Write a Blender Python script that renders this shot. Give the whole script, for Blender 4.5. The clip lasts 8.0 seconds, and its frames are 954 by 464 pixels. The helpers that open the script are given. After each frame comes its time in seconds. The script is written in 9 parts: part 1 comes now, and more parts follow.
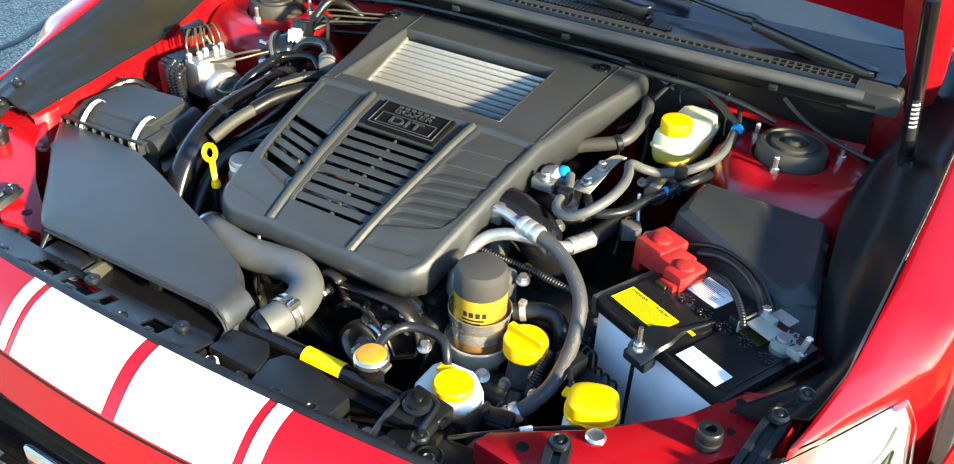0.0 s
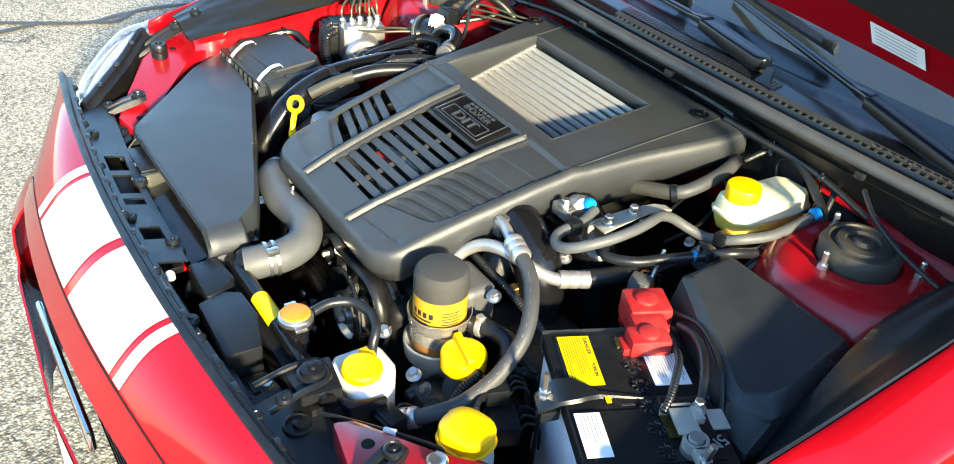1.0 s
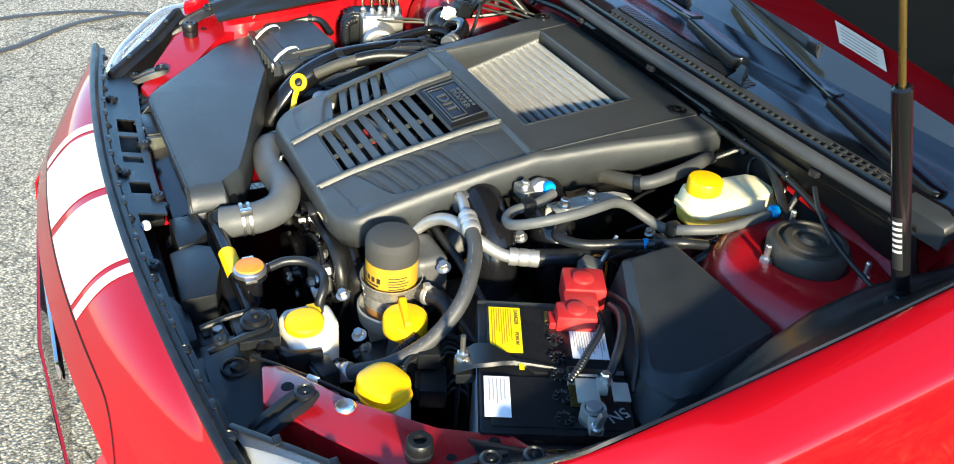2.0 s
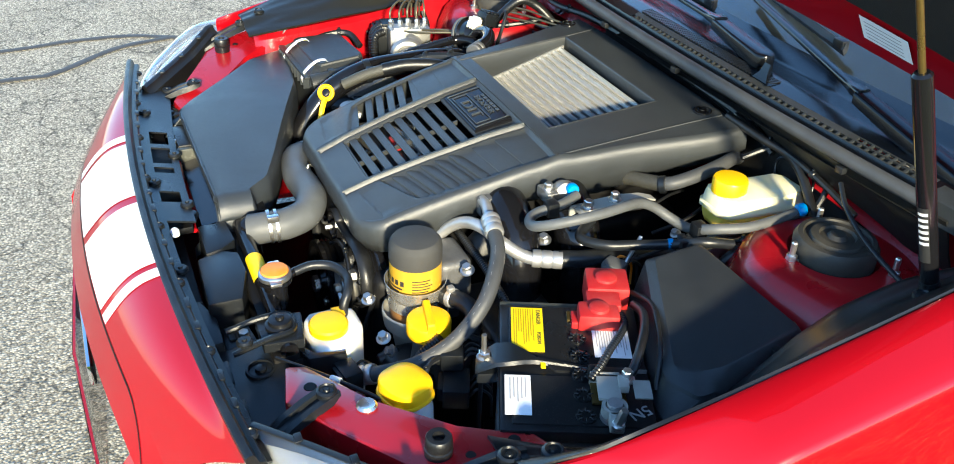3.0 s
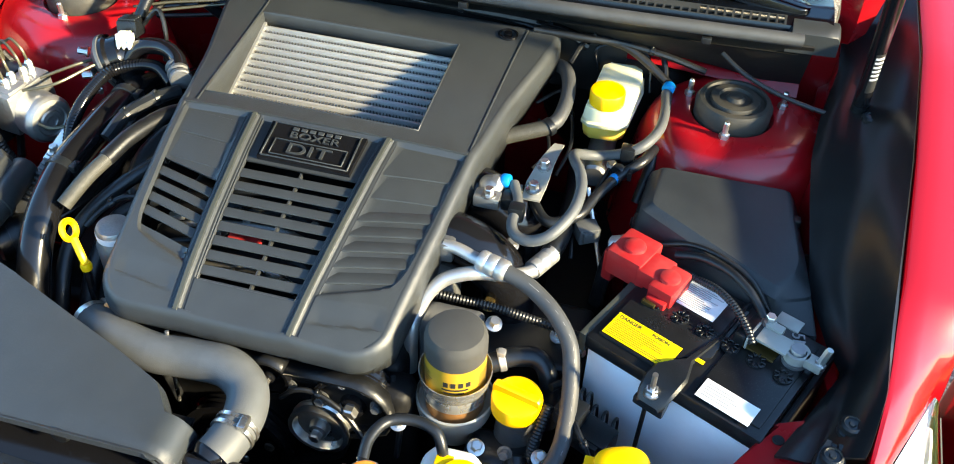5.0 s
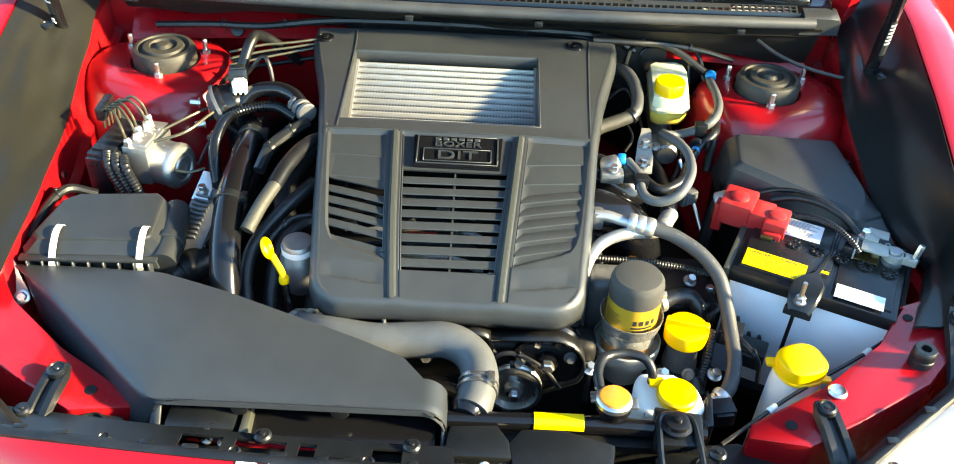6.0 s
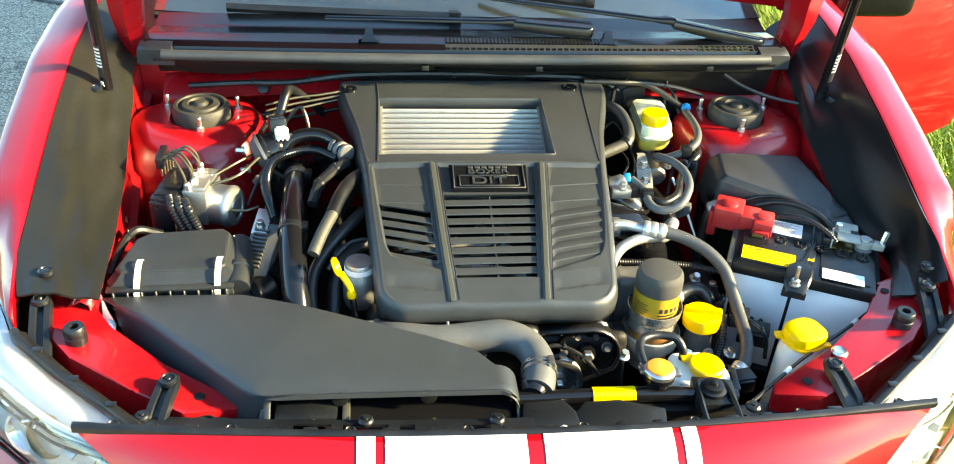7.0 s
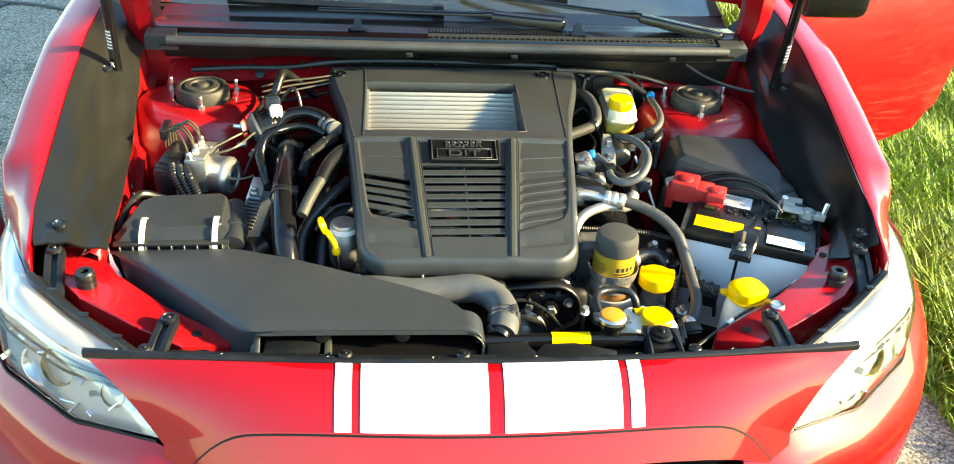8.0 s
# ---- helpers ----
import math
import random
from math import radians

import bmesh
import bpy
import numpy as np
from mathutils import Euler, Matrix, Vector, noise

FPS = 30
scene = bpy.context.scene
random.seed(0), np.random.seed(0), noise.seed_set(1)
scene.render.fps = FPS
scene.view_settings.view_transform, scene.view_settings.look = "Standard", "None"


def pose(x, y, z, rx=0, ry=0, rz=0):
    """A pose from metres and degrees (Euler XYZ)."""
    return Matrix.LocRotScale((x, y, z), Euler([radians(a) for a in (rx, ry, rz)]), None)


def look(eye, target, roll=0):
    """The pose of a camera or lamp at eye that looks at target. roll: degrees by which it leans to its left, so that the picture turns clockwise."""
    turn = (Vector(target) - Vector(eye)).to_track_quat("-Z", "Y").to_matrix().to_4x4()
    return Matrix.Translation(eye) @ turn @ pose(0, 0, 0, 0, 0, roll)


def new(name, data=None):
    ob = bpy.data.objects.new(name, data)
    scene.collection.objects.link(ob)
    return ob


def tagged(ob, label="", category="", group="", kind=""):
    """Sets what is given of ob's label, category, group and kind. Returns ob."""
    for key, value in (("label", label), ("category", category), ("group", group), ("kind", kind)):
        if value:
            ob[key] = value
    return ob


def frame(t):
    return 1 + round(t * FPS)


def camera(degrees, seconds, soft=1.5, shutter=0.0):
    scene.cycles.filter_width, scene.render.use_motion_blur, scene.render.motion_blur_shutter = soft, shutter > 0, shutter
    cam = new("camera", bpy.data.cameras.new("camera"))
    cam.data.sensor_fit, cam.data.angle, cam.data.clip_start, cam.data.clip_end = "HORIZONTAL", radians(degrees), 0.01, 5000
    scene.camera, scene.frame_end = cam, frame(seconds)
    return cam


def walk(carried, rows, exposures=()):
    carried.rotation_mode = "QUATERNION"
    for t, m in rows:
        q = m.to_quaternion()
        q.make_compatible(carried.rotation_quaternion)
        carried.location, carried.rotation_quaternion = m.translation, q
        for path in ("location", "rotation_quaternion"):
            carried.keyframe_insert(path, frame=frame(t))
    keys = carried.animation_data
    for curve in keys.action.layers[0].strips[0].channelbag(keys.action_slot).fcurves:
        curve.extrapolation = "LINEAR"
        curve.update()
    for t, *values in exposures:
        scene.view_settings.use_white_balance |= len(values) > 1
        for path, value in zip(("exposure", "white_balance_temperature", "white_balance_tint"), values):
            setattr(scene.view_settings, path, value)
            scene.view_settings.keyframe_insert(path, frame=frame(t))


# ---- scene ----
cam = camera(54.7, 8.0, soft=1.0)
PATH = [
    (0, (0.743, -0.526, 1.512), (-0.083, 0.91, 0.391), 2.5),
    (0.5, (0.925, -0.327, 1.504), (-0.198, 0.885, 0.378), 6.1),
    (1, (1.071, -0.193, 1.499), (-0.281, 0.771, 0.384), 5.0),
    (1.2, (1.124, -0.151, 1.509), (-0.263, 0.759, 0.392), 6.3),
    (2.3, (1.258, -0.03, 1.474), (-0.254, 0.707, 0.391), 3.3),
    (2.5, (1.269, -0.02, 1.467), (-0.261, 0.691, 0.393), 2.6),
    (3, (1.261, -0.033, 1.469), (-0.278, 0.677, 0.406), 2.4),
    (3.5, (1.165, -0.077, 1.475), (-0.32, 0.695, 0.381), 0.9),
    (4, (0.934, -0.187, 1.5), (-0.153, 0.979, 0.292), 0.7),
    (4.5, (0.707, -0.247, 1.534), (0.041, 1.109, 0.224), 1.7),
    (5, (0.441, -0.333, 1.585), (0.09, 1.091, 0.225), 2.3),
    (5.2, (0.317, -0.377, 1.588), (0.065, 1.087, 0.248), 2.0),
    (6.3, (-0.034, -0.693, 1.599), (0.047, 0.894, 0.385), 3.7),
    (6.5, (-0.084, -0.726, 1.601), (0.053, 0.865, 0.397), 4.0),
    (7, (-0.172, -0.821, 1.614), (0.018, 0.848, 0.528), 3.0),
    (7.5, (-0.17, -0.915, 1.616), (0.018, 0.767, 0.551), 2.7),
    (8, (-0.141, -1.0, 1.611), (0.049, 0.694, 0.566), 3.5),
]
EXPOSURES = [(0.0, 2.36, 6950, 2), (0.5, 2.36, 6950, 2), (1.0, 2.25, 6800, 2), (2.5, 1.80, 6250, 2), (3.5, 1.88, 6250, 2), (4.5, 2.28, 6700, 2), (5.2, 2.45, 6950, 1), (6.5, 2.92, 8000, -3), (8.0, 2.60, 8600, -4)]
walk(cam, [(t, look(eye, target, roll)) for t, eye, target, roll in PATH], EXPOSURES)

# ---- light ----
SUN_AZ, SUN_EL = -12.0, 20.5   # degrees from +x towards +y, and up
world = bpy.data.worlds.new("sky")
scene.world = world
world.use_nodes = True
wn, wl = world.node_tree.nodes, world.node_tree.links
sky = wn.new("ShaderNodeTexSky")
sky.sky_type = "NISHITA"
sky.sun_disc = False
sky.dust_density, sky.ozone_density = 0.3, 4.5
sky.sun_elevation = radians(SUN_EL)
sky.sun_rotation = radians(90 - SUN_AZ)
wl.new(sky.outputs["Color"], wn["Background"].inputs["Color"])
wn["Background"].inputs["Strength"].default_value = 0.15
sun = new("sun", bpy.data.lights.new("sun", "SUN"))
sun.data.energy, sun.data.angle, sun.data.color = 4.0, radians(3.5), (1.0, 0.83, 0.58)
S = Vector((math.cos(radians(SUN_EL)) * math.cos(radians(SUN_AZ)), math.cos(radians(SUN_EL)) * math.sin(radians(SUN_AZ)), math.sin(radians(SUN_EL))))
sun.matrix_world = look(S * 20, (0, 0, 0))


# ---- materials ----
def material(name, color, rough=0.5, metal=0.0, vary=0.15, scale=40.0, bump=0.0, bump_scale=300.0, coat=0.0, spec=0.5,
             dirt=None, dirt_scale=6.0, dirt_amount=0.4, rough_vary=0.1, transmission=0.0, ior=1.45, random_tint=0.0, specks=None):
    m = bpy.data.materials.new(name)
    m.use_nodes = True
    n, k = m.node_tree.nodes, m.node_tree.links
    p = n["Principled BSDF"]
    p.inputs["Metallic"].default_value = metal
    p.inputs["Coat Weight"].default_value = coat
    p.inputs["Coat Roughness"].default_value = 0.03
    p.inputs["Specular IOR Level"].default_value = spec
    p.inputs["Transmission Weight"].default_value = transmission
    p.inputs["IOR"].default_value = ior
    co = n.new("ShaderNodeTexCoord")
    fine = n.new("ShaderNodeTexNoise")
    fine.inputs["Scale"].default_value, fine.inputs["Detail"].default_value = scale, 6
    k.new(co.outputs["Object"], fine.inputs["Vector"])
    lo, hi = [c * (1 - vary) for c in color], [min(1, c * (1 + vary)) for c in color]
    mix = n.new("ShaderNodeMix")
    mix.data_type = "RGBA"
    mix.inputs["A"].default_value, mix.inputs["B"].default_value = (*lo, 1), (*hi, 1)
    k.new(fine.outputs["Fac"], mix.inputs["Factor"])
    out = mix.outputs["Result"]
    if dirt:
        big = n.new("ShaderNodeTexNoise")
        big.inputs["Scale"].default_value, big.inputs["Detail"].default_value = dirt_scale, 8
        big.inputs["Roughness"].default_value = 0.65
        k.new(co.outputs["Object"], big.inputs["Vector"])
        ramp = n.new("ShaderNodeMapRange")
        ramp.inputs["From Min"].default_value, ramp.inputs["From Max"].default_value = 0.45, 0.75
        ramp.inputs["To Max"].default_value = dirt_amount
        k.new(big.outputs["Fac"], ramp.inputs["Value"])
        second = n.new("ShaderNodeMix")
        second.data_type = "RGBA"
        second.inputs["B"].default_value = (*dirt, 1)
        k.new(ramp.outputs["Result"], second.inputs["Factor"])
        k.new(out, second.inputs["A"])
        out = second.outputs["Result"]
    if specks:      # fine dust and scuffs
        color_, amount, cells = specks
        vor = n.new("ShaderNodeTexVoronoi")
        vor.inputs["Scale"].default_value = cells
        k.new(co.outputs["Object"], vor.inputs["Vector"])
        patch = n.new("ShaderNodeTexNoise")
        patch.inputs["Scale"].default_value, patch.inputs["Detail"].default_value = 18, 5
        k.new(co.outputs["Object"], patch.inputs["Vector"])
        near = n.new("ShaderNodeMapRange")
        near.inputs["From Min"].default_value, near.inputs["From Max"].default_value = 0.30, 0.12
        k.new(vor.outputs["Distance"], near.inputs["Value"])
        where = n.new("ShaderNodeMapRange")
        where.inputs["From Min"].default_value, where.inputs["From Max"].default_value = 0.45, 0.65
        where.inputs["To Max"].default_value = amount
        k.new(patch.outputs["Fac"], where.inputs["Value"])
        both = n.new("ShaderNodeMath")
        both.operation = "MULTIPLY"
        k.new(near.outputs["Result"], both.inputs[0])
        k.new(where.outputs["Result"], both.inputs[1])
        third = n.new("ShaderNodeMix")
        third.data_type = "RGBA"
        third.inputs["B"].default_value = (*color_, 1)
        k.new(both.outputs["Value"], third.inputs["Factor"])
        k.new(out, third.inputs["A"])
        out = third.outputs["Result"]
    if random_tint:
        info = n.new("ShaderNodeObjectInfo")
        hue = n.new("ShaderNodeHueSaturation")
        rr = n.new("ShaderNodeMapRange")
        rr.inputs["To Min"].default_value, rr.inputs["To Max"].default_value = 1 - random_tint, 1 + random_tint
        k.new(info.outputs["Random"], rr.inputs["Value"])
        k.new(rr.outputs["Result"], hue.inputs["Value"])
        k.new(out, hue.inputs["Color"])
        out = hue.outputs["Color"]
    k.new(out, p.inputs["Base Color"])
    rv = n.new("ShaderNodeMapRange")
    rv.inputs["To Min"].default_value, rv.inputs["To Max"].default_value = max(0.02, rough - rough_vary), min(1, rough + rough_vary)
    second_noise = n.new("ShaderNodeTexNoise")
    second_noise.inputs["Scale"].default_value, second_noise.inputs["Detail"].default_value = scale * 0.3, 5
    k.new(co.outputs["Object"], second_noise.inputs["Vector"])
    k.new(second_noise.outputs["Fac"], rv.inputs["Value"])
    k.new(rv.outputs["Result"], p.inputs["Roughness"])
    if bump:
        grain = n.new("ShaderNodeTexNoise")
        grain.inputs["Scale"].default_value, grain.inputs["Detail"].default_value = bump_scale, 4
        k.new(co.outputs["Object"], grain.inputs["Vector"])
        b = n.new("ShaderNodeBump")
        b.inputs["Strength"].default_value, b.inputs["Distance"].default_value = bump, 0.001
        k.new(grain.outputs["Fac"], b.inputs["Height"])
        k.new(b.outputs["Normal"], p.inputs["Normal"])
    return m


def asphalt():
    m = bpy.data.materials.new("asphalt")
    m.use_nodes = True
    n, k = m.node_tree.nodes, m.node_tree.links
    p = n["Principled BSDF"]
    co = n.new("ShaderNodeTexCoord")
    vor = n.new("ShaderNodeTexVoronoi")
    vor.inputs["Scale"].default_value = 150
    k.new(co.outputs["Object"], vor.inputs["Vector"])
    ramp = n.new("ShaderNodeValToRGB")
    ramp.color_ramp.elements[0].color, ramp.color_ramp.elements[1].color = (0.16, 0.145, 0.11, 1), (0.62, 0.56, 0.43, 1)
    mid = ramp.color_ramp.elements.new(0.5)
    mid.color = (0.39, 0.355, 0.275, 1)
    sep = n.new("ShaderNodeSeparateColor")
    k.new(vor.outputs["Color"], sep.inputs["Color"])
    k.new(sep.outputs["Red"], ramp.inputs["Fac"])
    gap = n.new("ShaderNodeMapRange")
    gap.inputs["From Min"].default_value, gap.inputs["From Max"].default_value = 0.35, 0.75
    gap.inputs["To Min"].default_value, gap.inputs["To Max"].default_value = 1.0, 0.5
    k.new(vor.outputs["Distance"], gap.inputs["Value"])
    big = n.new("ShaderNodeTexNoise")
    big.inputs["Scale"].default_value, big.inputs["Detail"].default_value = 2.5, 8
    k.new(co.outputs["Object"], big.inputs["Vector"])
    bv = n.new("ShaderNodeMapRange")
    bv.inputs["To Min"].default_value, bv.inputs["To Max"].default_value = 0.75, 1.2
    k.new(big.outputs["Fac"], bv.inputs["Value"])
    mul = n.new("ShaderNodeMath")
    mul.operation = "MULTIPLY"
    k.new(gap.outputs["Result"], mul.inputs[0])
    k.new(bv.outputs["Result"], mul.inputs[1])
    # fine cracks between the slabs of worn surface
    warp = n.new("ShaderNodeTexNoise")
    warp.inputs["Scale"].default_value, warp.inputs["Detail"].default_value = 6, 4
    k.new(co.outputs["Object"], warp.inputs["Vector"])
    bend = n.new("ShaderNodeMix")
    bend.data_type = "VECTOR"
    bend.inputs["Factor"].default_value = 0.12
    k.new(co.outputs["Object"], bend.inputs["A"])
    k.new(warp.outputs["Color"], bend.inputs["B"])
    cells = n.new("ShaderNodeTexVoronoi")
    cells.feature = "DISTANCE_TO_EDGE"
    cells.inputs["Scale"].default_value = 6.5
    k.new(bend.outputs["Result"], cells.inputs["Vector"])
    crack = n.new("ShaderNodeMapRange")
    crack.inputs["From Min"].default_value, crack.inputs["From Max"].default_value = 0.006, 0.030
    crack.inputs["To Min"].default_value, crack.inputs["To Max"].default_value = 0.45, 1.0
    k.new(cells.outputs["Distance"], crack.inputs["Value"])
    place = n.new("ShaderNodeMapRange")
    place.inputs["From Min"].default_value, place.inputs["From Max"].default_value = 0.46, 0.56
    k.new(big.outputs["Fac"], place.inputs["Value"])
    where = n.new("ShaderNodeMix")
    where.inputs["B"].default_value = 1.0
    k.new(place.outputs["Result"], where.inputs["Factor"])
    k.new(crack.outputs["Result"], where.inputs["A"])
    mul2 = n.new("ShaderNodeMath")
    mul2.operation = "MULTIPLY"
    k.new(mul.outputs["Value"], mul2.inputs[0])
    k.new(where.outputs["Result"], mul2.inputs[1])
    hue = n.new("ShaderNodeHueSaturation")
    k.new(ramp.outputs["Color"], hue.inputs["Color"])
    k.new(mul2.outputs["Value"], hue.inputs["Value"])
    k.new(hue.outputs["Color"], p.inputs["Base Color"])
    p.inputs["Roughness"].default_value = 0.85
    b = n.new("ShaderNodeBump")
    b.inputs["Strength"].default_value, b.inputs["Distance"].default_value = 0.7, 0.004
    b.invert = True
    k.new(vor.outputs["Distance"], b.inputs["Height"])
    k.new(b.outputs["Normal"], p.inputs["Normal"])
    return m


RED = material("red_paint", (0.30, 0.0012, 0.006), 0.36, 0.0, spec=0.1, vary=0.05, scale=900, coat=0.85, rough_vary=0.03)
RED_IN = material("red_inner_paint", (0.31, 0.003, 0.008), 0.28, 0.0, vary=0.12, scale=25, coat=0.4, bump=0.12, bump_scale=45, dirt=(0.20, 0.03, 0.03), dirt_scale=14, dirt_amount=0.25, rough_vary=0.1)
RED.node_tree.nodes["Principled BSDF"].inputs["Coat IOR"].default_value = 1.5
STRIPE = material("white_vinyl", (0.86, 0.86, 0.85), 0.3, vary=0.02, coat=0.4)
BLACK = material("black_plastic", (0.0075, 0.009, 0.0108), 0.30, specks=((0.12, 0.12, 0.11), 0.3, 500), vary=0.25, bump=0.25, bump_scale=900, dirt=(0.024, 0.025, 0.025), dirt_scale=9, dirt_amount=0.3)
DUCT = material("duct_plastic", (0.027, 0.032, 0.037), 0.38, spec=0.6, specks=((0.14, 0.14, 0.13), 0.3, 600), vary=0.15, bump=0.35, bump_scale=1400, dirt=(0.045, 0.05, 0.055), dirt_scale=5, dirt_amount=0.25)
COVER = material("cover_plastic", (0.030, 0.033, 0.035), 0.36, spec=0.65, specks=((0.12, 0.125, 0.12), 0.3, 700), vary=0.15, bump=0.35, bump_scale=1500, dirt=(0.055, 0.062, 0.062), dirt_scale=5, dirt_amount=0.3)
RIDGE = material("ridge_plastic", (0.05, 0.053, 0.044), 0.38, vary=0.2, bump=0.2, bump_scale=1200)
GLOSS = material("gloss_black", (0.006, 0.006, 0.007), 0.16, vary=0.2, rough_vary=0.06)
RUBBER = material("rubber", (0.0065, 0.007, 0.008), 0.36, specks=((0.12, 0.12, 0.11), 0.35, 450), vary=0.25, bump=0.3, bump_scale=500, dirt=(0.035, 0.035, 0.033), dirt_scale=20, dirt_amount=0.3)
# olive tint: warm sun on the -x cover is put into the rubber's colour
SHIELD_LIT = material("lit_shield_rubber", (0.011, 0.0107, 0.0075), 0.42, vary=0.2, scale=25, bump=0.5, bump_scale=60, dirt=(0.011, 0.012, 0.011), dirt_scale=7, dirt_amount=0.75)
# darker copy of that rubber, with the +x wing's shade in its colour
SHIELD_SHADED = material("shaded_shield_black", (0.0055, 0.006, 0.0068), 0.32, vary=0.2, scale=25, bump=0.12, bump_scale=90, dirt=(0.012, 0.012, 0.012), dirt_scale=7, dirt_amount=0.4)
GUTTER = material("gutter_plastic", (0.013, 0.013, 0.012), 0.5, vary=0.4, bump=0.6, bump_scale=60, spec=0.3, dirt=(0.006, 0.006, 0.006), dirt_scale=20, dirt_amount=0.4)
FELT = material("felt", (0.0080, 0.0078, 0.0064), 0.8, vary=0.3, bump=0.6, bump_scale=500)
BRACKET = material("painted_steel", (0.34, 0.335, 0.30), 0.42, 0.25, vary=0.12, dirt=(0.22, 0.2, 0.16), dirt_scale=22, dirt_amount=0.4)
MIDHOSE = material("weathered_hose", (0.045, 0.047, 0.049), 0.5, vary=0.2, bump=0.3, bump_scale=700, dirt=(0.09, 0.09, 0.088), dirt_scale=16, dirt_amount=0.4)
HOSE = material("grey_hose", (0.075, 0.079, 0.080), 0.5, vary=0.2, bump=0.35, bump_scale=700, dirt=(0.12, 0.125, 0.13), dirt_scale=14, dirt_amount=0.55)
DARKHOSE = material("dark_hose", (0.010, 0.0115, 0.0135), 0.32, vary=0.2, bump=0.3, bump_scale=700, dirt=(0.035, 0.036, 0.036), dirt_scale=16, dirt_amount=0.3)
# grime over a base kept near black, so shade in gaps and crevices is painted in
DEEP = material("grimy_shaded_black", (0.0032, 0.0032, 0.0036), 0.55, vary=0.4, bump=0.5, bump_scale=120, spec=0.3, dirt=(0.012, 0.011, 0.010), dirt_scale=15, dirt_amount=0.5)
CAST = material("cast_aluminium", (0.42, 0.42, 0.41), 0.42, 0.85, vary=0.2, scale=60, bump=0.6, bump_scale=350, dirt=(0.14, 0.13, 0.11), dirt_scale=14, dirt_amount=0.5)
DARKCAST = material("dull_casting", (0.13, 0.132, 0.135), 0.5, 0.5, vary=0.25, scale=60, bump=0.6, bump_scale=350, dirt=(0.05, 0.047, 0.04), dirt_scale=14, dirt_amount=0.6)
ALU = material("aluminium_pipe", (0.52, 0.52, 0.51), 0.40, 0.75, vary=0.12, scale=60, bump=0.2, bump_scale=300, dirt=(0.3, 0.29, 0.27), dirt_scale=25, dirt_amount=0.4)
STEEL = material("zinc_steel", (0.62, 0.61, 0.58), 0.3, 0.95, vary=0.15, scale=80)
BRIGHT = material("bright_steel", (0.62, 0.60, 0.55), 0.26, 0.8, vary=0.12, scale=80)
GOLD = material("gold_zinc", (0.20, 0.135, 0.045), 0.30, 0.85, vary=0.2, scale=70)
COPPER = material("copper_varnish", (0.40, 0.20, 0.07), 0.32, 0.5, vary=0.25, scale=50)
WHITE = material("white_plastic", (0.78, 0.77, 0.72), 0.4, vary=0.05, dirt=(0.55, 0.5, 0.38), dirt_scale=8, dirt_amount=0.25)
CREAM = material("tank_plastic", (0.72, 0.68, 0.46), 0.38, vary=0.06, dirt=(0.5, 0.43, 0.2), dirt_scale=8, dirt_amount=0.3)
FLUID = material("fluid_tank", (0.92, 0.68, 0.12), 0.35, vary=0.1)
for milky in (CREAM, FLUID, WHITE):     # light soaks through the thin tank walls
    milky.node_tree.nodes["Principled BSDF"].inputs["Subsurface Weight"].default_value = 0.6
    milky.node_tree.nodes["Principled BSDF"].inputs["Subsurface Radius"].default_value = (0.05, 0.045, 0.025)
YELLOW = material("yellow_plastic", (0.94, 0.51, 0.002), 0.4, vary=0.06, dirt=(0.45, 0.32, 0.03), dirt_scale=20, dirt_amount=0.25)
YLABEL = material("yellow_label", (0.90, 0.61, 0.004), 0.45, vary=0.03)
ORANGE = material("orange_label", (0.78, 0.23, 0.012), 0.5, vary=0.12, scale=120, dirt=(0.55, 0.3, 0.15), dirt_scale=30, dirt_amount=0.4)
PAPER = material("white_label", (0.8, 0.8, 0.8), 0.4, vary=0.03)
INK = material("ink", (0.02, 0.02, 0.02), 0.5)
OCHREINK = material("ochre_ink", (0.30, 0.19, 0.01), 0.5)
INKGREY = material("grey_ink", (0.32, 0.32, 0.32), 0.5)
PRINTWHITE = material("white_print", (0.6, 0.6, 0.6), 0.5)
REDCAP = material("red_plastic", (0.36, 0.012, 0.014), 0.45, vary=0.1, dirt=(0.45, 0.12, 0.1), dirt_scale=25, dirt_amount=0.3)
CASE = material("battery_case", (0.72, 0.78, 0.83), 0.38, vary=0.05, dirt=(0.42, 0.44, 0.45), dirt_scale=7, dirt_amount=0.3)
LID = material("battery_lid", (0.008, 0.0085, 0.0095), 0.30, specks=((0.2, 0.19, 0.17), 0.25, 520), vary=0.3, dirt=(0.025, 0.023, 0.02), dirt_scale=25, dirt_amount=0.35)
LEAD = material("lead", (0.33, 0.33, 0.33), 0.5, 0.8, vary=0.2, scale=90)
BLUE = material("blue_clip", (0.0, 0.22, 0.55), 0.45)
BRAID = material("braided_sleeve", (0.045, 0.043, 0.034), 0.5, vary=0.4, scale=200, bump=0.9, bump_scale=600)
FILTER_TOP = material("filter_grip", (0.040, 0.039, 0.036), 0.7, vary=0.2, bump=0.6, bump_scale=1800)
FILTER = material("filter_paint", (0.46, 0.27, 0.022), 0.36, vary=0.06)
TAR = material("tar", (0.05, 0.05, 0.048), 0.6, vary=0.3, scale=60)
ASPHALT = asphalt()
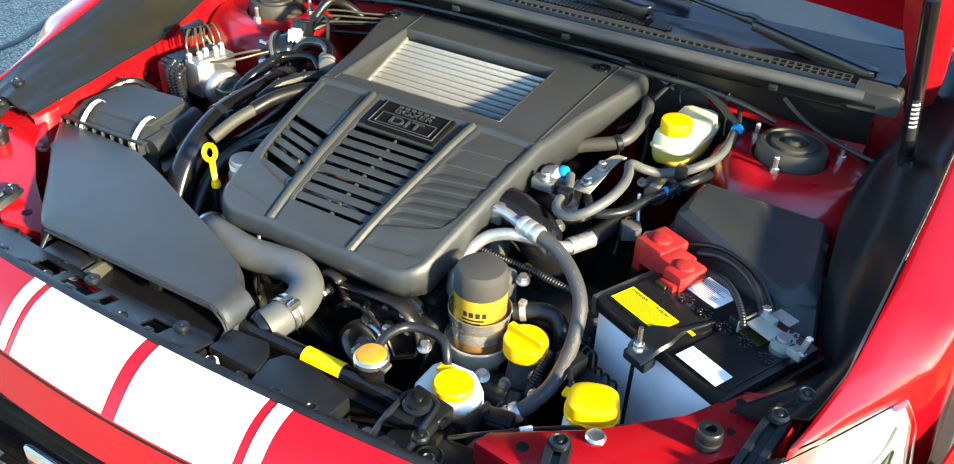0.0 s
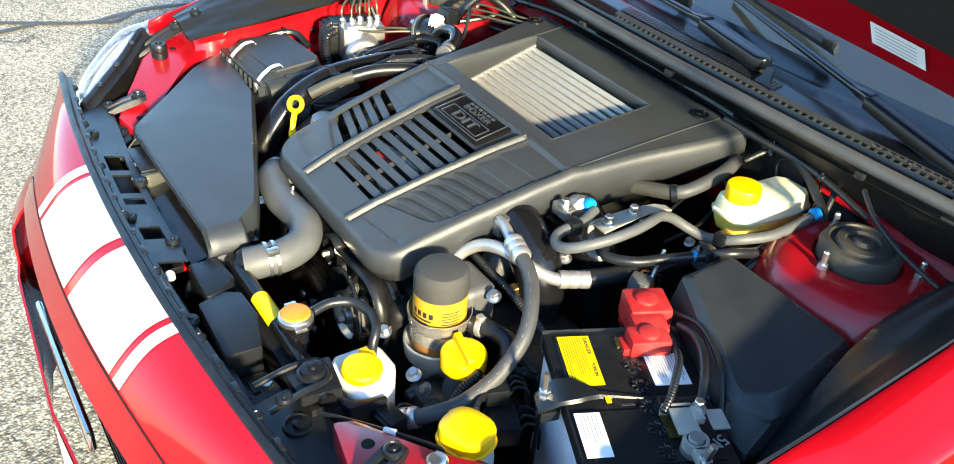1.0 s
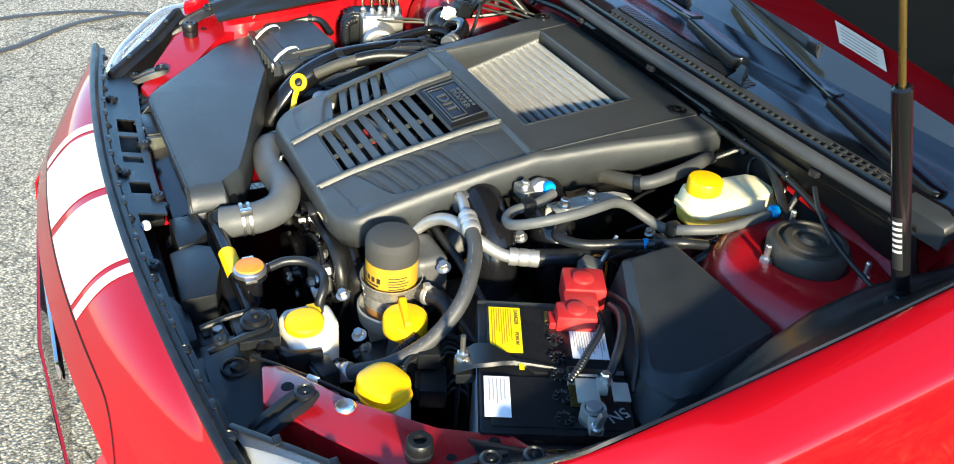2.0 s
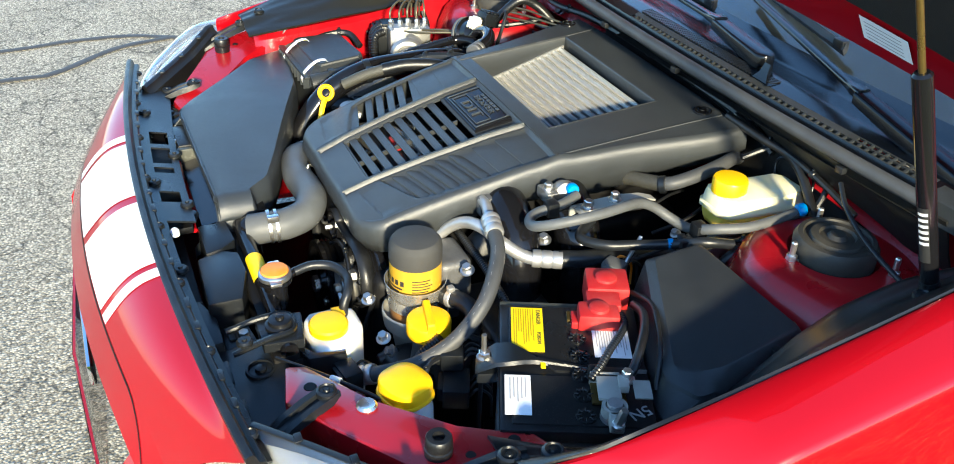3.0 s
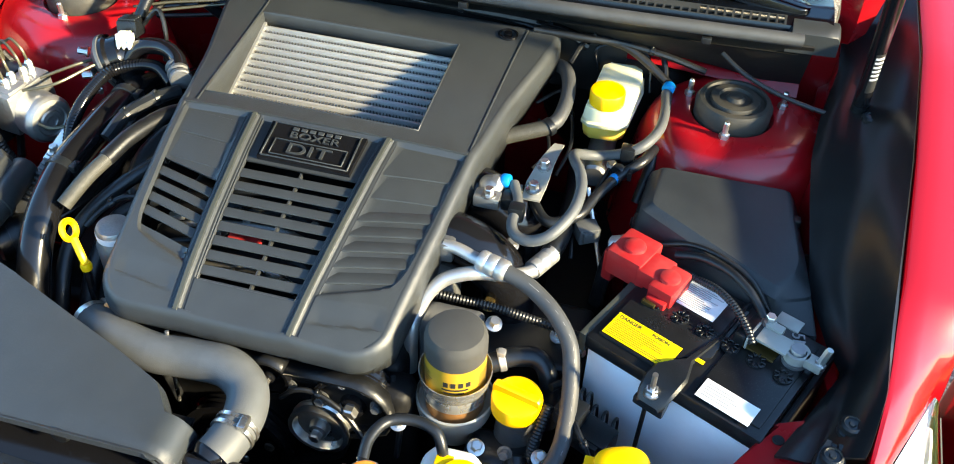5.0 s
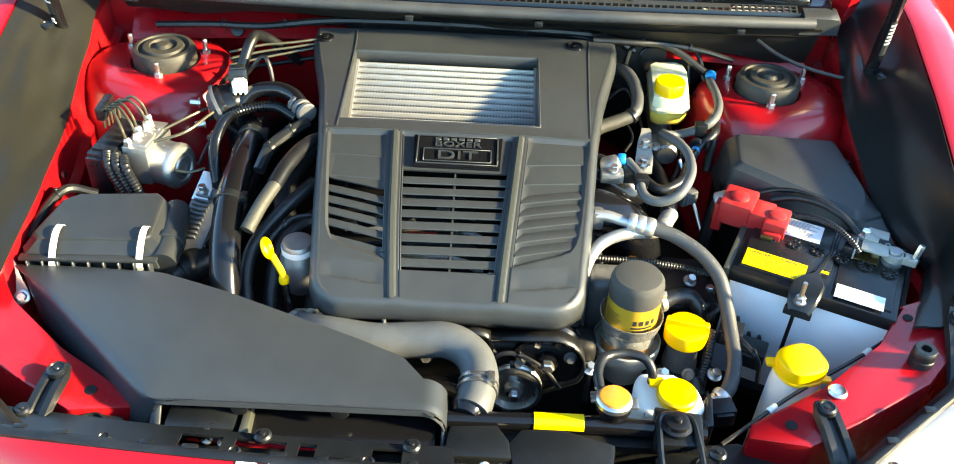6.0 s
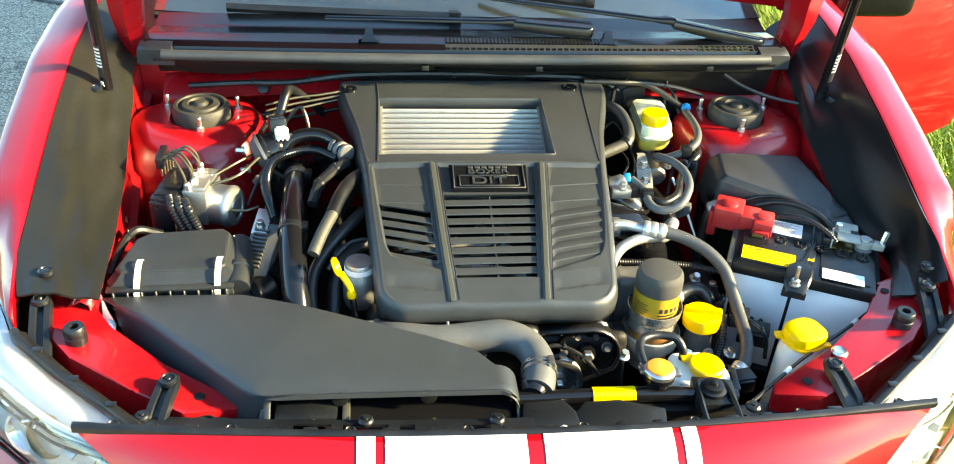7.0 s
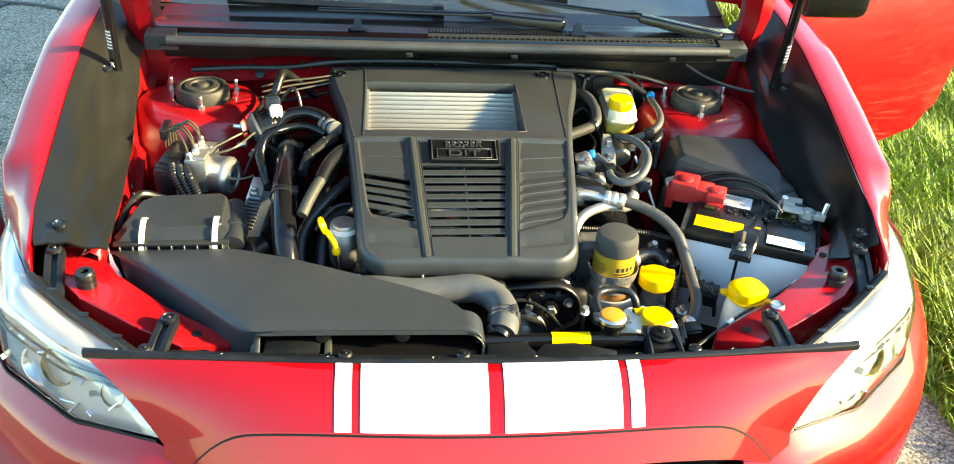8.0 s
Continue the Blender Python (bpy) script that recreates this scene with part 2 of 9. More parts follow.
SCUTTLE = material("scuttle_plastic", (0.0022, 0.0030, 0.0048), 0.19, vary=0.2, bump=0.08, bump_scale=900, spec=0.55, dirt=(0.010, 0.011, 0.012), dirt_scale=6, dirt_amount=0.3)
DASH = material("dashboard", (0.008, 0.009, 0.011), 0.6, vary=0.2)
CHROME = material("chrome", (0.85, 0.86, 0.88), 0.1, 1.0, vary=0.02)
LAMP_IN = material("lamp_bezel", (0.36, 0.38, 0.39), 0.22, 0.5, vary=0.05)
AMBER = material("amber_lens", (0.8, 0.35, 0.02), 0.25, vary=0.05)
GRASS = material("grass", (0.20, 0.29, 0.022), 0.5, vary=0.4, scale=3)
SOIL = material("verge_soil", (0.17, 0.17, 0.06), 0.9, vary=0.4, scale=30, bump=0.6, bump_scale=60)
TYRE = material("tyre_rubber", (0.02, 0.02, 0.02), 0.75, vary=0.2, bump=0.3, bump_scale=200)


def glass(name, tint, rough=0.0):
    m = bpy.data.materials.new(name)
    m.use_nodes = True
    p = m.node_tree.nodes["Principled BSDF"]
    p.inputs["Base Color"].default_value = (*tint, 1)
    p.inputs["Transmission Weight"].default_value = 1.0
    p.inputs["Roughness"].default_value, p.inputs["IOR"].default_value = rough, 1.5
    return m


MOUNT = material("strut_rubber", (0.030, 0.028, 0.023), 0.6, vary=0.3, scale=60, bump=0.3, bump_scale=400, dirt=(0.07, 0.062, 0.045), dirt_scale=25, dirt_amount=0.6)
DUSTY = material("dusty_plastic", (0.022, 0.025, 0.027), 0.38, specks=((0.14, 0.14, 0.13), 0.35, 620), vary=0.2, bump=0.3, bump_scale=1200, dirt=(0.045, 0.046, 0.046), dirt_scale=14, dirt_amount=0.35)
# same metal as the bars; the shade between bars is put into this darker colour
FINS_SHADED = material("shaded_fin_aluminium", (0.14, 0.14, 0.137), 0.45, 0.5, vary=0.15, scale=60)
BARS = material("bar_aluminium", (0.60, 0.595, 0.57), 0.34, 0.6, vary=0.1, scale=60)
LINES = material("line_coating", (0.10, 0.09, 0.06), 0.36, 0.5, vary=0.2)
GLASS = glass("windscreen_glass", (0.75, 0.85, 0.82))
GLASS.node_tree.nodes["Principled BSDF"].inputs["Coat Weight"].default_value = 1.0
LENS = glass("lamp_lens", (0.97, 0.98, 1.0))


# ---- mesh tools ----
def B():
    return bmesh.new()


def base(name, at, label, category, group="", kind=""):
    ob = new(name)
    ob.empty_display_size = 0.05
    ob.location = at
    ob["base"] = list(at)
    return tagged(ob, label, category, group, kind)


def world_of(ob):
    return Vector(ob.get("base", (0, 0, 0)))


def part(name, bm, mat, parent=None, label="", angle=38, m=None):
    """Links a bmesh, given in world coordinates, as one mesh object under a thing or part."""
    if m is not None:
        bm.transform(m)
    bmesh.ops.recalc_face_normals(bm, faces=bm.faces)
    me = bpy.data.meshes.new(name)
    bm.to_mesh(me)
    bm.free()
    for f in me.polygons:
        f.use_smooth = True
    me.set_sharp_from_angle(angle=radians(angle))
    me.materials.append(mat)
    ob = new(name, me)
    if parent is not None:
        ob.parent = parent
        ob.matrix_parent_inverse = Matrix.Translation(-world_of(parent))
    if label:
        ob["label"] = label
    return ob


def box(bm, c, s, bev=0.003, m=None, seg=2):
    r = bmesh.ops.create_cube(bm, size=1.0)
    vs = r["verts"]
    for v in vs:
        v.co = Vector((v.co.x * s[0] + c[0], v.co.y * s[1] + c[1], v.co.z * s[2] + c[2]))
    if bev:
        es = list({e for v in vs for e in v.link_edges})
        out = bmesh.ops.bevel(bm, geom=es, offset=min(bev, 0.45 * min(s)), segments=seg, affect="EDGES", profile=0.6)
        vs = list(set(out["verts"]) | {v for v in vs if v.is_valid})
    if m is not None:
        for v in vs:
            v.co = m @ v.co
    return vs


def skin(bm, rings, closed=True, cap=True):
    """Faces between rings of points; closed: each ring is a loop."""
    rows = [[bm.verts.new(p) for p in ring] for ring in rings]
    for a, b in zip(rows, rows[1:]):
        n = len(a)
        for i in range(n if closed else n - 1):
            j = (i + 1) % n
            bm.faces.new((a[i], a[j], b[j], b[i]))
    if cap and closed:
        bm.faces.new(rows[0][::-1])
        bm.faces.new(rows[-1])
    return rows


def lathe(bm, c, profile, seg=28, m=None, cap=True):
    rings = []
    for r, z in profile:
        ring = []
        for i in range(seg):
            a = 2 * math.pi * i / seg
            p = Vector((r * math.cos(a), r * math.sin(a), z))
            ring.append((m @ p if m is not None else p) + Vector(c))
        rings.append(ring)
    skin(bm, rings, True, cap)


def axis_to(d):
    return Vector(d).to_track_quat("Z", "Y").to_matrix()


def rod(bm, a, b, r, r2=None, seg=16, bev=0.0):
    a, b = Vector(a), Vector(b)
    L = (b - a).length
    r2 = r if r2 is None else r2
    prof = [(r, 0), (r2, L)] if not bev else [(r - bev, 0), (r, bev), (r2, L - bev), (r2 - bev, L)]
    lathe(bm, a, prof, seg, axis_to(b - a))


def smooth_line(pts, step=8):
    p = [Vector(q) for q in pts]
    p = [2 * p[0] - p[1]] + p + [2 * p[-1] - p[-2]]
    out = []
    for i in range(1, len(p) - 2):
        for s in range(step):
            t = s / step
            a, b, c, d = p[i - 1], p[i], p[i + 1], p[i + 2]
            out.append(0.5 * (2 * b + (c - a) * t + (2 * a - 5 * b + 4 * c - d) * t * t + (3 * b - a - 3 * c + d) * t ** 3))
    out.append(p[-2])
    return out


def tube(bm, pts, r, seg=12, step=8, ribs=0.0, pitch=0.006, smooth=True, flat=1.0):
    """A tube along a smooth line. r: a radius, or one for each point given. ribs: depth of corrugation."""
    line = smooth_line(pts, step) if smooth else [Vector(q) for q in pts]
    radii = None
    if isinstance(r, (list, tuple)):
        radii = [float(v) for v in np.interp(np.linspace(0, len(r) - 1, len(line)), range(len(r)), r)]
    if ribs:
        lens = [0.0]
        for a, b in zip(line, line[1:]):
            lens.append(lens[-1] + (b - a).length)
        n = max(4, int(lens[-1] / pitch) * 2)
        xs = np.linspace(0, lens[-1], n)
        cs = [np.interp(xs, lens, [v[i] for v in line]) for i in range(3)]
        line = [Vector((float(cs[0][i]), float(cs[1][i]), float(cs[2][i]))) for i in range(n)]
        radii = [(r if not isinstance(r, (list, tuple)) else r[0]) - (ribs if i % 2 else 0) for i in range(n)]
    if radii is None:
        radii = [r] * len(line)
    normal = None
    rings = []
    for i, q in enumerate(line):
        d = (line[min(i + 1, len(line) - 1)] - line[max(i - 1, 0)]).normalized()
        if normal is None:
            normal = d.orthogonal().normalized()
        normal = (normal - d * normal.dot(d)).normalized()
        side = d.cross(normal)
        rings.append([q + radii[i] * (math.cos(2 * math.pi * k / seg) * normal + flat * math.sin(2 * math.pi * k / seg) * side) for k in range(seg)])
    skin(bm, rings)


def prism(bm, poly, z0, z1, bev=0.004, m=None, top=None, seg=2):
    """An upright prism over a plan; top(x, y): height of the upper face in place of z1."""
    lo = [bm.verts.new((x, y, z0)) for x, y in poly]
    hi = [bm.verts.new((x, y, top(x, y) if top else z1)) for x, y in poly]
    n = len(poly)
    fs = [bm.faces.new(lo[::-1]), bm.faces.new(hi)]
    for i in range(n):
        j = (i + 1) % n
        fs.append(bm.faces.new((lo[i], lo[j], hi[j], hi[i])))
    vs = lo + hi
    if bev:
        es = list({e for f in fs[1:] for e in f.edges if not (e.verts[0] in lo and e.verts[1] in lo)})
        out = bmesh.ops.bevel(bm, geom=es, offset=bev, segments=seg, affect="EDGES", profile=0.6)
        vs = [v for v in bm.verts if v.is_valid] if m is not None else vs
    if m is not None:
        bm.transform(m)


def sheet(bm, f, us, vs, thick=0.0, hole=None):
    """A grid surface f(u, v) over the lines us and vs, with cells left out where hole(u, v) says so, and a thickness below."""
    def layer(off):
        rows = []
        for u in us:
            row = []
            for v in vs:
                p = Vector(f(u, v))
                if off:
                    e = 1e-4
                    nn = (Vector(f(u + e, v)) - Vector(f(u - e, v))).cross(Vector(f(u, v + e)) - Vector(f(u, v - e)))
                    if nn.length > 0:
                        nn.normalize()
                        p = p - nn * off
                row.append(bm.verts.new(p))
            rows.append(row)
        return rows
    keep = [[not (hole and hole((us[i] + us[i + 1]) / 2, (vs[j] + vs[j + 1]) / 2)) for j in range(len(vs) - 1)] for i in range(len(us) - 1)]
    top = layer(0)
    low = layer(thick) if thick else None
    ni, nj = len(us) - 1, len(vs) - 1
    for i in range(ni):
        for j in range(nj):
            if not keep[i][j]:
                continue
            bm.faces.new((top[i][j], top[i + 1][j], top[i + 1][j + 1], top[i][j + 1]))
            if low:
                bm.faces.new((low[i][j], low[i][j + 1], low[i + 1][j + 1], low[i + 1][j]))
                for (di, dj, a, b) in ((-1, 0, (i, j + 1), (i, j)), (1, 0, (i + 1, j), (i + 1, j + 1)), (0, -1, (i, j), (i + 1, j)), (0, 1, (i + 1, j + 1), (i, j + 1))):
                    x, y = i + di, j + dj
                    if not (0 <= x < ni and 0 <= y < nj) or not keep[x][y]:
                        bm.faces.new((top[a[0]][a[1]], low[a[0]][a[1]], low[b[0]][b[1]], top[b[0]][b[1]]))
    if hole:
        bmesh.ops.delete(bm, geom=[v for v in bm.verts if not v.link_faces], context="VERTS")


def lines(a, b, n, extra=()):
    return sorted(set([round(a + (b - a) * i / n, 5) for i in range(n + 1)] + [round(e, 5) for e in extra]))


def words(text, size, mat, m, parent, name="lettering", depth=0.0006, align="CENTER"):
    cu = bpy.data.curves.new("text", "FONT")
    cu.body, cu.size, cu.extrude, cu.align_x, cu.align_y = text, size, depth, align, "CENTER"
    tmp = new("text", cu)
    me = bpy.data.meshes.new_from_object(tmp.evaluated_get(bpy.context.evaluated_depsgraph_get()))
    bpy.data.objects.remove(tmp)
    bpy.data.curves.remove(cu)
    bm = B()
    bm.from_mesh(me)
    bpy.data.meshes.remove(me)
    return part(name, bm, mat, parent, m=m)


def bolt(name, at, r, h, mat, parent, d=(0, 0, 1), label=""):
    bm = B()
    mm = axis_to(d)
    lathe(bm, at, [(r * 1.5, 0), (r * 1.5, h * 0.15), (r * 1.2, h * 0.2)], 20, mm)
    lathe(bm, Vector(at) + mm @ Vector((0, 0, h * 0.2)), [(r, 0), (r, h * 0.7), (r * 0.85, h * 0.8)], 6, mm)
    return part(name, bm, mat, parent, label, angle=25)


def lerp(x, xs, ys):
    return float(np.interp(x, xs, ys))


# ---- ground ----
bm = B()
bmesh.ops.create_grid(bm, x_segments=8, y_segments=8, size=150)
tagged(part("ground", bm, ASPHALT), "sunlit grey asphalt with coarse pale aggregate", "ground", kind="structure")

TAR_LINES = [
    [(-2.80, -2.2), (-2.79, -1.2), (-2.832, -0.327), (-2.868, -0.092), (-2.86, 0.155), (-2.79, 0.33), (-2.73, 0.507), (-2.768, 0.641), (-2.79, 0.9), (-2.60, 1.45), (-2.73, 1.95), (-2.5, 3.0), (-2.1, 3.85)],
    [(-2.6, -2.4), (-2.48, -1.3), (-2.502, -0.328), (-2.522, -0.154), (-2.72, 0.091), (-2.79, 0.33)],
    [(-2.72, 0.52), (-2.70, 0.6), (-2.768, 0.68)],
    [(-3.2, 3.75), (-2.14, 3.86), (-1.55, 3.68), (-0.9, 3.7)],
]
for k, pts in enumerate(TAR_LINES):
    bm = B()
    line = smooth_line([(x, y, 0.004 + 0.001 * k) for x, y in pts], 6)
    rows = []
    for i, q in enumerate(line):
        d = (line[min(i + 1, len(line) - 1)] - line[max(i - 1, 0)]).normalized()
        w = 0.019 + 0.006 * noise.noise((i * 0.7, k, 0))
        side = Vector((-d.y, d.x, 0)) * w
        rows.append([q - side, q - side * 0.6 + Vector((0, 0, 0.003)), q + side * 0.6 + Vector((0, 0, 0.003)), q + side])
    skin(bm, rows, closed=False)
    tagged(part("tar_seal", bm, TAR), "dark tar line sealing a crack in the asphalt", "tar line", "tar lines", "structure")

# verge: soil and grass beside the car
bm = B()
sheet(bm, lambda u, v: (u, v, 0.012 * min(1, (u - 1.3) * 4) + 0.02 * noise.noise((u * 2, v * 2, 3)) + 0.008), lines(1.32, 8, 40) + lines(9, 60, 30), lines(-60, -7, 20) + lines(-6, 12, 70) + lines(13, 80, 20))
tagged(part("verge", bm, SOIL), "mossy soil of the grass verge", "verge", kind="structure")


def grass():
    rng = random.Random(7)
    vs, fs = [], []
    for i in range(115000):
        near = i < 90000
        x = 1.30 + (min(9.0, rng.expovariate(0.75)) if near else 12.0 * rng.random())
        y = rng.gauss(1.5, 1.6) if near else -8.0 + 20.0 * rng.random()
        clump = noise.noise((x * 2.3, y * 2.3, 0.0))
        if clump < -0.25 and rng.random() < 0.6:
            continue
        h = (0.055 + 0.105 * rng.random()) * (1 + 0.7 * clump) * min(1, 0.35 + (x - 1.28) * 3)
        w = 0.0018 + 0.0030 * rng.random()
        a = rng.random() * 6.28
        lean = 0.2 + 0.8 * rng.random()
        dx, dy = math.cos(a), math.sin(a)
        sx, sy = -dy * w, dx * w
        k = len(vs)
        for t in (0.0, 0.4, 0.75):
            out = lean * h * t * t
            ww = 1 - 0.35 * t
            for sgn in (-1, 1):
                vs.append((x + dx * out + sgn * sx * ww, y + dy * out + sgn * sy * ww, h * t * (1 - 0.2 * t)))
        vs.append((x + dx * lean * h, y + dy * lean * h, h * 0.85))
        fs += [(k, k + 1, k + 3, k + 2), (k + 2, k + 3, k + 5, k + 4), (k + 4, k + 5, k + 6)]
    me = bpy.data.meshes.new("grass")
    me.from_pydata(vs, [], fs)
    me.materials.append(GRASS)
    return tagged(new("grass", me), "long sunlit yellow-green grass of the verge", "grass", kind="stuff")


grass()

# ---- the car's body ----
car = base("car", (0, 0.6, 0), "red saloon car with white stripes, bonnet raised", "car")


def nose(u, v):
    """The nose panel: u across, v from the seal (0) to the crease (1) and down to the grille (1.4)."""
    w = 0.566 + (0.452 - 0.566) * min(v, 1.0)
    x = u * w
    yb = 0.002 + 0.135 * x * x
    yf = -0.083 + 0.24 * x * x
    if v <= 1:
        return (x, yb + (yf - yb) * v, 0.779 - 0.03 * x * x + (-0.057) * v + 0.014 * math.sin(math.pi * v) - 0.05 * abs(u) ** 5 * max(v, 0.0) ** 0.6)
    t = (v - 1) / 0.4
    return (x, yf - 0.026 * t, 0.722 - 0.03 * x * x - 0.05 * abs(u) ** 5 - 0.052 * t)


bm = B()
sheet(bm, nose, lines(-1, 1, 40), lines(0, 0.985, 12) + [0.99, 1.0, 1.01] + lines(1.03, 1.36, 4), thick=-0.004)
nose_ob = part("front_bumper", bm, RED, car, "red front bumper nose below the bonnet opening")


def on_nose(x, v, lift=0.0012):
    w = 0.566 + (0.452 - 0.566) * min(v, 1.0)
    p = Vector(nose(x / w, v))
    return p + Vector((0, -0.3 * lift, lift))


for x0, x1 in ((-0.214, -0.191), (-0.179, -0.0035), (0.018, 0.184), (0.196, 0.216)):
    bm = B()
    sheet(bm, lambda u, v: on_nose(x0 + (x1 - x0) * u, v), lines(0, 1, 6), lines(0.0, 1.0, 14))
    part("stripe", bm, STRIPE, nose_ob, "white vinyl racing stripe")

# the gap between the nose and the grille surround
bm = B()
sheet(bm, lambda u, w: on_nose(0.84 * (u - 0.5), 1.02 + 0.3 * max(0.0, (abs(0.84 * (u - 0.5)) - 0.33) / 0.09) ** 2 + 0.022 * w, 0.0009), lines(0, 1, 48), lines(0, 1, 2))
part("panel_gap", bm, DEEP, nose_ob, "thin dark gap above the grille")


def lower(u, v):
    """The bumper below the lamps and grille: u across, v down."""
    x = 0.875 * math.sin(u * math.pi / 2)
    s = 1 if x > 0 else -1
    ax = abs(x)
    k = [0, 0.33, 0.43, 0.462, 0.53, 0.60, 0.67, 0.74, 0.79, 0.83, 0.86, 0.875]
    y = lerp(ax, k, [-0.085, -0.066, -0.045, -0.027, 0.006, 0.043, 0.102, 0.170, 0.252, 0.345, 0.45, 0.58])
    z = lerp(ax, k, [0.655, 0.655, 0.655, 0.663, 0.653, 0.641, 0.637, 0.634, 0.646, 0.666, 0.70, 0.70])
    nx, ny = lerp(ax, k, [0, 0.12, 0.3, 0.35, 0.5, 0.6, 0.72, 0.8, 0.9, 0.95, 0.99, 1.0]), -lerp(ax, k, [1, 0.99, 0.95, 0.93, 0.86, 0.8, 0.7, 0.6, 0.45, 0.3, 0.1, 0.0])
    out = Vector((s * nx, ny, 0)) * (0.050 * math.sin(min(1, v * 5.5) * math.pi / 2) * (1 if ax < 0.84 else (0.875 - ax) / 0.035))
    return (x + out.x, y + out.y, z + (0.22 - z) * v)


bm = B()
sheet(bm, lower, lines(-1, 1, 56, (-0.28, 0.28)), lines(0, 1, 14, (0.05, 0.30)), thick=-0.004, hole=lambda u, v: abs(u) < 0.28 and v < 0.30)
skirt = part("bumper_skirt", bm, RED, car, "red lower bumper wrapping round the corners")
for x0, x1 in ((-0.214, -0.191), (-0.179, -0.0035), (0.018, 0.184), (0.196, 0.216)):
    bm = B()
    sheet(bm, lambda u, v: Vector(lower(math.asin((x0 + (x1 - x0) * u) / 0.875) * 2 / math.pi, v)) + Vector((0, -0.0015, 0.0015)), lines(0, 1, 6), lines(0.31, 0.95, 12))
    part("stripe", bm, STRIPE, skirt, "white vinyl racing stripe")
grille = part("grille", (lambda b: (box(b, (0, 0.0, 0.47), (0.74, 0.02, 0.40), 0.004), b)[1])(B()), DEEP, car, "black honeycomb front grille")
for i in range(13):
    bm = B()
    box(bm, (0, -0.045, 0.30 + i * 0.028), (0.70, 0.02, 0.008), 0.002)
    part("grille_slat", bm, BLACK, grille)
bm = B()
box(bm, (0, -0.106, 0.590), (0.30, 0.010, 0.036), 0.005)
part("grille_bar", bm, CHROME, grille, "chrome grille wing")

# rubber seal along the nose
bm = B()
rows = []
for i in range(61):
    x = -0.566 + 1.132 * i / 60
    y, z = 0.002 + 0.135 * x * x, 0.779 - 0.03 * x * x
    k = 0.0006 * math.sin(i * 1.9)
    rows.append([(x, y - 0.004, z - 0.008), (x, y - 0.0045, z + 0.001), (x, y - 0.001, z + 0.0035 + k), (x, y + 0.004, z + 0.0035 + k), (x, y + 0.007, z - 0.001), (x, y + 0.009, z - 0.0075), (x, y + 0.0155, z - 0.0085), (x, y + 0.018, z - 0.013), (x, y + 0.012, z - 0.024)])
skin(bm, rows)
seal = part("bonnet_seal", bm, RUBBER, car, "black rubber seal along the nose panel")
rng = random.Random(3)
for i in range(22):
    x = -0.52 + 1.04 * i / 21
    y, z = 0.002 + 0.135 * x * x + 0.016, 0.779 - 0.03 * x * x
    bm = B()
    if i % 3 == 0:
        lathe(bm, (x, y + 0.000, z - 0.011), [(0.008, -0.003), (0.008, 0.001), (0.006, 0.003), (0.005, 0.0015), (0.002, 0.0015)], 14)
        part("push_clip", bm, BLACK, seal)
    else:
        box(bm, (x, y + 0.000, z - 0.010), (0.012 + 0.01 * rng.random(), 0.007, 0.006), 0.002)
        part("seal_lug", bm, BLACK, seal)


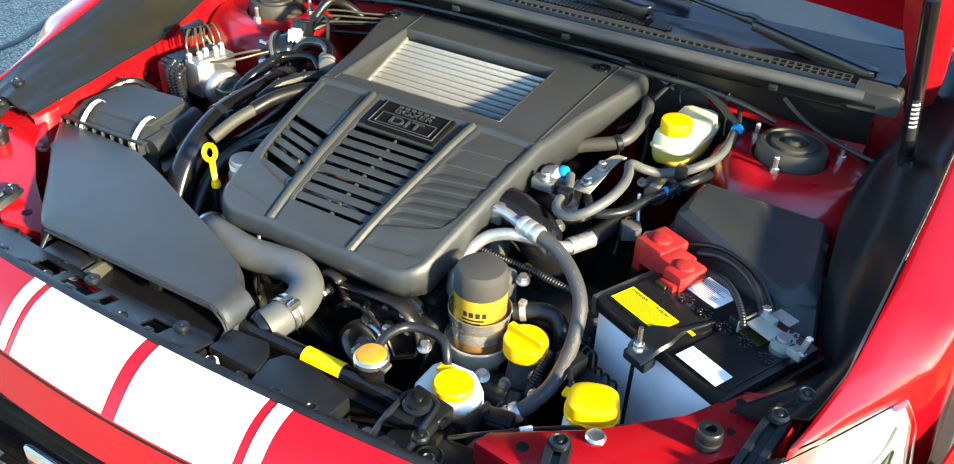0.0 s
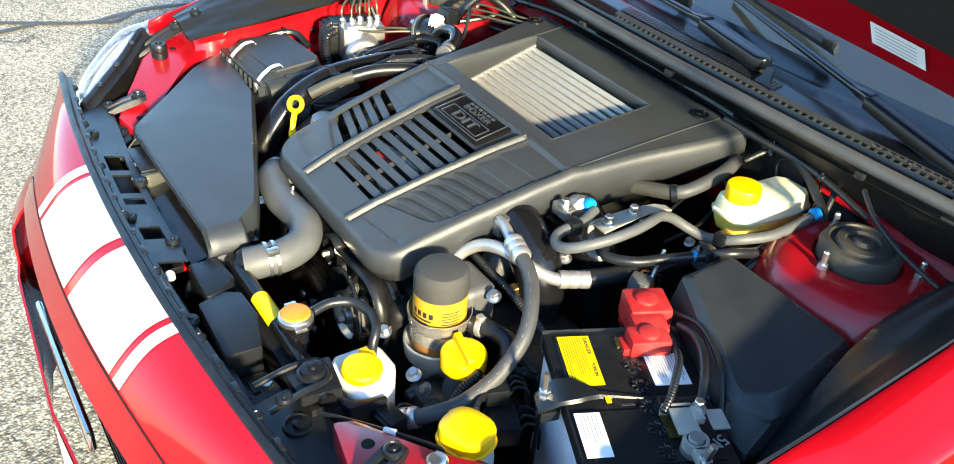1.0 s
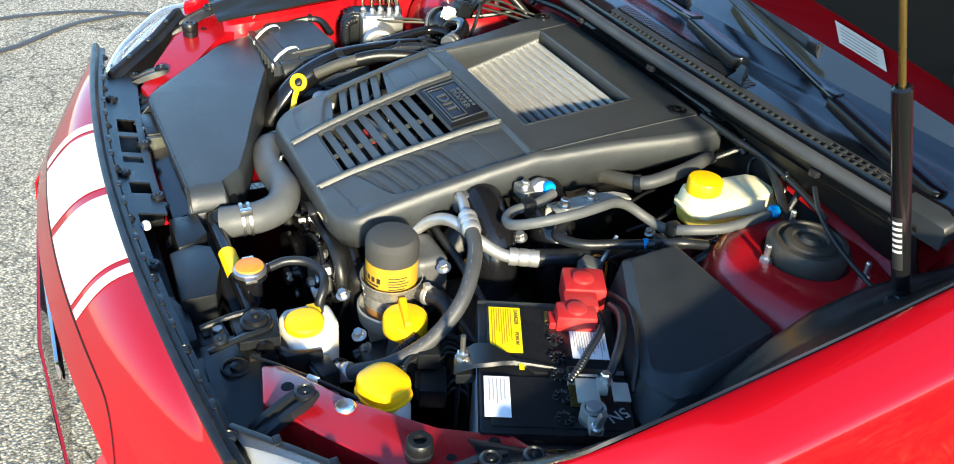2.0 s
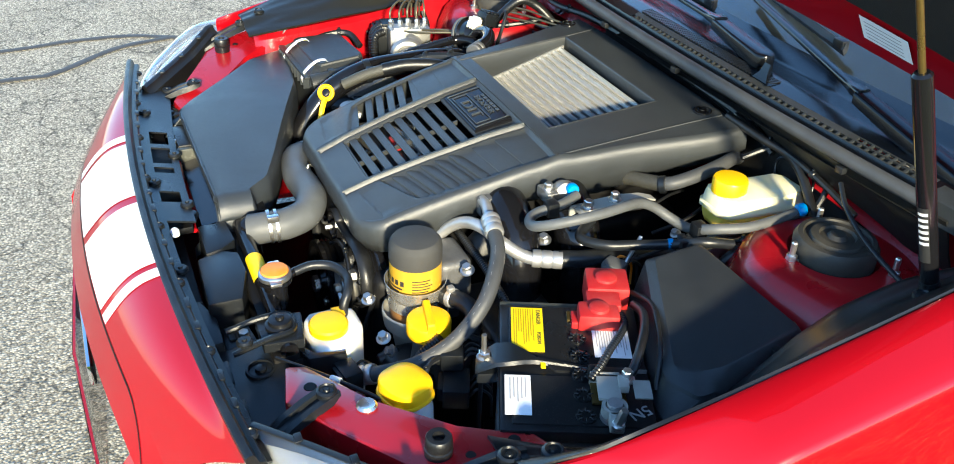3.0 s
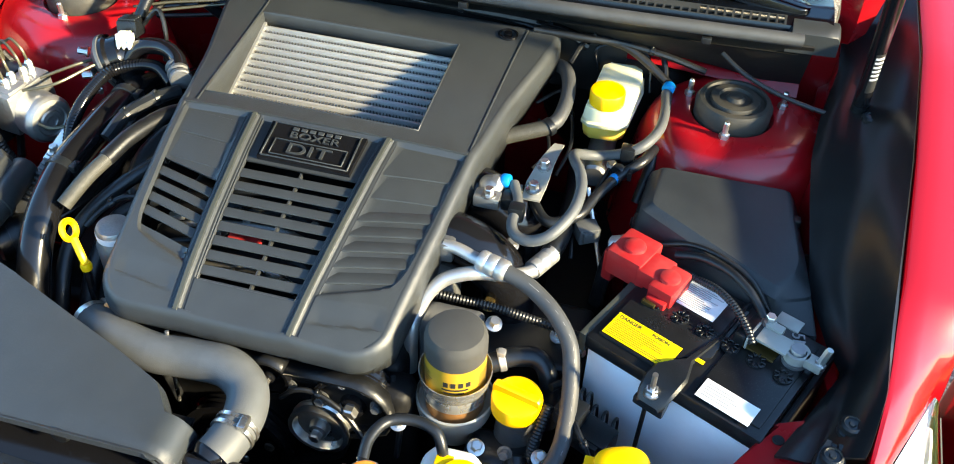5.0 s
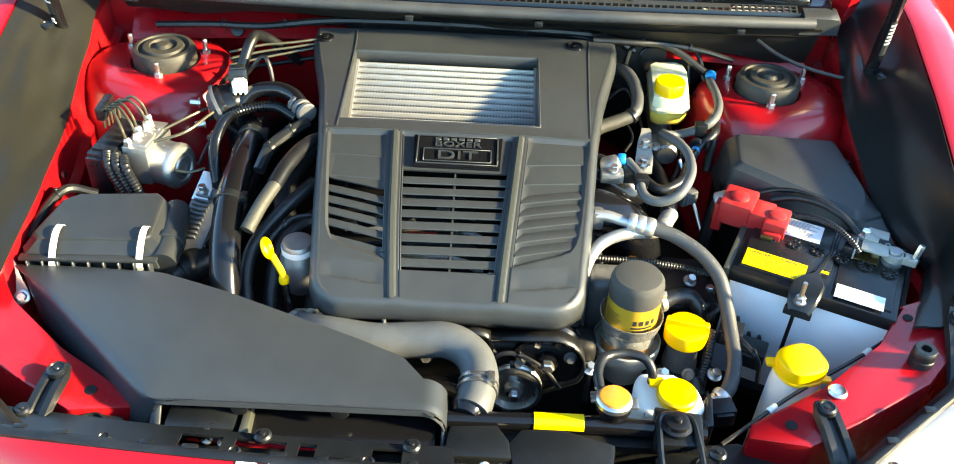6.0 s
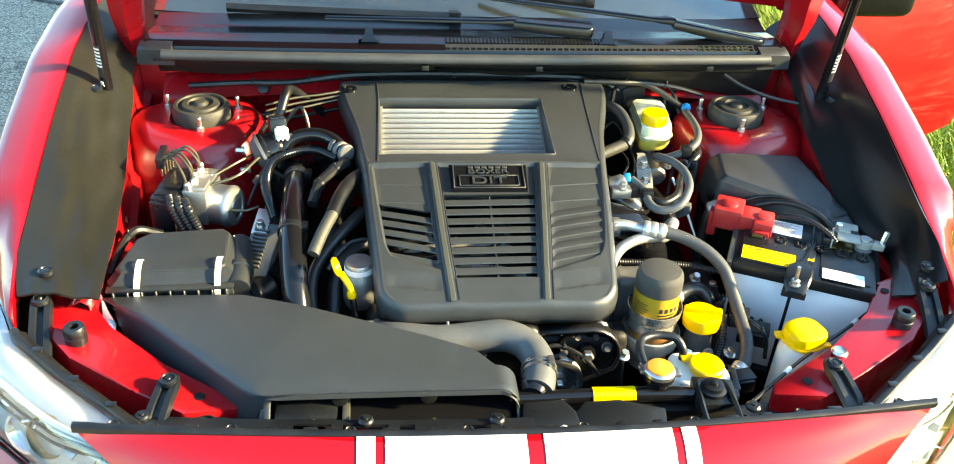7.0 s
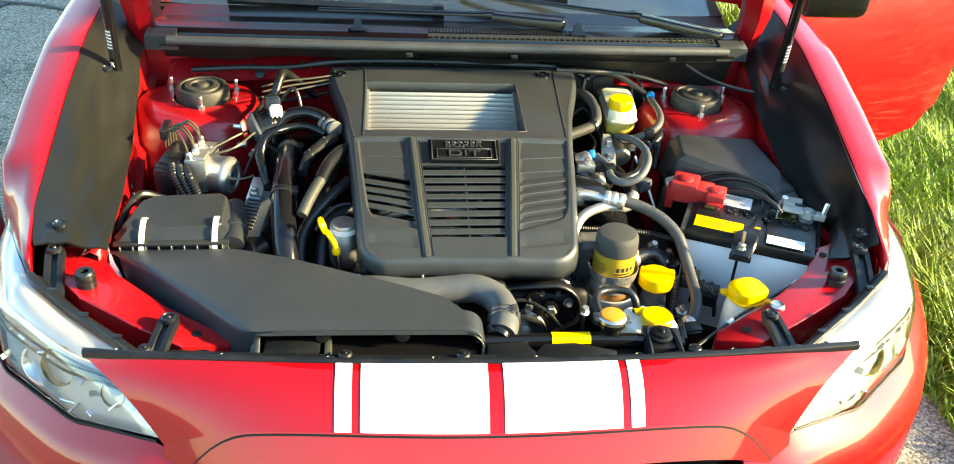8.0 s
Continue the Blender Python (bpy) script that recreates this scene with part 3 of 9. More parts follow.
# headlamps
def headlamp(s):
    def lens(u, v):
        # u: from the inner end (0) to the outer end (1); v: from the top edge (0) to the lower edge (1)
        k = [0, 0.2, 0.4, 0.6, 0.8, 1]
        xt, yt, zt = lerp(u, k, [0.492, 0.557, 0.622, 0.690, 0.735, 0.788]), lerp(u, k, [0.058, 0.110, 0.160, 0.215, 0.298, 0.412]), lerp(u, k, [0.742, 0.75, 0.757, 0.778, 0.777, 0.767])
        xl, yl, zl = lerp(u, [0, 0.3, 0.6, 0.85, 1], [0.462, 0.60, 0.74, 0.822, 0.806]), lerp(u, [0, 0.3, 0.6, 0.85, 1], [-0.022, 0.048, 0.175, 0.345, 0.422]), lerp(u, [0, 0.3, 0.6, 0.85, 1], [0.668, 0.645, 0.638, 0.672, 0.730])
        k = 0.044 * math.sin(math.pi * max(0.0, min(1, v)) ** 0.72) * (0.05 + 0.95 * math.sin(math.pi * min(1, u)))
        p = Vector((xt + (xl - xt) * v, yt + (yl - yt) * v, zt + (zl - zt) * v)) + Vector((0.35, -0.55, 0.75)) * k
        return Vector((s * p.x, p.y, p.z))
    lamp = part("headlight", (lambda b: (sheet(b, lambda u, v: lens(u, v) + Vector((-0.006 * s, 0.010, -0.014)), lines(0, 1, 20), lines(0, 1, 8), thick=0.004), b)[1])(B()), LAMP_IN, car, "clear headlight with a silver reflector bowl")
    bm = B()
    sheet(bm, lens, lines(0, 1, 24), lines(0, 1, 12), thick=0.0025)
    part("lens", bm, LENS, lamp, "clear moulded lens").visible_shadow = False
    bm = B()
    tube(bm, [lens(u, 1.02) + Vector((0.002 * s, -0.002, -0.002)) for u in lines(-0.01, 1, 24)], 0.0022, 6, 2)
    part("lens_gasket", bm, DEEP, lamp, "dark gap below the lens")
    bm = B()
    c = Vector((s * 0.655, 0.15, 0.672))
    lathe(bm, c, [(0.026, 0.0), (0.034, 0.012), (0.036, 0.022), (0.032, 0.022), (0.02, 0.01)], 24, axis_to((s * 0.25, -0.9, 0.25)))
    part("projector", bm, CHROME, lamp, "chrome projector ring")
    bm = B()
    tube(bm, [lens(0.72, 0.35) + Vector((0, 0.02, -0.022)), lens(0.80, 0.55) + Vector((0, 0.02, -0.022)), lens(0.86, 0.75) + Vector((0, 0.02, -0.022))], 0.006, 8)
    part("light_guide", bm, AMBER, lamp, "amber turn signal strip")
    # inner steps and bowls of the reflector
    for u0, v0, r in ((0.34, 0.55, 0.030), (0.14, 0.6, 0.020)):
        bm = B()
        q = lens(u0, v0) + Vector((-0.004 * s, 0.020, -0.020))
        lathe(bm, q, [(r, 0.004), (r * 1.03, 0.010), (r * 0.97, 0.012), (r * 0.92, 0.006), (r * 0.9, -0.004)], 24, axis_to((s * 0.3, -0.85, 0.42)), cap=False)
        part("reflector", bm, GOLD, lamp, "yellowish reflector ring")
    for v0 in (0.42, 0.5):
        bm = B()
        tube(bm, [lens(u, v0 + 0.08 * math.sin(u * 3)) + Vector((-0.003 * s, 0.006, -0.009)) for u in lines(0.08, 0.9, 14)], 0.0022, 6, 2)
        part("bezel_line", bm, BLACK, lamp, "dark bezel line")
    # broken facets of the reflector behind the lens
    rng = random.Random(11)
    for i in range(26):
        bm = B()
        u, v = 0.06 + 0.030 * i, 0.46 + 0.42 * rng.random()
        q = lens(u, v) + Vector((-0.005 * s, 0.010, -0.0135))
        turn = Matrix.Translation(q) @ Matrix.Rotation(rng.uniform(-0.9, 0.9), 4, "Z") @ Matrix.Rotation(rng.uniform(-0.7, 0.9), 4, "X") @ Matrix.Rotation(rng.uniform(-0.6, 0.6), 4, "Y")
        box(bm, (0, 0, 0), (rng.uniform(0.012, 0.034), rng.uniform(0.008, 0.020), 0.003), 0.0008, m=turn, seg=1)
        part("reflector_facet", bm, LAMP_IN if i % 3 else CHROME, lamp)
    bm = B()
    tube(bm, [lens(u, 0.40) + Vector((-0.003 * s, 0.008, -0.010)) for u in lines(0.04, 0.94, 16)], 0.0045, 6, 2)
    part("reflector_step", bm, LAMP_IN, lamp, "pale step across the reflector")
    # black housing along the top edge
    bm = B()
    rows = []
    for i in range(25):
        u = 0.62 * i / 24
        p = Vector(lens(u, 0.0))
        n = Vector((-s * 0.72, 0.62, 0)) * 1.0
        rows.append([p + n * -0.003 + Vector((0, 0, -0.001)), p + n * 0.000 + Vector((0, 0, 0.003)), p + n * 0.005 + Vector((0, 0, 0.0035)), p + n * 0.010 + Vector((0, 0, 0.001)), p + n * 0.012 + Vector((0, 0, -0.006)), p + n * 0.020 + Vector((0, 0, -0.012)), p + n * 0.022 + Vector((0, 0, -0.06)), p + n * -0.003 + Vector((0, 0, -0.06))])
    skin(bm, rows)
    rim = part("housing", bm, RUBBER, lamp, "black rubber strip along the headlight housing")
    for u in (0.15, 0.33, 0.5):
        bm = B()
        p = Vector(lens(u, 0.0)) + Vector((-s * 0.005, 0.004, 0.003))
        box(bm, p, (0.014, 0.009, 0.004), 0.0015)
        part("lens_clip", bm, BLACK, rim)
    return lamp


headlamp(1)
headlamp(-1)

LIPY = [0.24, 0.30, 0.36, 0.50, 0.668, 0.85, 1.0, 1.12, 1.25]
LIPX = [0.690, 0.712, 0.726, 0.736, 0.746, 0.752, 0.750, 0.735, 0.705]
LIPZ = [0.785, 0.800, 0.815, 0.850, 0.896, 0.942, 0.965, 0.985, 1.005]


def lip(y):
    return lerp(y, LIPY, LIPX), lerp(y, LIPY, LIPZ)


def fender(s):
    ys = lines(0.26, 1.28, 34)
    rings = []
    for y in ys:
        lx, lz = lip(y)
        o = lerp(y, [0.26, 0.4, 0.6, 0.8, 1.28], [0.822, 0.838, 0.852, 0.860, 0.862])
        prof = [(lx - 0.003, lz - 0.030), (lx - 0.003, lz - 0.012), (lx - 0.003, lz - 0.005), (lx - 0.002, lz - 0.001), (lx + 0.004, lz + 0.001),
                (lx + 0.030, lz - 0.003), (lx + 0.060, lz - 0.010), (lx + 0.076, lz - 0.016), (lx + 0.0805, lz - 0.0205), (lx + 0.083, lz - 0.030),
                (lx + 0.090, lz - 0.09), (o - 0.012, lz - 0.16), (o - 0.003, lz - 0.225), (o + 0.003, 0.56), (o, 0.45), (o - 0.012, 0.30)]
        pts = []
        for i, (x, z) in enumerate(prof):
            yy = y
            if y < 0.50:    # the front edge follows the lamp
                fy = lerp(x, [0.69, 0.70, 0.735, 0.790, 0.83], [0.235, 0.240, 0.300, 0.418, 0.43])
                yy = fy + (y - 0.26) * (0.50 - fy) / 0.24
            pts.append((s * x, yy, z))
        rings.append(pts)
    bm = B()
    skin(bm, rings, closed=False)
    ob = part("fender", bm, RED, car, "glossy red front wing")
    mod = ob.modifiers.new("thick", "SOLIDIFY")
    mod.thickness = 0.0015
    return ob


def shield(s):
    """The rubber splash cover between wing lip and inner panel."""
    def f(u, v):
        y = 0.285 + 0.80 * v
        lx, lz = lip(y)
        if s > 0:   # this one sags into the bay
            inner = lerp(y, [0.285, 0.36, 0.44, 0.485, 0.555, 0.67, 0.73, 0.80, 0.9, 1.08], [0.62, 0.66, 0.700, 0.683, 0.658, 0.643, 0.639, 0.645, 0.665, 0.67])
            zi = lerp(y, [0.285, 0.36, 0.44, 0.485, 0.555, 0.67, 0.73, 0.80, 1.08], [0.762, 0.75, 0.738, 0.738, 0.752, 0.805, 0.826, 0.845, 0.90])
        else:
            inner = lerp(y, [0.285, 0.45, 0.59, 0.73, 0.80, 0.9, 1.08], [0.590, 0.602, 0.620, 0.637, 0.645, 0.665, 0.67])
            zi = lerp(y, [0.285, 0.45, 0.59, 0.73, 0.8, 1.08], [0.785, 0.800, 0.806, 0.840, 0.85, 0.90])
        x = lx - 0.004 + (inner - lx + 0.004) * u
        z = lz - 0.003 + (zi - lz + 0.003) * u + 0.004 * math.sin(math.pi * u) + (0.009 * noise.noise((u * 1.6, v * 4.5, s * 3.0)) + (0.0035 if s < 0 else 0.001) * noise.noise((u * 5, v * 9, s))) * min(1, u * 5) * min(1, (1 - u) * 6 + 0.35) - (0.016 * math.sin(math.pi * u) ** 2 if s > 0 else 0)
        return (s * x, y, z)
    bm = B()
    sheet(bm, f, lines(0, 1, 24), lines(0, 1, 60), thick=0.004)
    # the sunlit side gets the olive copy, the shaded side the darker one
    ob = part("splash_cover", bm, SHIELD_LIT if s < 0 else SHIELD_SHADED, car, "dusty black rubber splash cover along the wing, sunlit olive tint in its colour" if s < 0 else "glossy black draped rubber splash cover along the wing, shade in its darker colour")
    for y, u in ((0.325, 0.35), (0.78, 0.45)):
        q = Vector(f(u, (y - 0.285) / 0.80)) + Vector((0, 0, 0.002))
        bm = B()
        lathe(bm, q, [(0.011, -0.002), (0.011, 0.003), (0.008, 0.005), (0.007, 0.003), (0.002, 0.004)], 18)
        part("push_clip", bm, BLACK, ob)
    return ob


def tower(s):
    """Suspension tower with its rubber mount and three studs."""
    c = Vector((s * 0.527, 0.823, 0))
    prof = [(0.053, 0.800), (0.055, 0.812), (0.060, 0.818), (0.085, 0.817), (0.103, 0.811), (0.117, 0.795), (0.128, 0.765), (0.140, 0.70), (0.16, 0.60), (0.185, 0.45)]
    rings = []
    for r, z in prof:
        ring = []
        for i in range(40):
            a = 2 * math.pi * i / 40
            rx, ry = r, r
            x, y = rx * math.cos(a), ry * math.sin(a)
            if s * x > 0.06:
                x = x * 1.25
            if y < 0 and z < 0.80:
                y *= 1 + 0.5 * (0.80 - z)
            ring.append((c.x + x, c.y + y, z))
        rings.append(ring)
    bm = B()
    skin(bm, rings, cap=False)
    t = part("strut_tower", bm, RED_IN, car, "red painted suspension strut tower")
    bm = B()
    lathe(bm, (c.x, c.y, 0.80), [(0.056, -0.01), (0.054, 0.02), (0.055, 0.034), (0.050, 0.042), (0.044, 0.043), (0.042, 0.039), (0.036, 0.039), (0.034, 0.044), (0.024, 0.045), (0.022, 0.041), (0.014, 0.042), (0.010, 0.047), (0.002, 0.048)], 36)
    part("strut_mount", bm, MOUNT, t, "dusty black rubber strut mount")
    for dx, dy in ((-0.007, -0.064), (0.070, 0.036), (-0.064, 0.029)):
        bm = B()
        at = Vector((c.x + s * dx, c.y + dy, 0.815))
        lathe(bm, at, [(0.010, 0), (0.010, 0.002)], 16)
        lathe(bm, at + Vector((0, 0, 0.002)), [(0.0075, 0), (0.0075, 0.007), (0.006, 0.008)], 6)
        lathe(bm, at + Vector((0, 0, 0.01)), [(0.004, 0), (0.004, 0.017), (0.003, 0.019)], 12)
        part("stud", bm, STEEL, t, "zinc plated stud and nut", angle=25)
    return t


def apron(s):
    """Inner wing panel from the front brace to the bulkhead."""
    bm = B()
    rings = []
    for y in lines(0.30 if s < 0 else 0.38, 1.0, 14):
        if s > 0:
            x = lerp(y, [0.38, 0.44, 0.485, 0.555, 0.67, 0.73, 0.80, 1.0], [0.69, 0.69, 0.678, 0.660, 0.648, 0.645, 0.66, 0.672])
            z = lerp(y, [0.38, 0.44, 0.485, 0.555, 0.67, 0.73, 0.80, 1.0], [0.72, 0.722, 0.724, 0.742, 0.794, 0.814, 0.835, 0.88])
        else:
            x = lerp(y, [0.30, 0.45, 0.59, 0.73, 0.80, 1.0], [0.612, 0.612, 0.630, 0.646, 0.66, 0.672])
            z = lerp(y, [0.30, 0.45, 0.59, 0.73, 0.8, 1.0], [0.772, 0.785, 0.792, 0.826, 0.838, 0.88])
        rings.append([(s * (x + 0.03), y, z - 0.012), (s * (x + 0.012), y, z - 0.002), (s * x, y, z - 0.010), (s * (x - 0.004), y, z - 0.07), (s * (x - 0.016), y, z - 0.08), (s * (x - 0.018), y, 0.40)])
    skin(bm, rings, closed=False)
    ob = part("inner_wing", bm, RED_IN, car, "red inner wing panel")
    ob.modifiers.new("thick", "SOLIDIFY").thickness = 0.002
    for y in (0.36, 0.45, 0.55):
        bm = B()
        lathe(bm, (s * 0.617, y, lerp(y, [0.27, 0.5, 0.68], [0.762, 0.785, 0.815]) - 0.04), [(0.006, 0), (0.006, 0.004), (0.003, 0.005)], 12, axis_to((-s, 0, 0.1)))
        part("plug", bm, BLACK, ob)
    return ob


def brace(s):
    """Red upper tie bar running from the inner wing to the radiator support."""
    poly = [(0.662, 0.352), (0.690, 0.300), (0.655, 0.240), (0.615, 0.196), (0.52, 0.145), (0.448, 0.106), (0.376, 0.122), (0.385, 0.146), (0.49, 0.202), (0.580, 0.265), (0.622, 0.34)]
    bm = B()
    pts = [(s * x, y) for x, y in poly]
    prism(bm, pts if s > 0 else pts[::-1], 0.60, 0.75, 0.006, top=lambda x, y: lerp(abs(x), [0.35, 0.5, 0.69], [0.715, 0.732, 0.765]))
    ob = part("tie_bar", bm, RED_IN, car, "red painted upper tie bar")
    for x, y, r in ((0.432, 0.140, 0.008), (0.63, 0.262, 0.006), (0.625, 0.315, 0.007)):
        bm = B()
        lathe(bm, (s * x, y, lerp(x, [0.35, 0.5, 0.69], [0.715, 0.732, 0.765]) + 0.0005), [(r, 0), (r * 0.9, 0.001)], 16)
        part("hole_plug", bm, DEEP, ob)
    # rubber bump stop
    bm = B()
    lathe(bm, (s * 0.613, 0.232, 0.750), [(0.015, 0), (0.0155, 0.012), (0.014, 0.013), (0.0155, 0.016), (0.0145, 0.026), (0.013, 0.028), (0.007, 0.028), (0.006, 0.020)], 20)
    part("bump_stop", bm, RUBBER, ob, "black rubber bonnet bump stop")
    # lamp bracket
    for (x, y, z, x2, y2, z2) in ((0.472, 0.150, 0.738, 0.487, 0.085, 0.715), (0.672, 0.285, 0.775, 0.655, 0.19, 0.74)):
        bm = B()
        a, b = Vector((s * x, y, z)), Vector((s * x2, y2, z2))
        d = (b - a).normalized()
        side = d.cross(Vector((0, 0, 1))).normalized()
        rows = []
        for t, w, h in ((-0.2, 0.010, 0.005), (0.0, 0.016, 0.010), (0.4, 0.016, 0.011), (0.8, 0.017, 0.008), (1.05, 0.017, 0.0)):
            p = a + (b - a) * t
            rows.append([p - side * w, p - side * w * 0.85 + Vector((0, 0, h)), p - side * w * 0.35 + Vector((0, 0, h)), p - side * w * 0.25 + Vector((0, 0, h * 0.4)), p + side * w * 0.25 + Vector((0, 0, h * 0.4)), p + side * w * 0.35 + Vector((0, 0, h)), p + side * w * 0.85 + Vector((0, 0, h)), p + side * w])
        skin(bm, rows)
        part("lamp_bracket", bm, BLACK, ob, "black ribbed headlight bracket")
    for (x, y, z) in ((0.472, 0.150, 0.744), (0.672, 0.285, 0.782), (0.690, 0.325, 0.79)):
        bm = B()
        lathe(bm, (s * x, y, z), [(0.0125, 0), (0.012, 0.006), (0.009, 0.008), (0.008, 0.006), (0.004, 0.006), (0.003, 0.008)], 20)
        part("push_clip", bm, BLACK, ob)
    return ob


for s in (1, -1):
    fender(s)
    shield(s)
    tower(s)
    apron(s)
    brace(s)

# bulkhead, undertray and front wheels
bm = B()
box(bm, (0, 0.985, 0.62), (1.34, 0.03, 0.52), 0.004)
bulk = part("bulkhead", bm, RED_IN, car, "red painted bulkhead")
bm = B()
sheet(bm, lambda u, v: (u, 0.915 + 0.065 * v, 0.826 + 0.040 * math.sin(v * 1.6) - 0.10 * abs(u) ** 3), lines(-0.62, 0.62, 30), lines(0, 1, 6), thick=0.003)
part("bulkhead_flange", bm, RED_IN, bulk, "red bulkhead flange")
bm = B()
sheet(bm, lambda u, v: (u, 0.902 + 0.010 * v + 0.004 * noise.noise((u * 12, v * 3, 2)), 0.76 + 0.135 * v), lines(-0.22, 0.36, 30), lines(0, 1, 10), thick=0.006)
part("sound_pad", bm, GUTTER, bulk, "black insulation pad on the bulkhead")
for x in (-0.42, -0.23, 0.05, 0.3):
    bm = B()
    lathe(bm, (x, 0.916, 0.833), [(0.012, 0), (0.011, 0.006), (0.004, 0.007)], 16, axis_to((0, -0.9, 0.5)))
    part("bulkhead_plug", bm, BLACK, bulk)
bm = B()
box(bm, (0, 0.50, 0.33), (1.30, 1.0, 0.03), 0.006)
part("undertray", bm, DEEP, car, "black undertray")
for s in (1, -1):
    bm = B()
    lathe(bm, (s * 0.67, 0.82, 0.325), [(0.21, 0.0), (0.30, 0.0), (0.322, 0.02), (0.325, 0.10), (0.325, 0.13), (0.322, 0.20), (0.30, 0.215), (0.21, 0.215)], 40, axis_to((s, 0, 0)))
    part("tyre", bm, TYRE, car, "black tyre")

# the rest of the body behind the screen
def body_side(s, y0, y1):
    rings = []
    for y in lines(y0, y1, 14):
        o = lerp(y, [1.28, 2.6, 3.6, 4.2, 4.42], [0.862, 0.885, 0.875, 0.83, 0.74])
        belt = lerp(y, [1.28, 2.4, 4.42], [0.985, 1.02, 1.03])
        rings.append([(s * (o - 0.06), y, 0.22), (s * (o - 0.01), y, 0.30), (s * o, y, 0.50), (s * (o + 0.004), y, 0.75), (s * (o - 0.012), y, 0.90), (s * (o - 0.05), y, belt - 0.01), (s * (o - 0.08), y, belt)])
    bm = B()
    skin(bm, rings, closed=False)
    ob = part("body_side", bm, RED, car, "red body side")
    ob.modifiers.new("thick", "SOLIDIFY").thickness = 0.003


body_side(-1, 1.285, 4.42)
body_side(1, 2.36, 4.42)
bm = B()
sheet(bm, lambda u, v: (u * lerp(v, [1.74, 2.4, 3.1, 3.72], [0.60, 0.60, 0.57, 0.60]), v, lerp(v, [1.74, 1.95, 2.5, 3.1], [1.375, 1.43, 1.46, 1.40]) - 0.05 * u ** 4 + 0.015), lines(-1, 1, 16), lines(1.76, 3.1, 12), thick=-0.004)
part("roof", bm, RED, car, "red roof")
bm = B()
sheet(bm, lambda u, v: (u * lerp(v, [3.1, 3.72], [0.56, 0.66]), v, lerp(v, [3.1, 3.72], [1.40, 1.06]) + 0.03 * (1 - u * u)), lines(-1, 1, 10), lines(3.1, 3.72, 8), thick=-0.004)
part("rear_window", bm, GLOSS, car, "dark tinted rear window")
bm = B()
sheet(bm, lambda u, v: (u * lerp(v, [0, 0.6, 1], [0.80, 0.76, 0.74]), lerp(v, [0, 0.55, 0.65, 1], [3.72, 4.38, 4.43, 4.45]), lerp(v, [0, 0.5, 0.58, 1], [1.05, 1.07, 1.05, 0.30])), lines(-1, 1, 12), lines(0, 1, 14), thick=-0.004)
part("boot", bm, RED, car, "red boot lid and rear panel")
for s, y0 in ((-1, 1.32), (1, 2.40)):
    bm = B()
    sheet(bm, lambda u, v: (s * (0.80 - 0.19 * v), y0 + (3.55 - y0) * u, 1.01 + v * lerp(y0 + (3.55 - y0) * u, [1.32, 1.80, 2.5, 3.1, 3.55], [0.03, 0.37, 0.43, 0.37, 0.12])), lines(0, 1, 16), lines(0, 1, 5), thick=0.004)
    part("side_window", bm, GLOSS, car, "dark tinted side window")
    bm = B()
    lathe(bm, (s * 0.67, 3.48, 0.325), [(0.21, 0.0), (0.30, 0.0), (0.322, 0.02), (0.325, 0.10), (0.325, 0.13), (0.322, 0.20), (0.30, 0.215), (0.21, 0.215), (0.19, 0.19), (0.05, 0.18)], 40, axis_to((s, 0, 0)))
    part("tyre", bm, TYRE, car, "black tyre")

# ---- scuttle, windscreen, wipers ----
def seal_y(x):
    return 0.843 + 0.14 * x * x


def seal_z(x):
    return 0.930 - 0.045 * x * x


def scuttle(u, v):
    """The plastic panel below the windscreen: u = x, v from the front edge to the glass."""
    y = seal_y(u) + 0.004 + lerp(v, [0, 0.12, 0.22, 0.4, 1], [0.0, 0.006, 0.024, 0.058, 0.17])
    z = seal_z(u) + lerp(v, [0, 0.12, 0.22, 0.4, 0.7, 1], [-0.004, 0.012, 0.018, 0.020, 0.012, 0.02])
    return (u, y, z)


bm = B()
sheet(bm, scuttle, lines(-0.64, 0.64, 44, (-0.06, 0.5744)), lines(0, 1, 20, (0.12, 0.22, 0.4)), thick=0.003, hole=lambda u, v: 0.12 < v < 0.22 and -0.06 < u < 0.5744)
cowl = part("scuttle_panel", bm, SCUTTLE, car, "black plastic scuttle panel with a vent grille")
xs = sorted([round(-0.060 + 0.0122 * i, 5) for i in range(53)] + [round(-0.060 + 0.0122 * i + 0.0090, 5) for i in range(52)])
vs_ = [0.12, 0.130, 0.166, 0.176, 0.212, 0.22]


def vent_open(u, v):
    k = (u + 0.060) % 0.0122
    return k < 0.0090 and (0.130 < v < 0.166 or 0.176 < v < 0.212) and (u > 0.455 or v < 0.166)


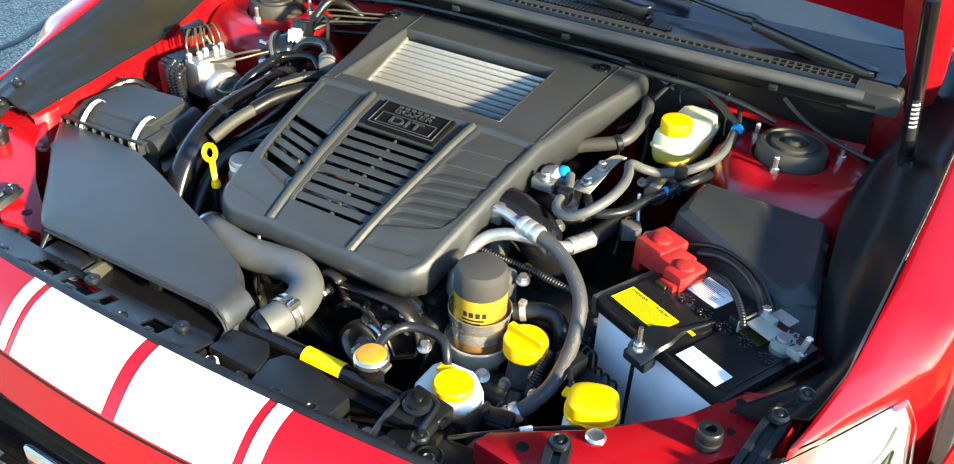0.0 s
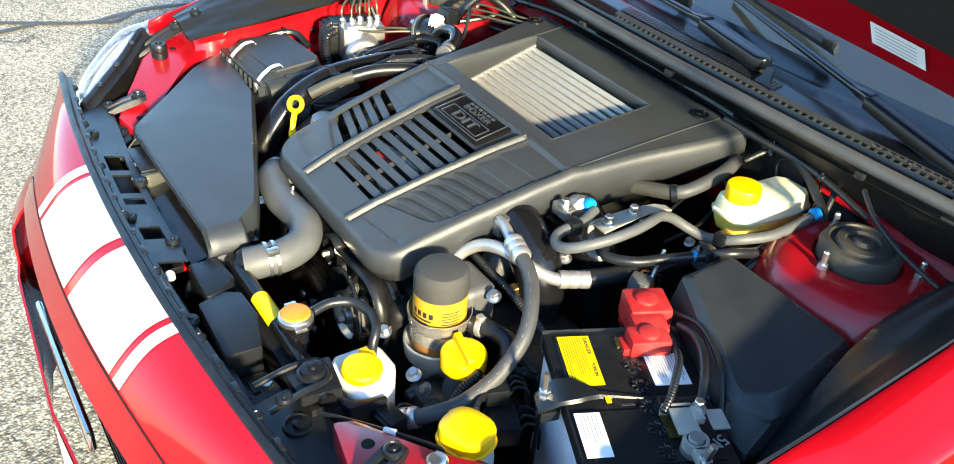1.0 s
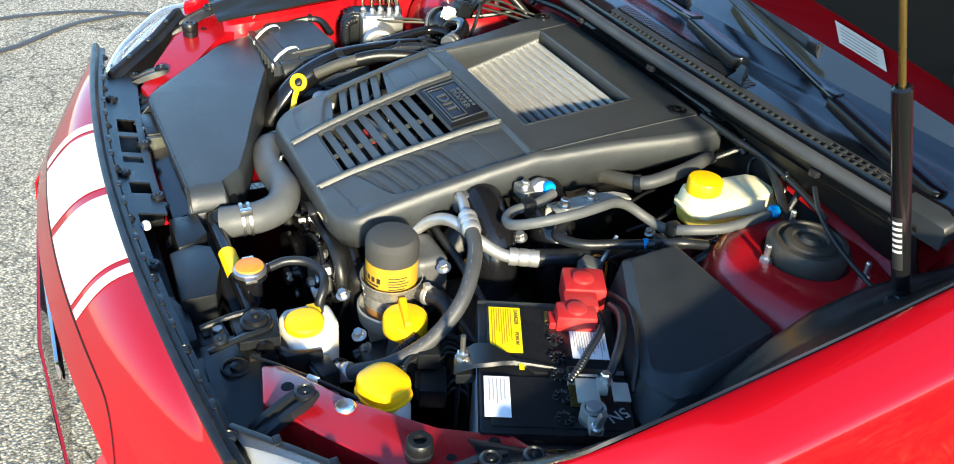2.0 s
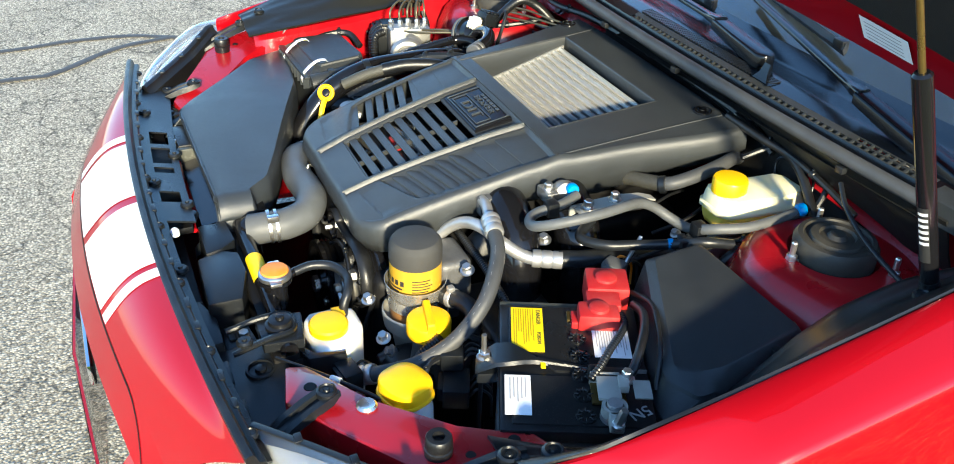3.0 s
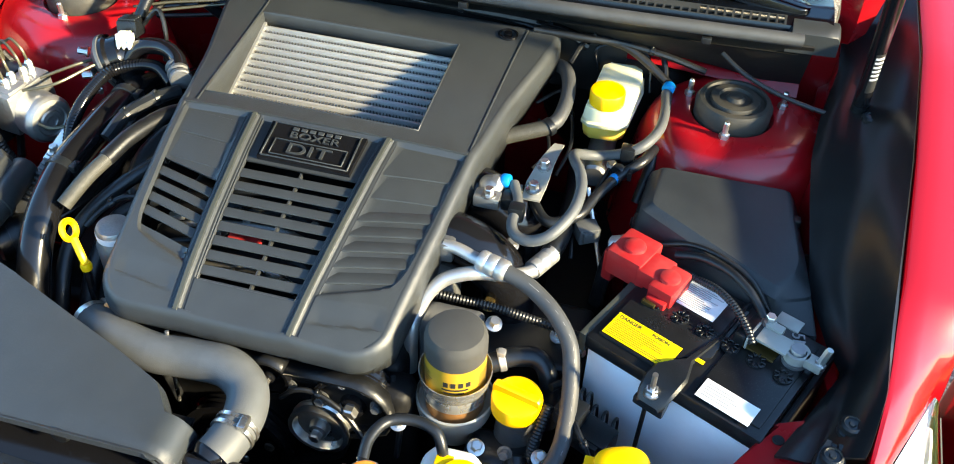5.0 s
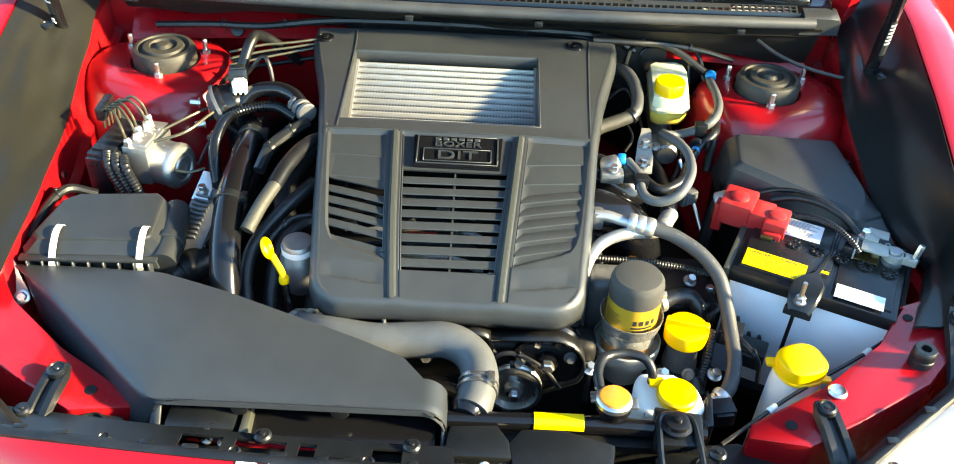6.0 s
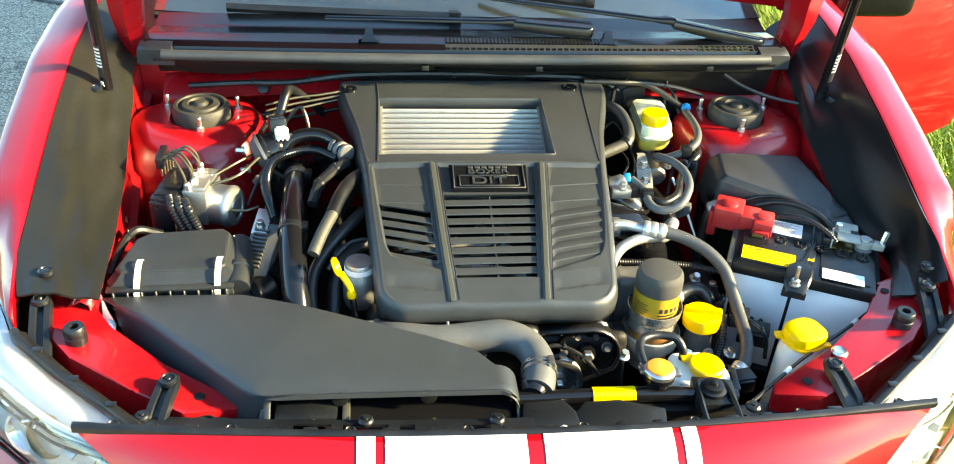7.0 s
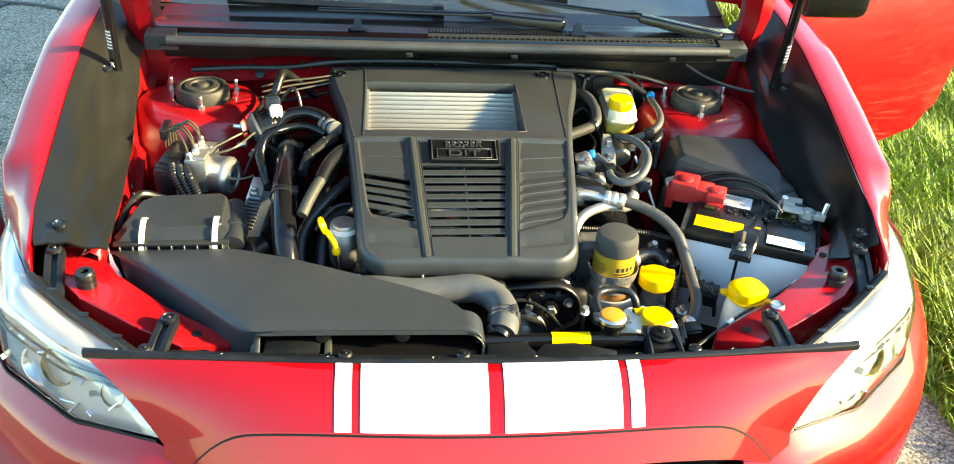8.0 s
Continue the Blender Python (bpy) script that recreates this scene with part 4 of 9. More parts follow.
bm = B()
sheet(bm, lambda u, v: scuttle(u, v), xs, vs_, thick=0.004, hole=vent_open)
part("vent_grille", bm, DUSTY, cowl, "black grille of square openings", angle=30)
mesh_x = sorted([round(-0.06 + 0.0072 * i, 5) for i in range(48)] + [round(-0.06 + 0.0072 * i + 0.0046, 5) for i in range(47)])
mesh_v = sorted([round(0.232 + 0.019 * i, 5) for i in range(7)] + [round(0.232 + 0.019 * i + 0.012, 5) for i in range(6)])
bm = B()
sheet(bm, lambda u, v: (scuttle(u, v)[0], scuttle(u, v)[1], scuttle(u, v)[2] + 0.0022), mesh_x, mesh_v, thick=0.0018, hole=lambda u, v: (u + 0.06) % 0.0072 < 0.0046 and (v - 0.232) % 0.019 < 0.012)
part("vent_mesh", bm, BLACK, cowl, "fine black mesh above the vent", angle=30)
bm = B()
sheet(bm, lambda u, v: (u, seal_y(u) - 0.002 + 0.100 * v, seal_z(u) - 0.026), lines(-0.08, 0.60, 12), lines(0, 1, 2))
part("vent_well", bm, GUTTER, cowl)
for s in (1, -1):      # moulded corner pieces at the ends of the panel
    bm = B()
    rows = []
    for x, k in ((0.580, 0.0), (0.584, 1.0), (0.630, 1.0), (0.648, 0.9), (0.652, 0.4)):
        y, z = seal_y(x), seal_z(x)
        rows.append([(s * x, y - 0.004, z - 0.022), (s * x, y - 0.003, z - 0.004 + 0.012 * k), (s * x, y + 0.003, z + 0.002 + 0.011 * k), (s * x, y + 0.026, z + 0.004 + 0.013 * k), (s * x, y + 0.032, z)])
    skin(bm, rows)
    part("corner_piece", bm, DUSTY, cowl, "grey moulded corner piece", angle=40)
bm = B()
tube(bm, [(x, seal_y(x) - 0.010, seal_z(x) + 0.002) for x in lines(-0.60, 0.60, 24)], 0.010, 10, 2)
part("scuttle_seal", bm, MIDHOSE, cowl, "grey rubber bonnet seal")
bm = B()
sheet(bm, lambda u, v: (u, seal_y(u) - 0.006 + 0.050 * v + 0.005 * noise.noise((u * 14, v * 2.5, 1.0)), seal_z(u) - 0.008 - (lerp(u, [-0.62, -0.24, -0.12, 0.22, 0.34, 0.62], [0.048, 0.034, 0.036, 0.040, 0.060, 0.098]) + 0.004 * math.sin(u * 23)) * v), lines(-0.62, 0.62, 90), lines(0, 1, 8), thick=0.003)
part("rain_gutter", bm, GUTTER, cowl, "black plastic gutter under the scuttle edge")
for x in (-0.10, 0.12, 0.47):
    bm = B()
    box(bm, (x, seal_y(x) - 0.014, seal_z(x) - 0.014), (0.014, 0.010, 0.010), 0.002)
    part("trim_clip", bm, DARKHOSE, cowl)
for x in (-0.207, 0.262):
    bm = B()
    p = Vector(scuttle(x, 0.30))
    rows = []
    for t, w, h in ((0, 0.020, 0.002), (0.35, 0.011, 0.012), (0.7, 0.008, 0.026), (1.0, 0.007, 0.024)):
        q = p + Vector((0, -0.020 + 0.016 * t, 0))
        rows.append([q + Vector((-w, 0, 0)), q + Vector((-w * 0.8, 0.002, h)), q + Vector((w * 0.8, 0.002, h)), q + Vector((w, 0, 0)), q + Vector((w, 0.02, 0)), q + Vector((-w, 0.02, 0))])
    skin(bm, rows)
    part("washer_nozzle", bm, SCUTTLE, cowl, "black windscreen washer nozzle")


def screen(u, v):
    x = u * (0.66 - 0.06 * v)
    return (x, seal_y(x) + 0.165 + 0.10 * x * x + 0.72 * v, seal_z(x) + 0.012 + 0.42 * v - 0.02 * v * v)


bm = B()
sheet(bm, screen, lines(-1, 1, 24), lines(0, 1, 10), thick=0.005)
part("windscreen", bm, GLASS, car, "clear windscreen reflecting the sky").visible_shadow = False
bm = B()
sheet(bm, lambda u, v: (u * 0.66, seal_y(u * 0.66) + 0.20 + 0.75 * v, 0.915 + 0.05 * math.sin(v * 3.0)), lines(-1, 1, 16), lines(0, 1, 8), thick=0.01)
part("dashboard", bm, DASH, car, "dark grey dashboard behind the glass")
bm = B()
box(bm, (0, 1.9, 0.9), (1.3, 0.04, 0.9), 0.01)
part("cabin_wall", bm, DASH, car, "dark cabin behind the windscreen")
for s in (1, -1):
    bm = B()
    tube(bm, [(s * 0.715, 1.10, 0.965), (s * 0.69, 1.3, 1.08), (s * 0.645, 1.80, 1.36)], 0.032, 10, 6)
    part("windscreen_pillar", bm, RED, car, "red windscreen pillar")
bm = B()
tube(bm, [screen(u, 1.01) for u in lines(-1, 1, 10)], 0.03, 8, 3)
part("roof_rail", bm, RED, car, "red roof edge")


def wiper(cap, knuckle, tip, blade_a, blade_b):
    """A flat pressed arm from its rounded cap to the knuckle, then a narrow channel that holds the blade."""
    c, k, t = Vector(cap), Vector(knuckle), Vector(tip)
    d = (k - c).normalized()
    side = Vector((-d.y, d.x, 0)).normalized()

    def section(p, w, deep):
        up = Vector((0, 0, 1))
        return [p - side * w - up * deep, p - side * w - up * 0.004, p - side * (w - 0.0015) - up * 0.0008, p - side * (w - 0.004) + up * 0.0002, p + side * (w - 0.004) + up * 0.0002, p + side * (w - 0.0015) - up * 0.0008, p + side * w - up * 0.004, p + side * w - up * deep]
    bm = B()
    n = (k - c).length
    rows = []
    for f, w, deep in ((-0.002, 0.006, 0.012), (0.001, 0.011, 0.018), (0.006, 0.0150, 0.021), (0.014, 0.0172, 0.022), (0.6 * n, 0.0165, 0.020), (n, 0.0145, 0.016)):
        rows.append(section(c + d * f, w, deep))
    skin(bm, rows)
    arm = part("wiper_arm", bm, SCUTTLE, car, "glossy black windscreen wiper arm", angle=50)
    e = (t - k).normalized()
    bm = B()
    rows = [section(k - d * 0.004 + Vector((0, 0, 0.003)), 0.0125, 0.012), section(k + e * 0.012 + Vector((0, 0, 0.003)), 0.0125, 0.012), section(k + e * 0.024, 0.0095, 0.010), section(k + e * 0.036, 0.0085, 0.009)]
    skin(bm, rows)
    part("knuckle", bm, SCUTTLE, arm, angle=50)
    bm = B()
    skin(bm, [section(k + e * 0.030 - Vector((0, 0, 0.001)), 0.0080, 0.008), section(k + (t - k) * 0.6, 0.0068, 0.007), section(t, 0.0058, 0.006)])
    part("channel", bm, SCUTTLE, arm, angle=50)
    bm = B()
    lathe(bm, c + d * 0.016 - Vector((0, 0, 0.045)), [(0.012, 0), (0.012, 0.030)], 16)
    part("spindle", bm, DEEP, arm)
    bm = B()
    a, b = Vector(blade_a), Vector(blade_b)
    across = Vector((-(b - a).y, (b - a).x, 0)).normalized()
    rows = []
    for i in range(9):
        p = a + (b - a) * i / 8
        w = 0.008 if i not in (0, 8) else 0.005
        rows.append([p - across * w, p - across * w * 0.5 + Vector((0, 0, 0.007)), p + across * w * 0.3 + Vector((0, 0, 0.010)), p + across * w, p - Vector((0, 0, 0.010))])
    skin(bm, rows)
    blade = part("wiper_blade", bm, RUBBER, arm, "black rubber wiper blade")
    bm = B()
    p = a + (b - a) * 0.03
    box(bm, p + Vector((0, 0, 0.005)), (0.022, 0.014, 0.014), 0.002)
    part("end_cap", bm, RUBBER, blade)
    return arm


wiper((0.603, 0.942, 0.940), (0.403, 0.934, 0.981), (0.02, 1.050, 0.985), (0.262, 1.035, 0.975), (-0.22, 1.120, 1.000))
wiper((0.236, 0.911, 0.972), (0.080, 0.935, 0.976), (-0.295, 0.985, 0.960), (-0.02, 1.000, 0.955), (-0.50, 1.055, 0.950))

# ---- raised bonnet, its stays, the open door ----
HINGE = Vector((0, 0.975, 0.985))
ANG = radians(52)


def bonnet(x, t, h=0.0):
    """t: metres from the rear edge to the front; h: above the skin."""
    crown = 0.05 * (1 - (x / 0.72) ** 2) * min(1.0, t * 3)
    yy, zz = -t + 0.12 * (x / 0.7) ** 2 * 0.6, crown + h
    rear = 0.055
    return Vector((x, HINGE.y - (-yy) * math.cos(ANG) + zz * math.sin(ANG) - 0.02, HINGE.z + (-yy) * math.sin(ANG) + zz * math.cos(ANG) + rear))


bm = B()
sheet(bm, lambda u, v: bonnet(u * (0.715 - 0.05 * v), v * 1.02, 0.0), lines(-1, 1, 28), lines(0, 1, 20), thick=-0.004)
hood = part("bonnet", bm, RED, car, "raised red bonnet seen from below")
bm = B()
sheet(bm, lambda u, v: bonnet(u * 0.62, 0.10 + v * 0.86, -0.018 - 0.01 * math.sin(math.pi * v)), lines(-1, 1, 16), lines(0, 1, 12), thick=0.008)
part("insulation_pad", bm, FELT, hood, "black felt insulation under the bonnet")
bm = B()
sheet(bm, lambda u, v: bonnet(0.372 + 0.085 * u, 0.030 + 0.040 * v, -0.008), lines(0, 1, 2), lines(0, 1, 2))
sticker = part("sticker", bm, PAPER, hood, "white printed sticker")
for i in range(5):
    bm = B()
    sheet(bm, lambda u, v: bonnet(0.380 + 0.065 * u, 0.036 + 0.0065 * i + 0.0015 * v, -0.0088), lines(0, 1, 1), lines(0, 1, 1))
    part("printed_line", bm, INKGREY, sticker)
for s in (1, -1):
    bm = B()
    rows = []
    for x, y, z, w in ((0.672, 0.985, 0.87, 0.018), (0.672, 0.965, 0.93, 0.024), (0.665, 0.93, 0.985, 0.030), (0.655, 0.905, 1.04, 0.034), (0.65, 0.87, 1.11, 0.036)):
        rows.append([(s * (x - w), y - 0.012, z), (s * x, y - 0.026, z - 0.006), (s * (x + w), y - 0.012, z), (s * (x + w), y + 0.018, z + 0.01), (s * (x - w), y + 0.018, z + 0.01)])
    skin(bm, rows)
    part("bonnet_hinge", bm, RED_IN, car, "red bonnet hinge arm")
    a, b = Vector((s * 0.688, 0.806, 0.868)), Vector((s * 0.632, 0.615, 1.44))
    d = (b - a).normalized()
    bm = B()
    rod(bm, a + d * 0.015, a + d * 0.285, 0.0105, seg=18, bev=0.003)
    stay = part("gas_stay", bm, GLOSS, car, "black gas strut holding the bonnet")
    bm = B()
    rod(bm, a + d * 0.28, b, 0.0038, seg=12)
    part("piston", bm, GOLD, stay, "olive-gold piston rod")
    bm = B()
    lathe(bm, a + d * -0.012, [(0.009, 0), (0.012, 0.008), (0.011, 0.03)], 16, axis_to(d))
    box(bm, a + Vector((-s * 0.004, 0, -0.012)), (0.035, 0.022, 0.012), 0.003)
    part("ball_socket", bm, BLACK, stay)
    bm = B()
    side = d.cross(Vector((0.3 * s, -1, 0.2))).normalized()
    fr = side.cross(d).normalized()
    if fr.y > 0:
        fr = -fr
    sheet(bm, lambda u, v: a + d * (0.05 + 0.075 * u) + 0.0108 * (fr * math.cos(v) + side * math.sin(v)), lines(0, 1, 4), lines(-0.6, 0.6, 4))
    decal = part("decal", bm, INK, stay)
    for i in range(6):
        bm = B()
        sheet(bm, lambda u, v: a + d * (0.075 + 0.008 * i + 0.004 * u) + 0.0111 * (fr * math.cos(v) + side * math.sin(v)), lines(0, 1, 1), lines(-0.5, 0.5, 4))
        part("printed_line", bm, PRINTWHITE, decal)
    if s < 0:
        words("R", 0.014, PRINTWHITE, Matrix.Translation(a + d * 0.035 + fr * 0.0112) @ Matrix((side, d, fr)).transposed().to_4x4(), stay)


def door_point(u, v, off=0.0):
    """The open front door: u from hinge to handle, v from sill to waist."""
    x = 0.885 + 0.84 * u
    y = 1.30 + 0.50 * u
    bulge = 0.05 * math.sin(math.pi * min(1, v * 0.9 + 0.05))
    low = 0.33 + 0.02 * u * u + 0.2 * max(0.0, u - 0.9) ** 0.5 * (u > 0.9)
    return Vector((x, y - bulge - off, low + (0.98 - low) * v))


bm = B()
sheet(bm, door_point, lines(0, 1, 20), lines(0, 1, 14), thick=0.05)
door = part("front_door", bm, RED, car, "open red front door")
bm = B()
c = Vector((0.975, 1.24, 0.955))
box(bm, c, (0.20, 0.10, 0.13), 0.04, seg=4)
part("door_mirror", bm, GLOSS, door, "black door mirror")
bm = B()
tube(bm, [door_point(0, 1.02, -0.02), door_point(0.3, 1.0, -0.02) + Vector((0, 0, 0.01)), door_point(1, 1.0, -0.02) + Vector((0, 0, 0.01))], 0.012, 8)
part("waist_trim", bm, BLACK, door)


# ---- engine cover with its intercooler ----
CX = -0.003
RX0, RX1, RY0, RY1 = -0.190, 0.124, 0.606, 0.803   # intercooler opening
TRIM_Y = 0.580   # edge between the front panels and the rear hood


def cover_half(y):
    return lerp(y, [0.25, 0.30, 0.36, 0.45, 0.58, 0.70, 0.80, 0.88], [0.172, 0.178, 0.184, 0.194, 0.206, 0.224, 0.248, 0.262])


def cover_top(x, y):
    z = lerp(y, [0.262, 0.275, 0.30, 0.34, 0.42, 0.52, 0.58, 0.70, 0.80, 0.87], [0.752, 0.759, 0.769, 0.784, 0.808, 0.834, 0.846, 0.857, 0.866, 0.872])
    w = abs(x - CX) / (cover_half(y) + 0.012)
    return z - 0.0168 * max(0, w - 0.5) ** 2


def groove_l(y):
    return lerp(y, [0.27, 0.36, 0.42, 0.58], [-0.0745, -0.083, -0.088, -0.098])


def groove_r(y):
    return lerp(y, [0.27, 0.36, 0.42, 0.58], [0.0665, 0.0735, 0.0790, 0.0930])


def field_edge(y, side):
    """Outer edge of the sunken side panels."""
    x = lerp(y, [0.36, 0.375, 0.385, 0.40, 0.42, 0.49, 0.58], [0.150, 0.166, 0.172, 0.177, 0.180, 0.189, 0.199])
    return -x - 0.003 if side < 0 else x


def field_foot(x):
    """Front edge of the sunken side panels."""
    return lerp(abs(x), [0.07, 0.09, 0.145, 0.17], [0.338, 0.345, 0.364, 0.376])


def cover_z(x, y):
    z = cover_top(x, y)
    gl, gr = groove_l(y), groove_r(y)
    k = min(1.0, max(0.0, (TRIM_Y - 0.001 - y) / 0.005))
    d = 0.0
    for g, s in ((gl, -1), (gr, 1)):
        e = abs(x - g)
        if e < 0.006:
            d += k * 0.0035 * min(1.0, (0.006 - e) / 0.0025)
        elif e < 0.009:
            d -= k * 0.0012
    for s, g in ((-1, gl), (1, gr)):     # sunken side panels
        o = field_edge(y, s)
        inside = min((x - g) * s - 0.009, (o - x) * s, y - field_foot(x))
        if inside > 0:
            d -= k * 0.0050 * min(1.0, inside / 0.006)
    if gl + 0.009 < x < gr - 0.009:      # sunken middle panel
        inside = min(x - gl - 0.009, gr - 0.009 - x, y - 0.330)
        if inside > 0:
            d -= k * 0.0045 * min(1.0, inside / 0.003)
    for a, b, lo, hi, tilt in ((0.086, 0.168, 0.314, 0.345, 0.30), (-0.172, -0.094, 0.314, 0.345, -0.30)):   # shallow steps at the front corners
        m = (a + b) / 2
        yy = y - tilt * (x - m) * 0.5
        inside = min(x - a, b - x, yy - lo, hi - yy)
        if inside > 0:
            d -= 0.0022 * min(1.0, inside / 0.002) * min(1.0, max(0.0, (hi - yy) / 0.02))
    if y >= TRIM_Y and y < TRIM_Y + 0.006:
        d += 0.0025
    return z + d


def inner_half(y):
    """Half width of the flat top, its front corners rounded."""
    y0, r = 0.291, 0.034
    h = cover_half(y) - 0.004
    if y < y0 + r:
        h -= r - math.sqrt(max(0.0, r * r - (r - max(0.0, y - y0)) ** 2))
    return h


def engine_cover():
    ob = base("engine_cover", (CX, 0.56, 0.70), "dark grey moulded plastic engine cover with cooling slots", "engine cover")
    Y0, Y1 = 0.291, 0.868
    CT, CB = 0.506, 0.335        # middle slot field
    LT, LB, LS = 0.488, 0.388, -0.021   # side slot field, and how far it leans
    ys = lines(Y0, Y1, 96, [0.338 + 0.0018 * i for i in range(24)] + [RY0, RY1, CT, CB, LT, LB, TRIM_Y, TRIM_Y + 0.006, TRIM_Y - 0.001, TRIM_Y - 0.006, 0.330, 0.333] + [Y0 + 0.034 * (1 - math.cos(radians(a))) for a in range(10, 91, 10)])
    counts = [4, 2, 10, 2, 2, 2, 3, 2, 2, 2, 14, 2, 2, 2, 3, 2, 2, 2, 10, 2, 4]

    def columns(y):
        h, gl, gr = inner_half(y), groove_l(y), groove_r(y)
        el, er = max(field_edge(y, -1), CX - h + 0.004), min(field_edge(y, 1), CX + h - 0.004)
        a = [CX - h, el, el + 0.004, gl - 0.013, gl - 0.009, gl - 0.0062, gl - 0.0038, gl + 0.0038, gl + 0.0062, gl + 0.009, gl + 0.013,
             gr - 0.013, gr - 0.009, gr - 0.0062, gr - 0.0038, gr + 0.0038, gr + 0.0062, gr + 0.009, gr + 0.013, er - 0.004, er, CX + h]
        if y <= TRIM_Y + 0.006:
            return a
        b = list(a)
        b[1], b[20] = RX0, RX1
        for i in range(2, 20):
            b[i] = RX0 + (RX1 - RX0) * (a[i] - a[1]) / (a[20] - a[1])
        t = min(1.0, (y - TRIM_Y - 0.006) / (RY0 - TRIM_Y - 0.006))
        return [p + (q - p) * t for p, q in zip(a, b)]

    def f(u, w):
        shear = 0.0
        if 1 < u < 5 and 0.36 < w < 0.51:   # the side slots lean towards the middle
            shear = LS * (lerp(u, [1, 2, 3, 4, 5], [0, 0.04, 1.0, 1.0, 0])) * min(1.0, (w - 0.36) / 0.02, (0.51 - w) / 0.02)
        y = w + shear
        cs = columns(y)
        x = lerp(u, list(range(len(cs))), cs)
        return (x, y, cover_z(x, y))
    us = [i + k / n for i, n in enumerate(counts) for k in range(n)] + [len(counts)]

    def hole(u, y):
        return (1 < u < 20 and RY0 < y < RY1) or (10 < u < 11 and CB < y < CT) or (2 < u < 3 and LB < y < LT)
    bm = B()
    sheet(bm, f, us, ys, thick=0.003, hole=hole)
    part("shell", bm, COVER, ob, "grained dark grey plastic shell", angle=28)
    # rounded rim and side skirt
    side = [y for y in ys if y <= Y0 + 0.034] + lines(Y0 + 0.05, Y1, 26)
    rear = [(CX + inner_half(Y1) * (1 - 2 * i / 16), Y1) for i in range(1, 16)]
    front = [(CX + inner_half(Y0) * (-1 + 2 * i / 16), Y0) for i in range(1, 16)]
    loop = [(CX + inner_half(y), y) for y in side] + rear + [(CX - inner_half(y), y) for y in side[::-1]] + front
    n = len(loop)
    outs = []
    for i in range(n):
        d = Vector((0.0, 0.0))
        for k in (1, 2, 3):
            a, b = loop[(i - k) % n], loop[(i + k) % n]
            d += Vector((b[1] - a[1], a[0] - b[0])).normalized()
        outs.append(d.normalized())
    rings = []
    for out, drop in ((-0.002, 0.0012), (0.0, 0.0), (0.004, 0.0008), (0.0075, 0.0028), (0.0105, 0.0062), (0.0125, 0.0105), (0.0135, 0.016), (0.0145, 0.024), (0.0155, None)):
        ring = []
        for (x, y), o in zip(loop, outs):
            k = 1.0 + 0.25 * max(0.0, -o.y)
            out_ = out * (1 - 0.3 * max(0.0, -o.y)) - (0.016 * max(0.0, -o.y) if drop is None else 0.0)
            low = cover_top(x, y) - lerp(y, [0.28, 0.35, 0.42, 0.48, 0.56, 0.65, 0.72, 0.87], [0.052, 0.050, 0.056, 0.046, 0.060, 0.072, 0.060, 0.040])
            z = cover_z(x, y) - drop * k if drop is not None else low
            ring.append((x + o.x * out_, y + o.y * out_, z))
        rings.append(ring)
    bm = B()
    skin(bm, rings, closed=True, cap=False)
    sk = part("skirt", bm, COVER, ob, "rounded rim and side skirt", angle=60)
    sk.modifiers.new("thick", "SOLIDIFY").thickness = 0.003

    # raised ridges between the panels
    for g_ in (groove_l, groove_r):
        bm = B()
        rows = []
        for i in range(26):
            y = 0.288 + (TRIM_Y - 0.002 - 0.288) * i / 25
            x, z = g_(y), cover_top(g_(y), y) + 0.0032
            rows.append([(x - 0.0036, y, z - 0.002), (x - 0.0026, y, z + 0.0008), (x + 0.0026, y, z + 0.0008), (x + 0.0036, y, z - 0.002)])
        skin(bm, rows, closed=False)
        part("ridge", bm, RIDGE, ob, "worn raised ridge")

    def slat(ends, width, tilt, mat, name, thick=0.0026, parts_=10, lift=0.0, label=""):
        """A blade from the first to the second end, its rear edge low and its front edge proud by tilt."""
        (ax, ay), (bx, by) = ends
        b = B()
        rows = []
        for i in range(parts_ + 1):
            t = i / parts_
            x, y = ax + (bx - ax) * t, ay + (by - ay) * t
            r, q = cover_top(x, y + width / 2) + lift - tilt, cover_top(x, y - width / 2) + lift + tilt
            rows.append([(x, y + width / 2, r - thick), (x, y + width / 2 - 0.0006, r - 0.0004), (x, y + width / 2 - 0.002, r + 0.0003), (x, y - width / 2 + 0.0022, q), (x, y - width / 2 + 0.0005, q - 0.0007), (x, y - width / 2, q - 0.0022), (x, y - width / 2 + 0.0012, q - thick - 0.0012)])
        skin(b, rows)
        return part(name, b, mat, ob, label, angle=35)
    # middle louvres and the thin rib behind them
    pitch = (CT - CB) / 8.5
    for i in range(8):
        y = CB + pitch * (i + 0.66)
        slat(((groove_l(y) + 0.0125, y - 0.001), (groove_r(y) - 0.0125, y + 0.001)), 0.0136, 0.0008, COVER, "louvre", lift=-0.0045)
    bm = B()
    rows = []
    for i in range(12):
        y = CB + (CT - CB) * i / 11
        x, z = lerp(y, [CB, CT], [-0.002, -0.003]), cover_top(0, y) - 0.0085
        rows.append([(x - 0.0014, y, z - 0.008), (x - 0.0012, y, z), (x + 0.0012, y, z), (x + 0.0014, y, z - 0.008)])
    skin(bm, rows)
    part("rib", bm, COVER, ob)
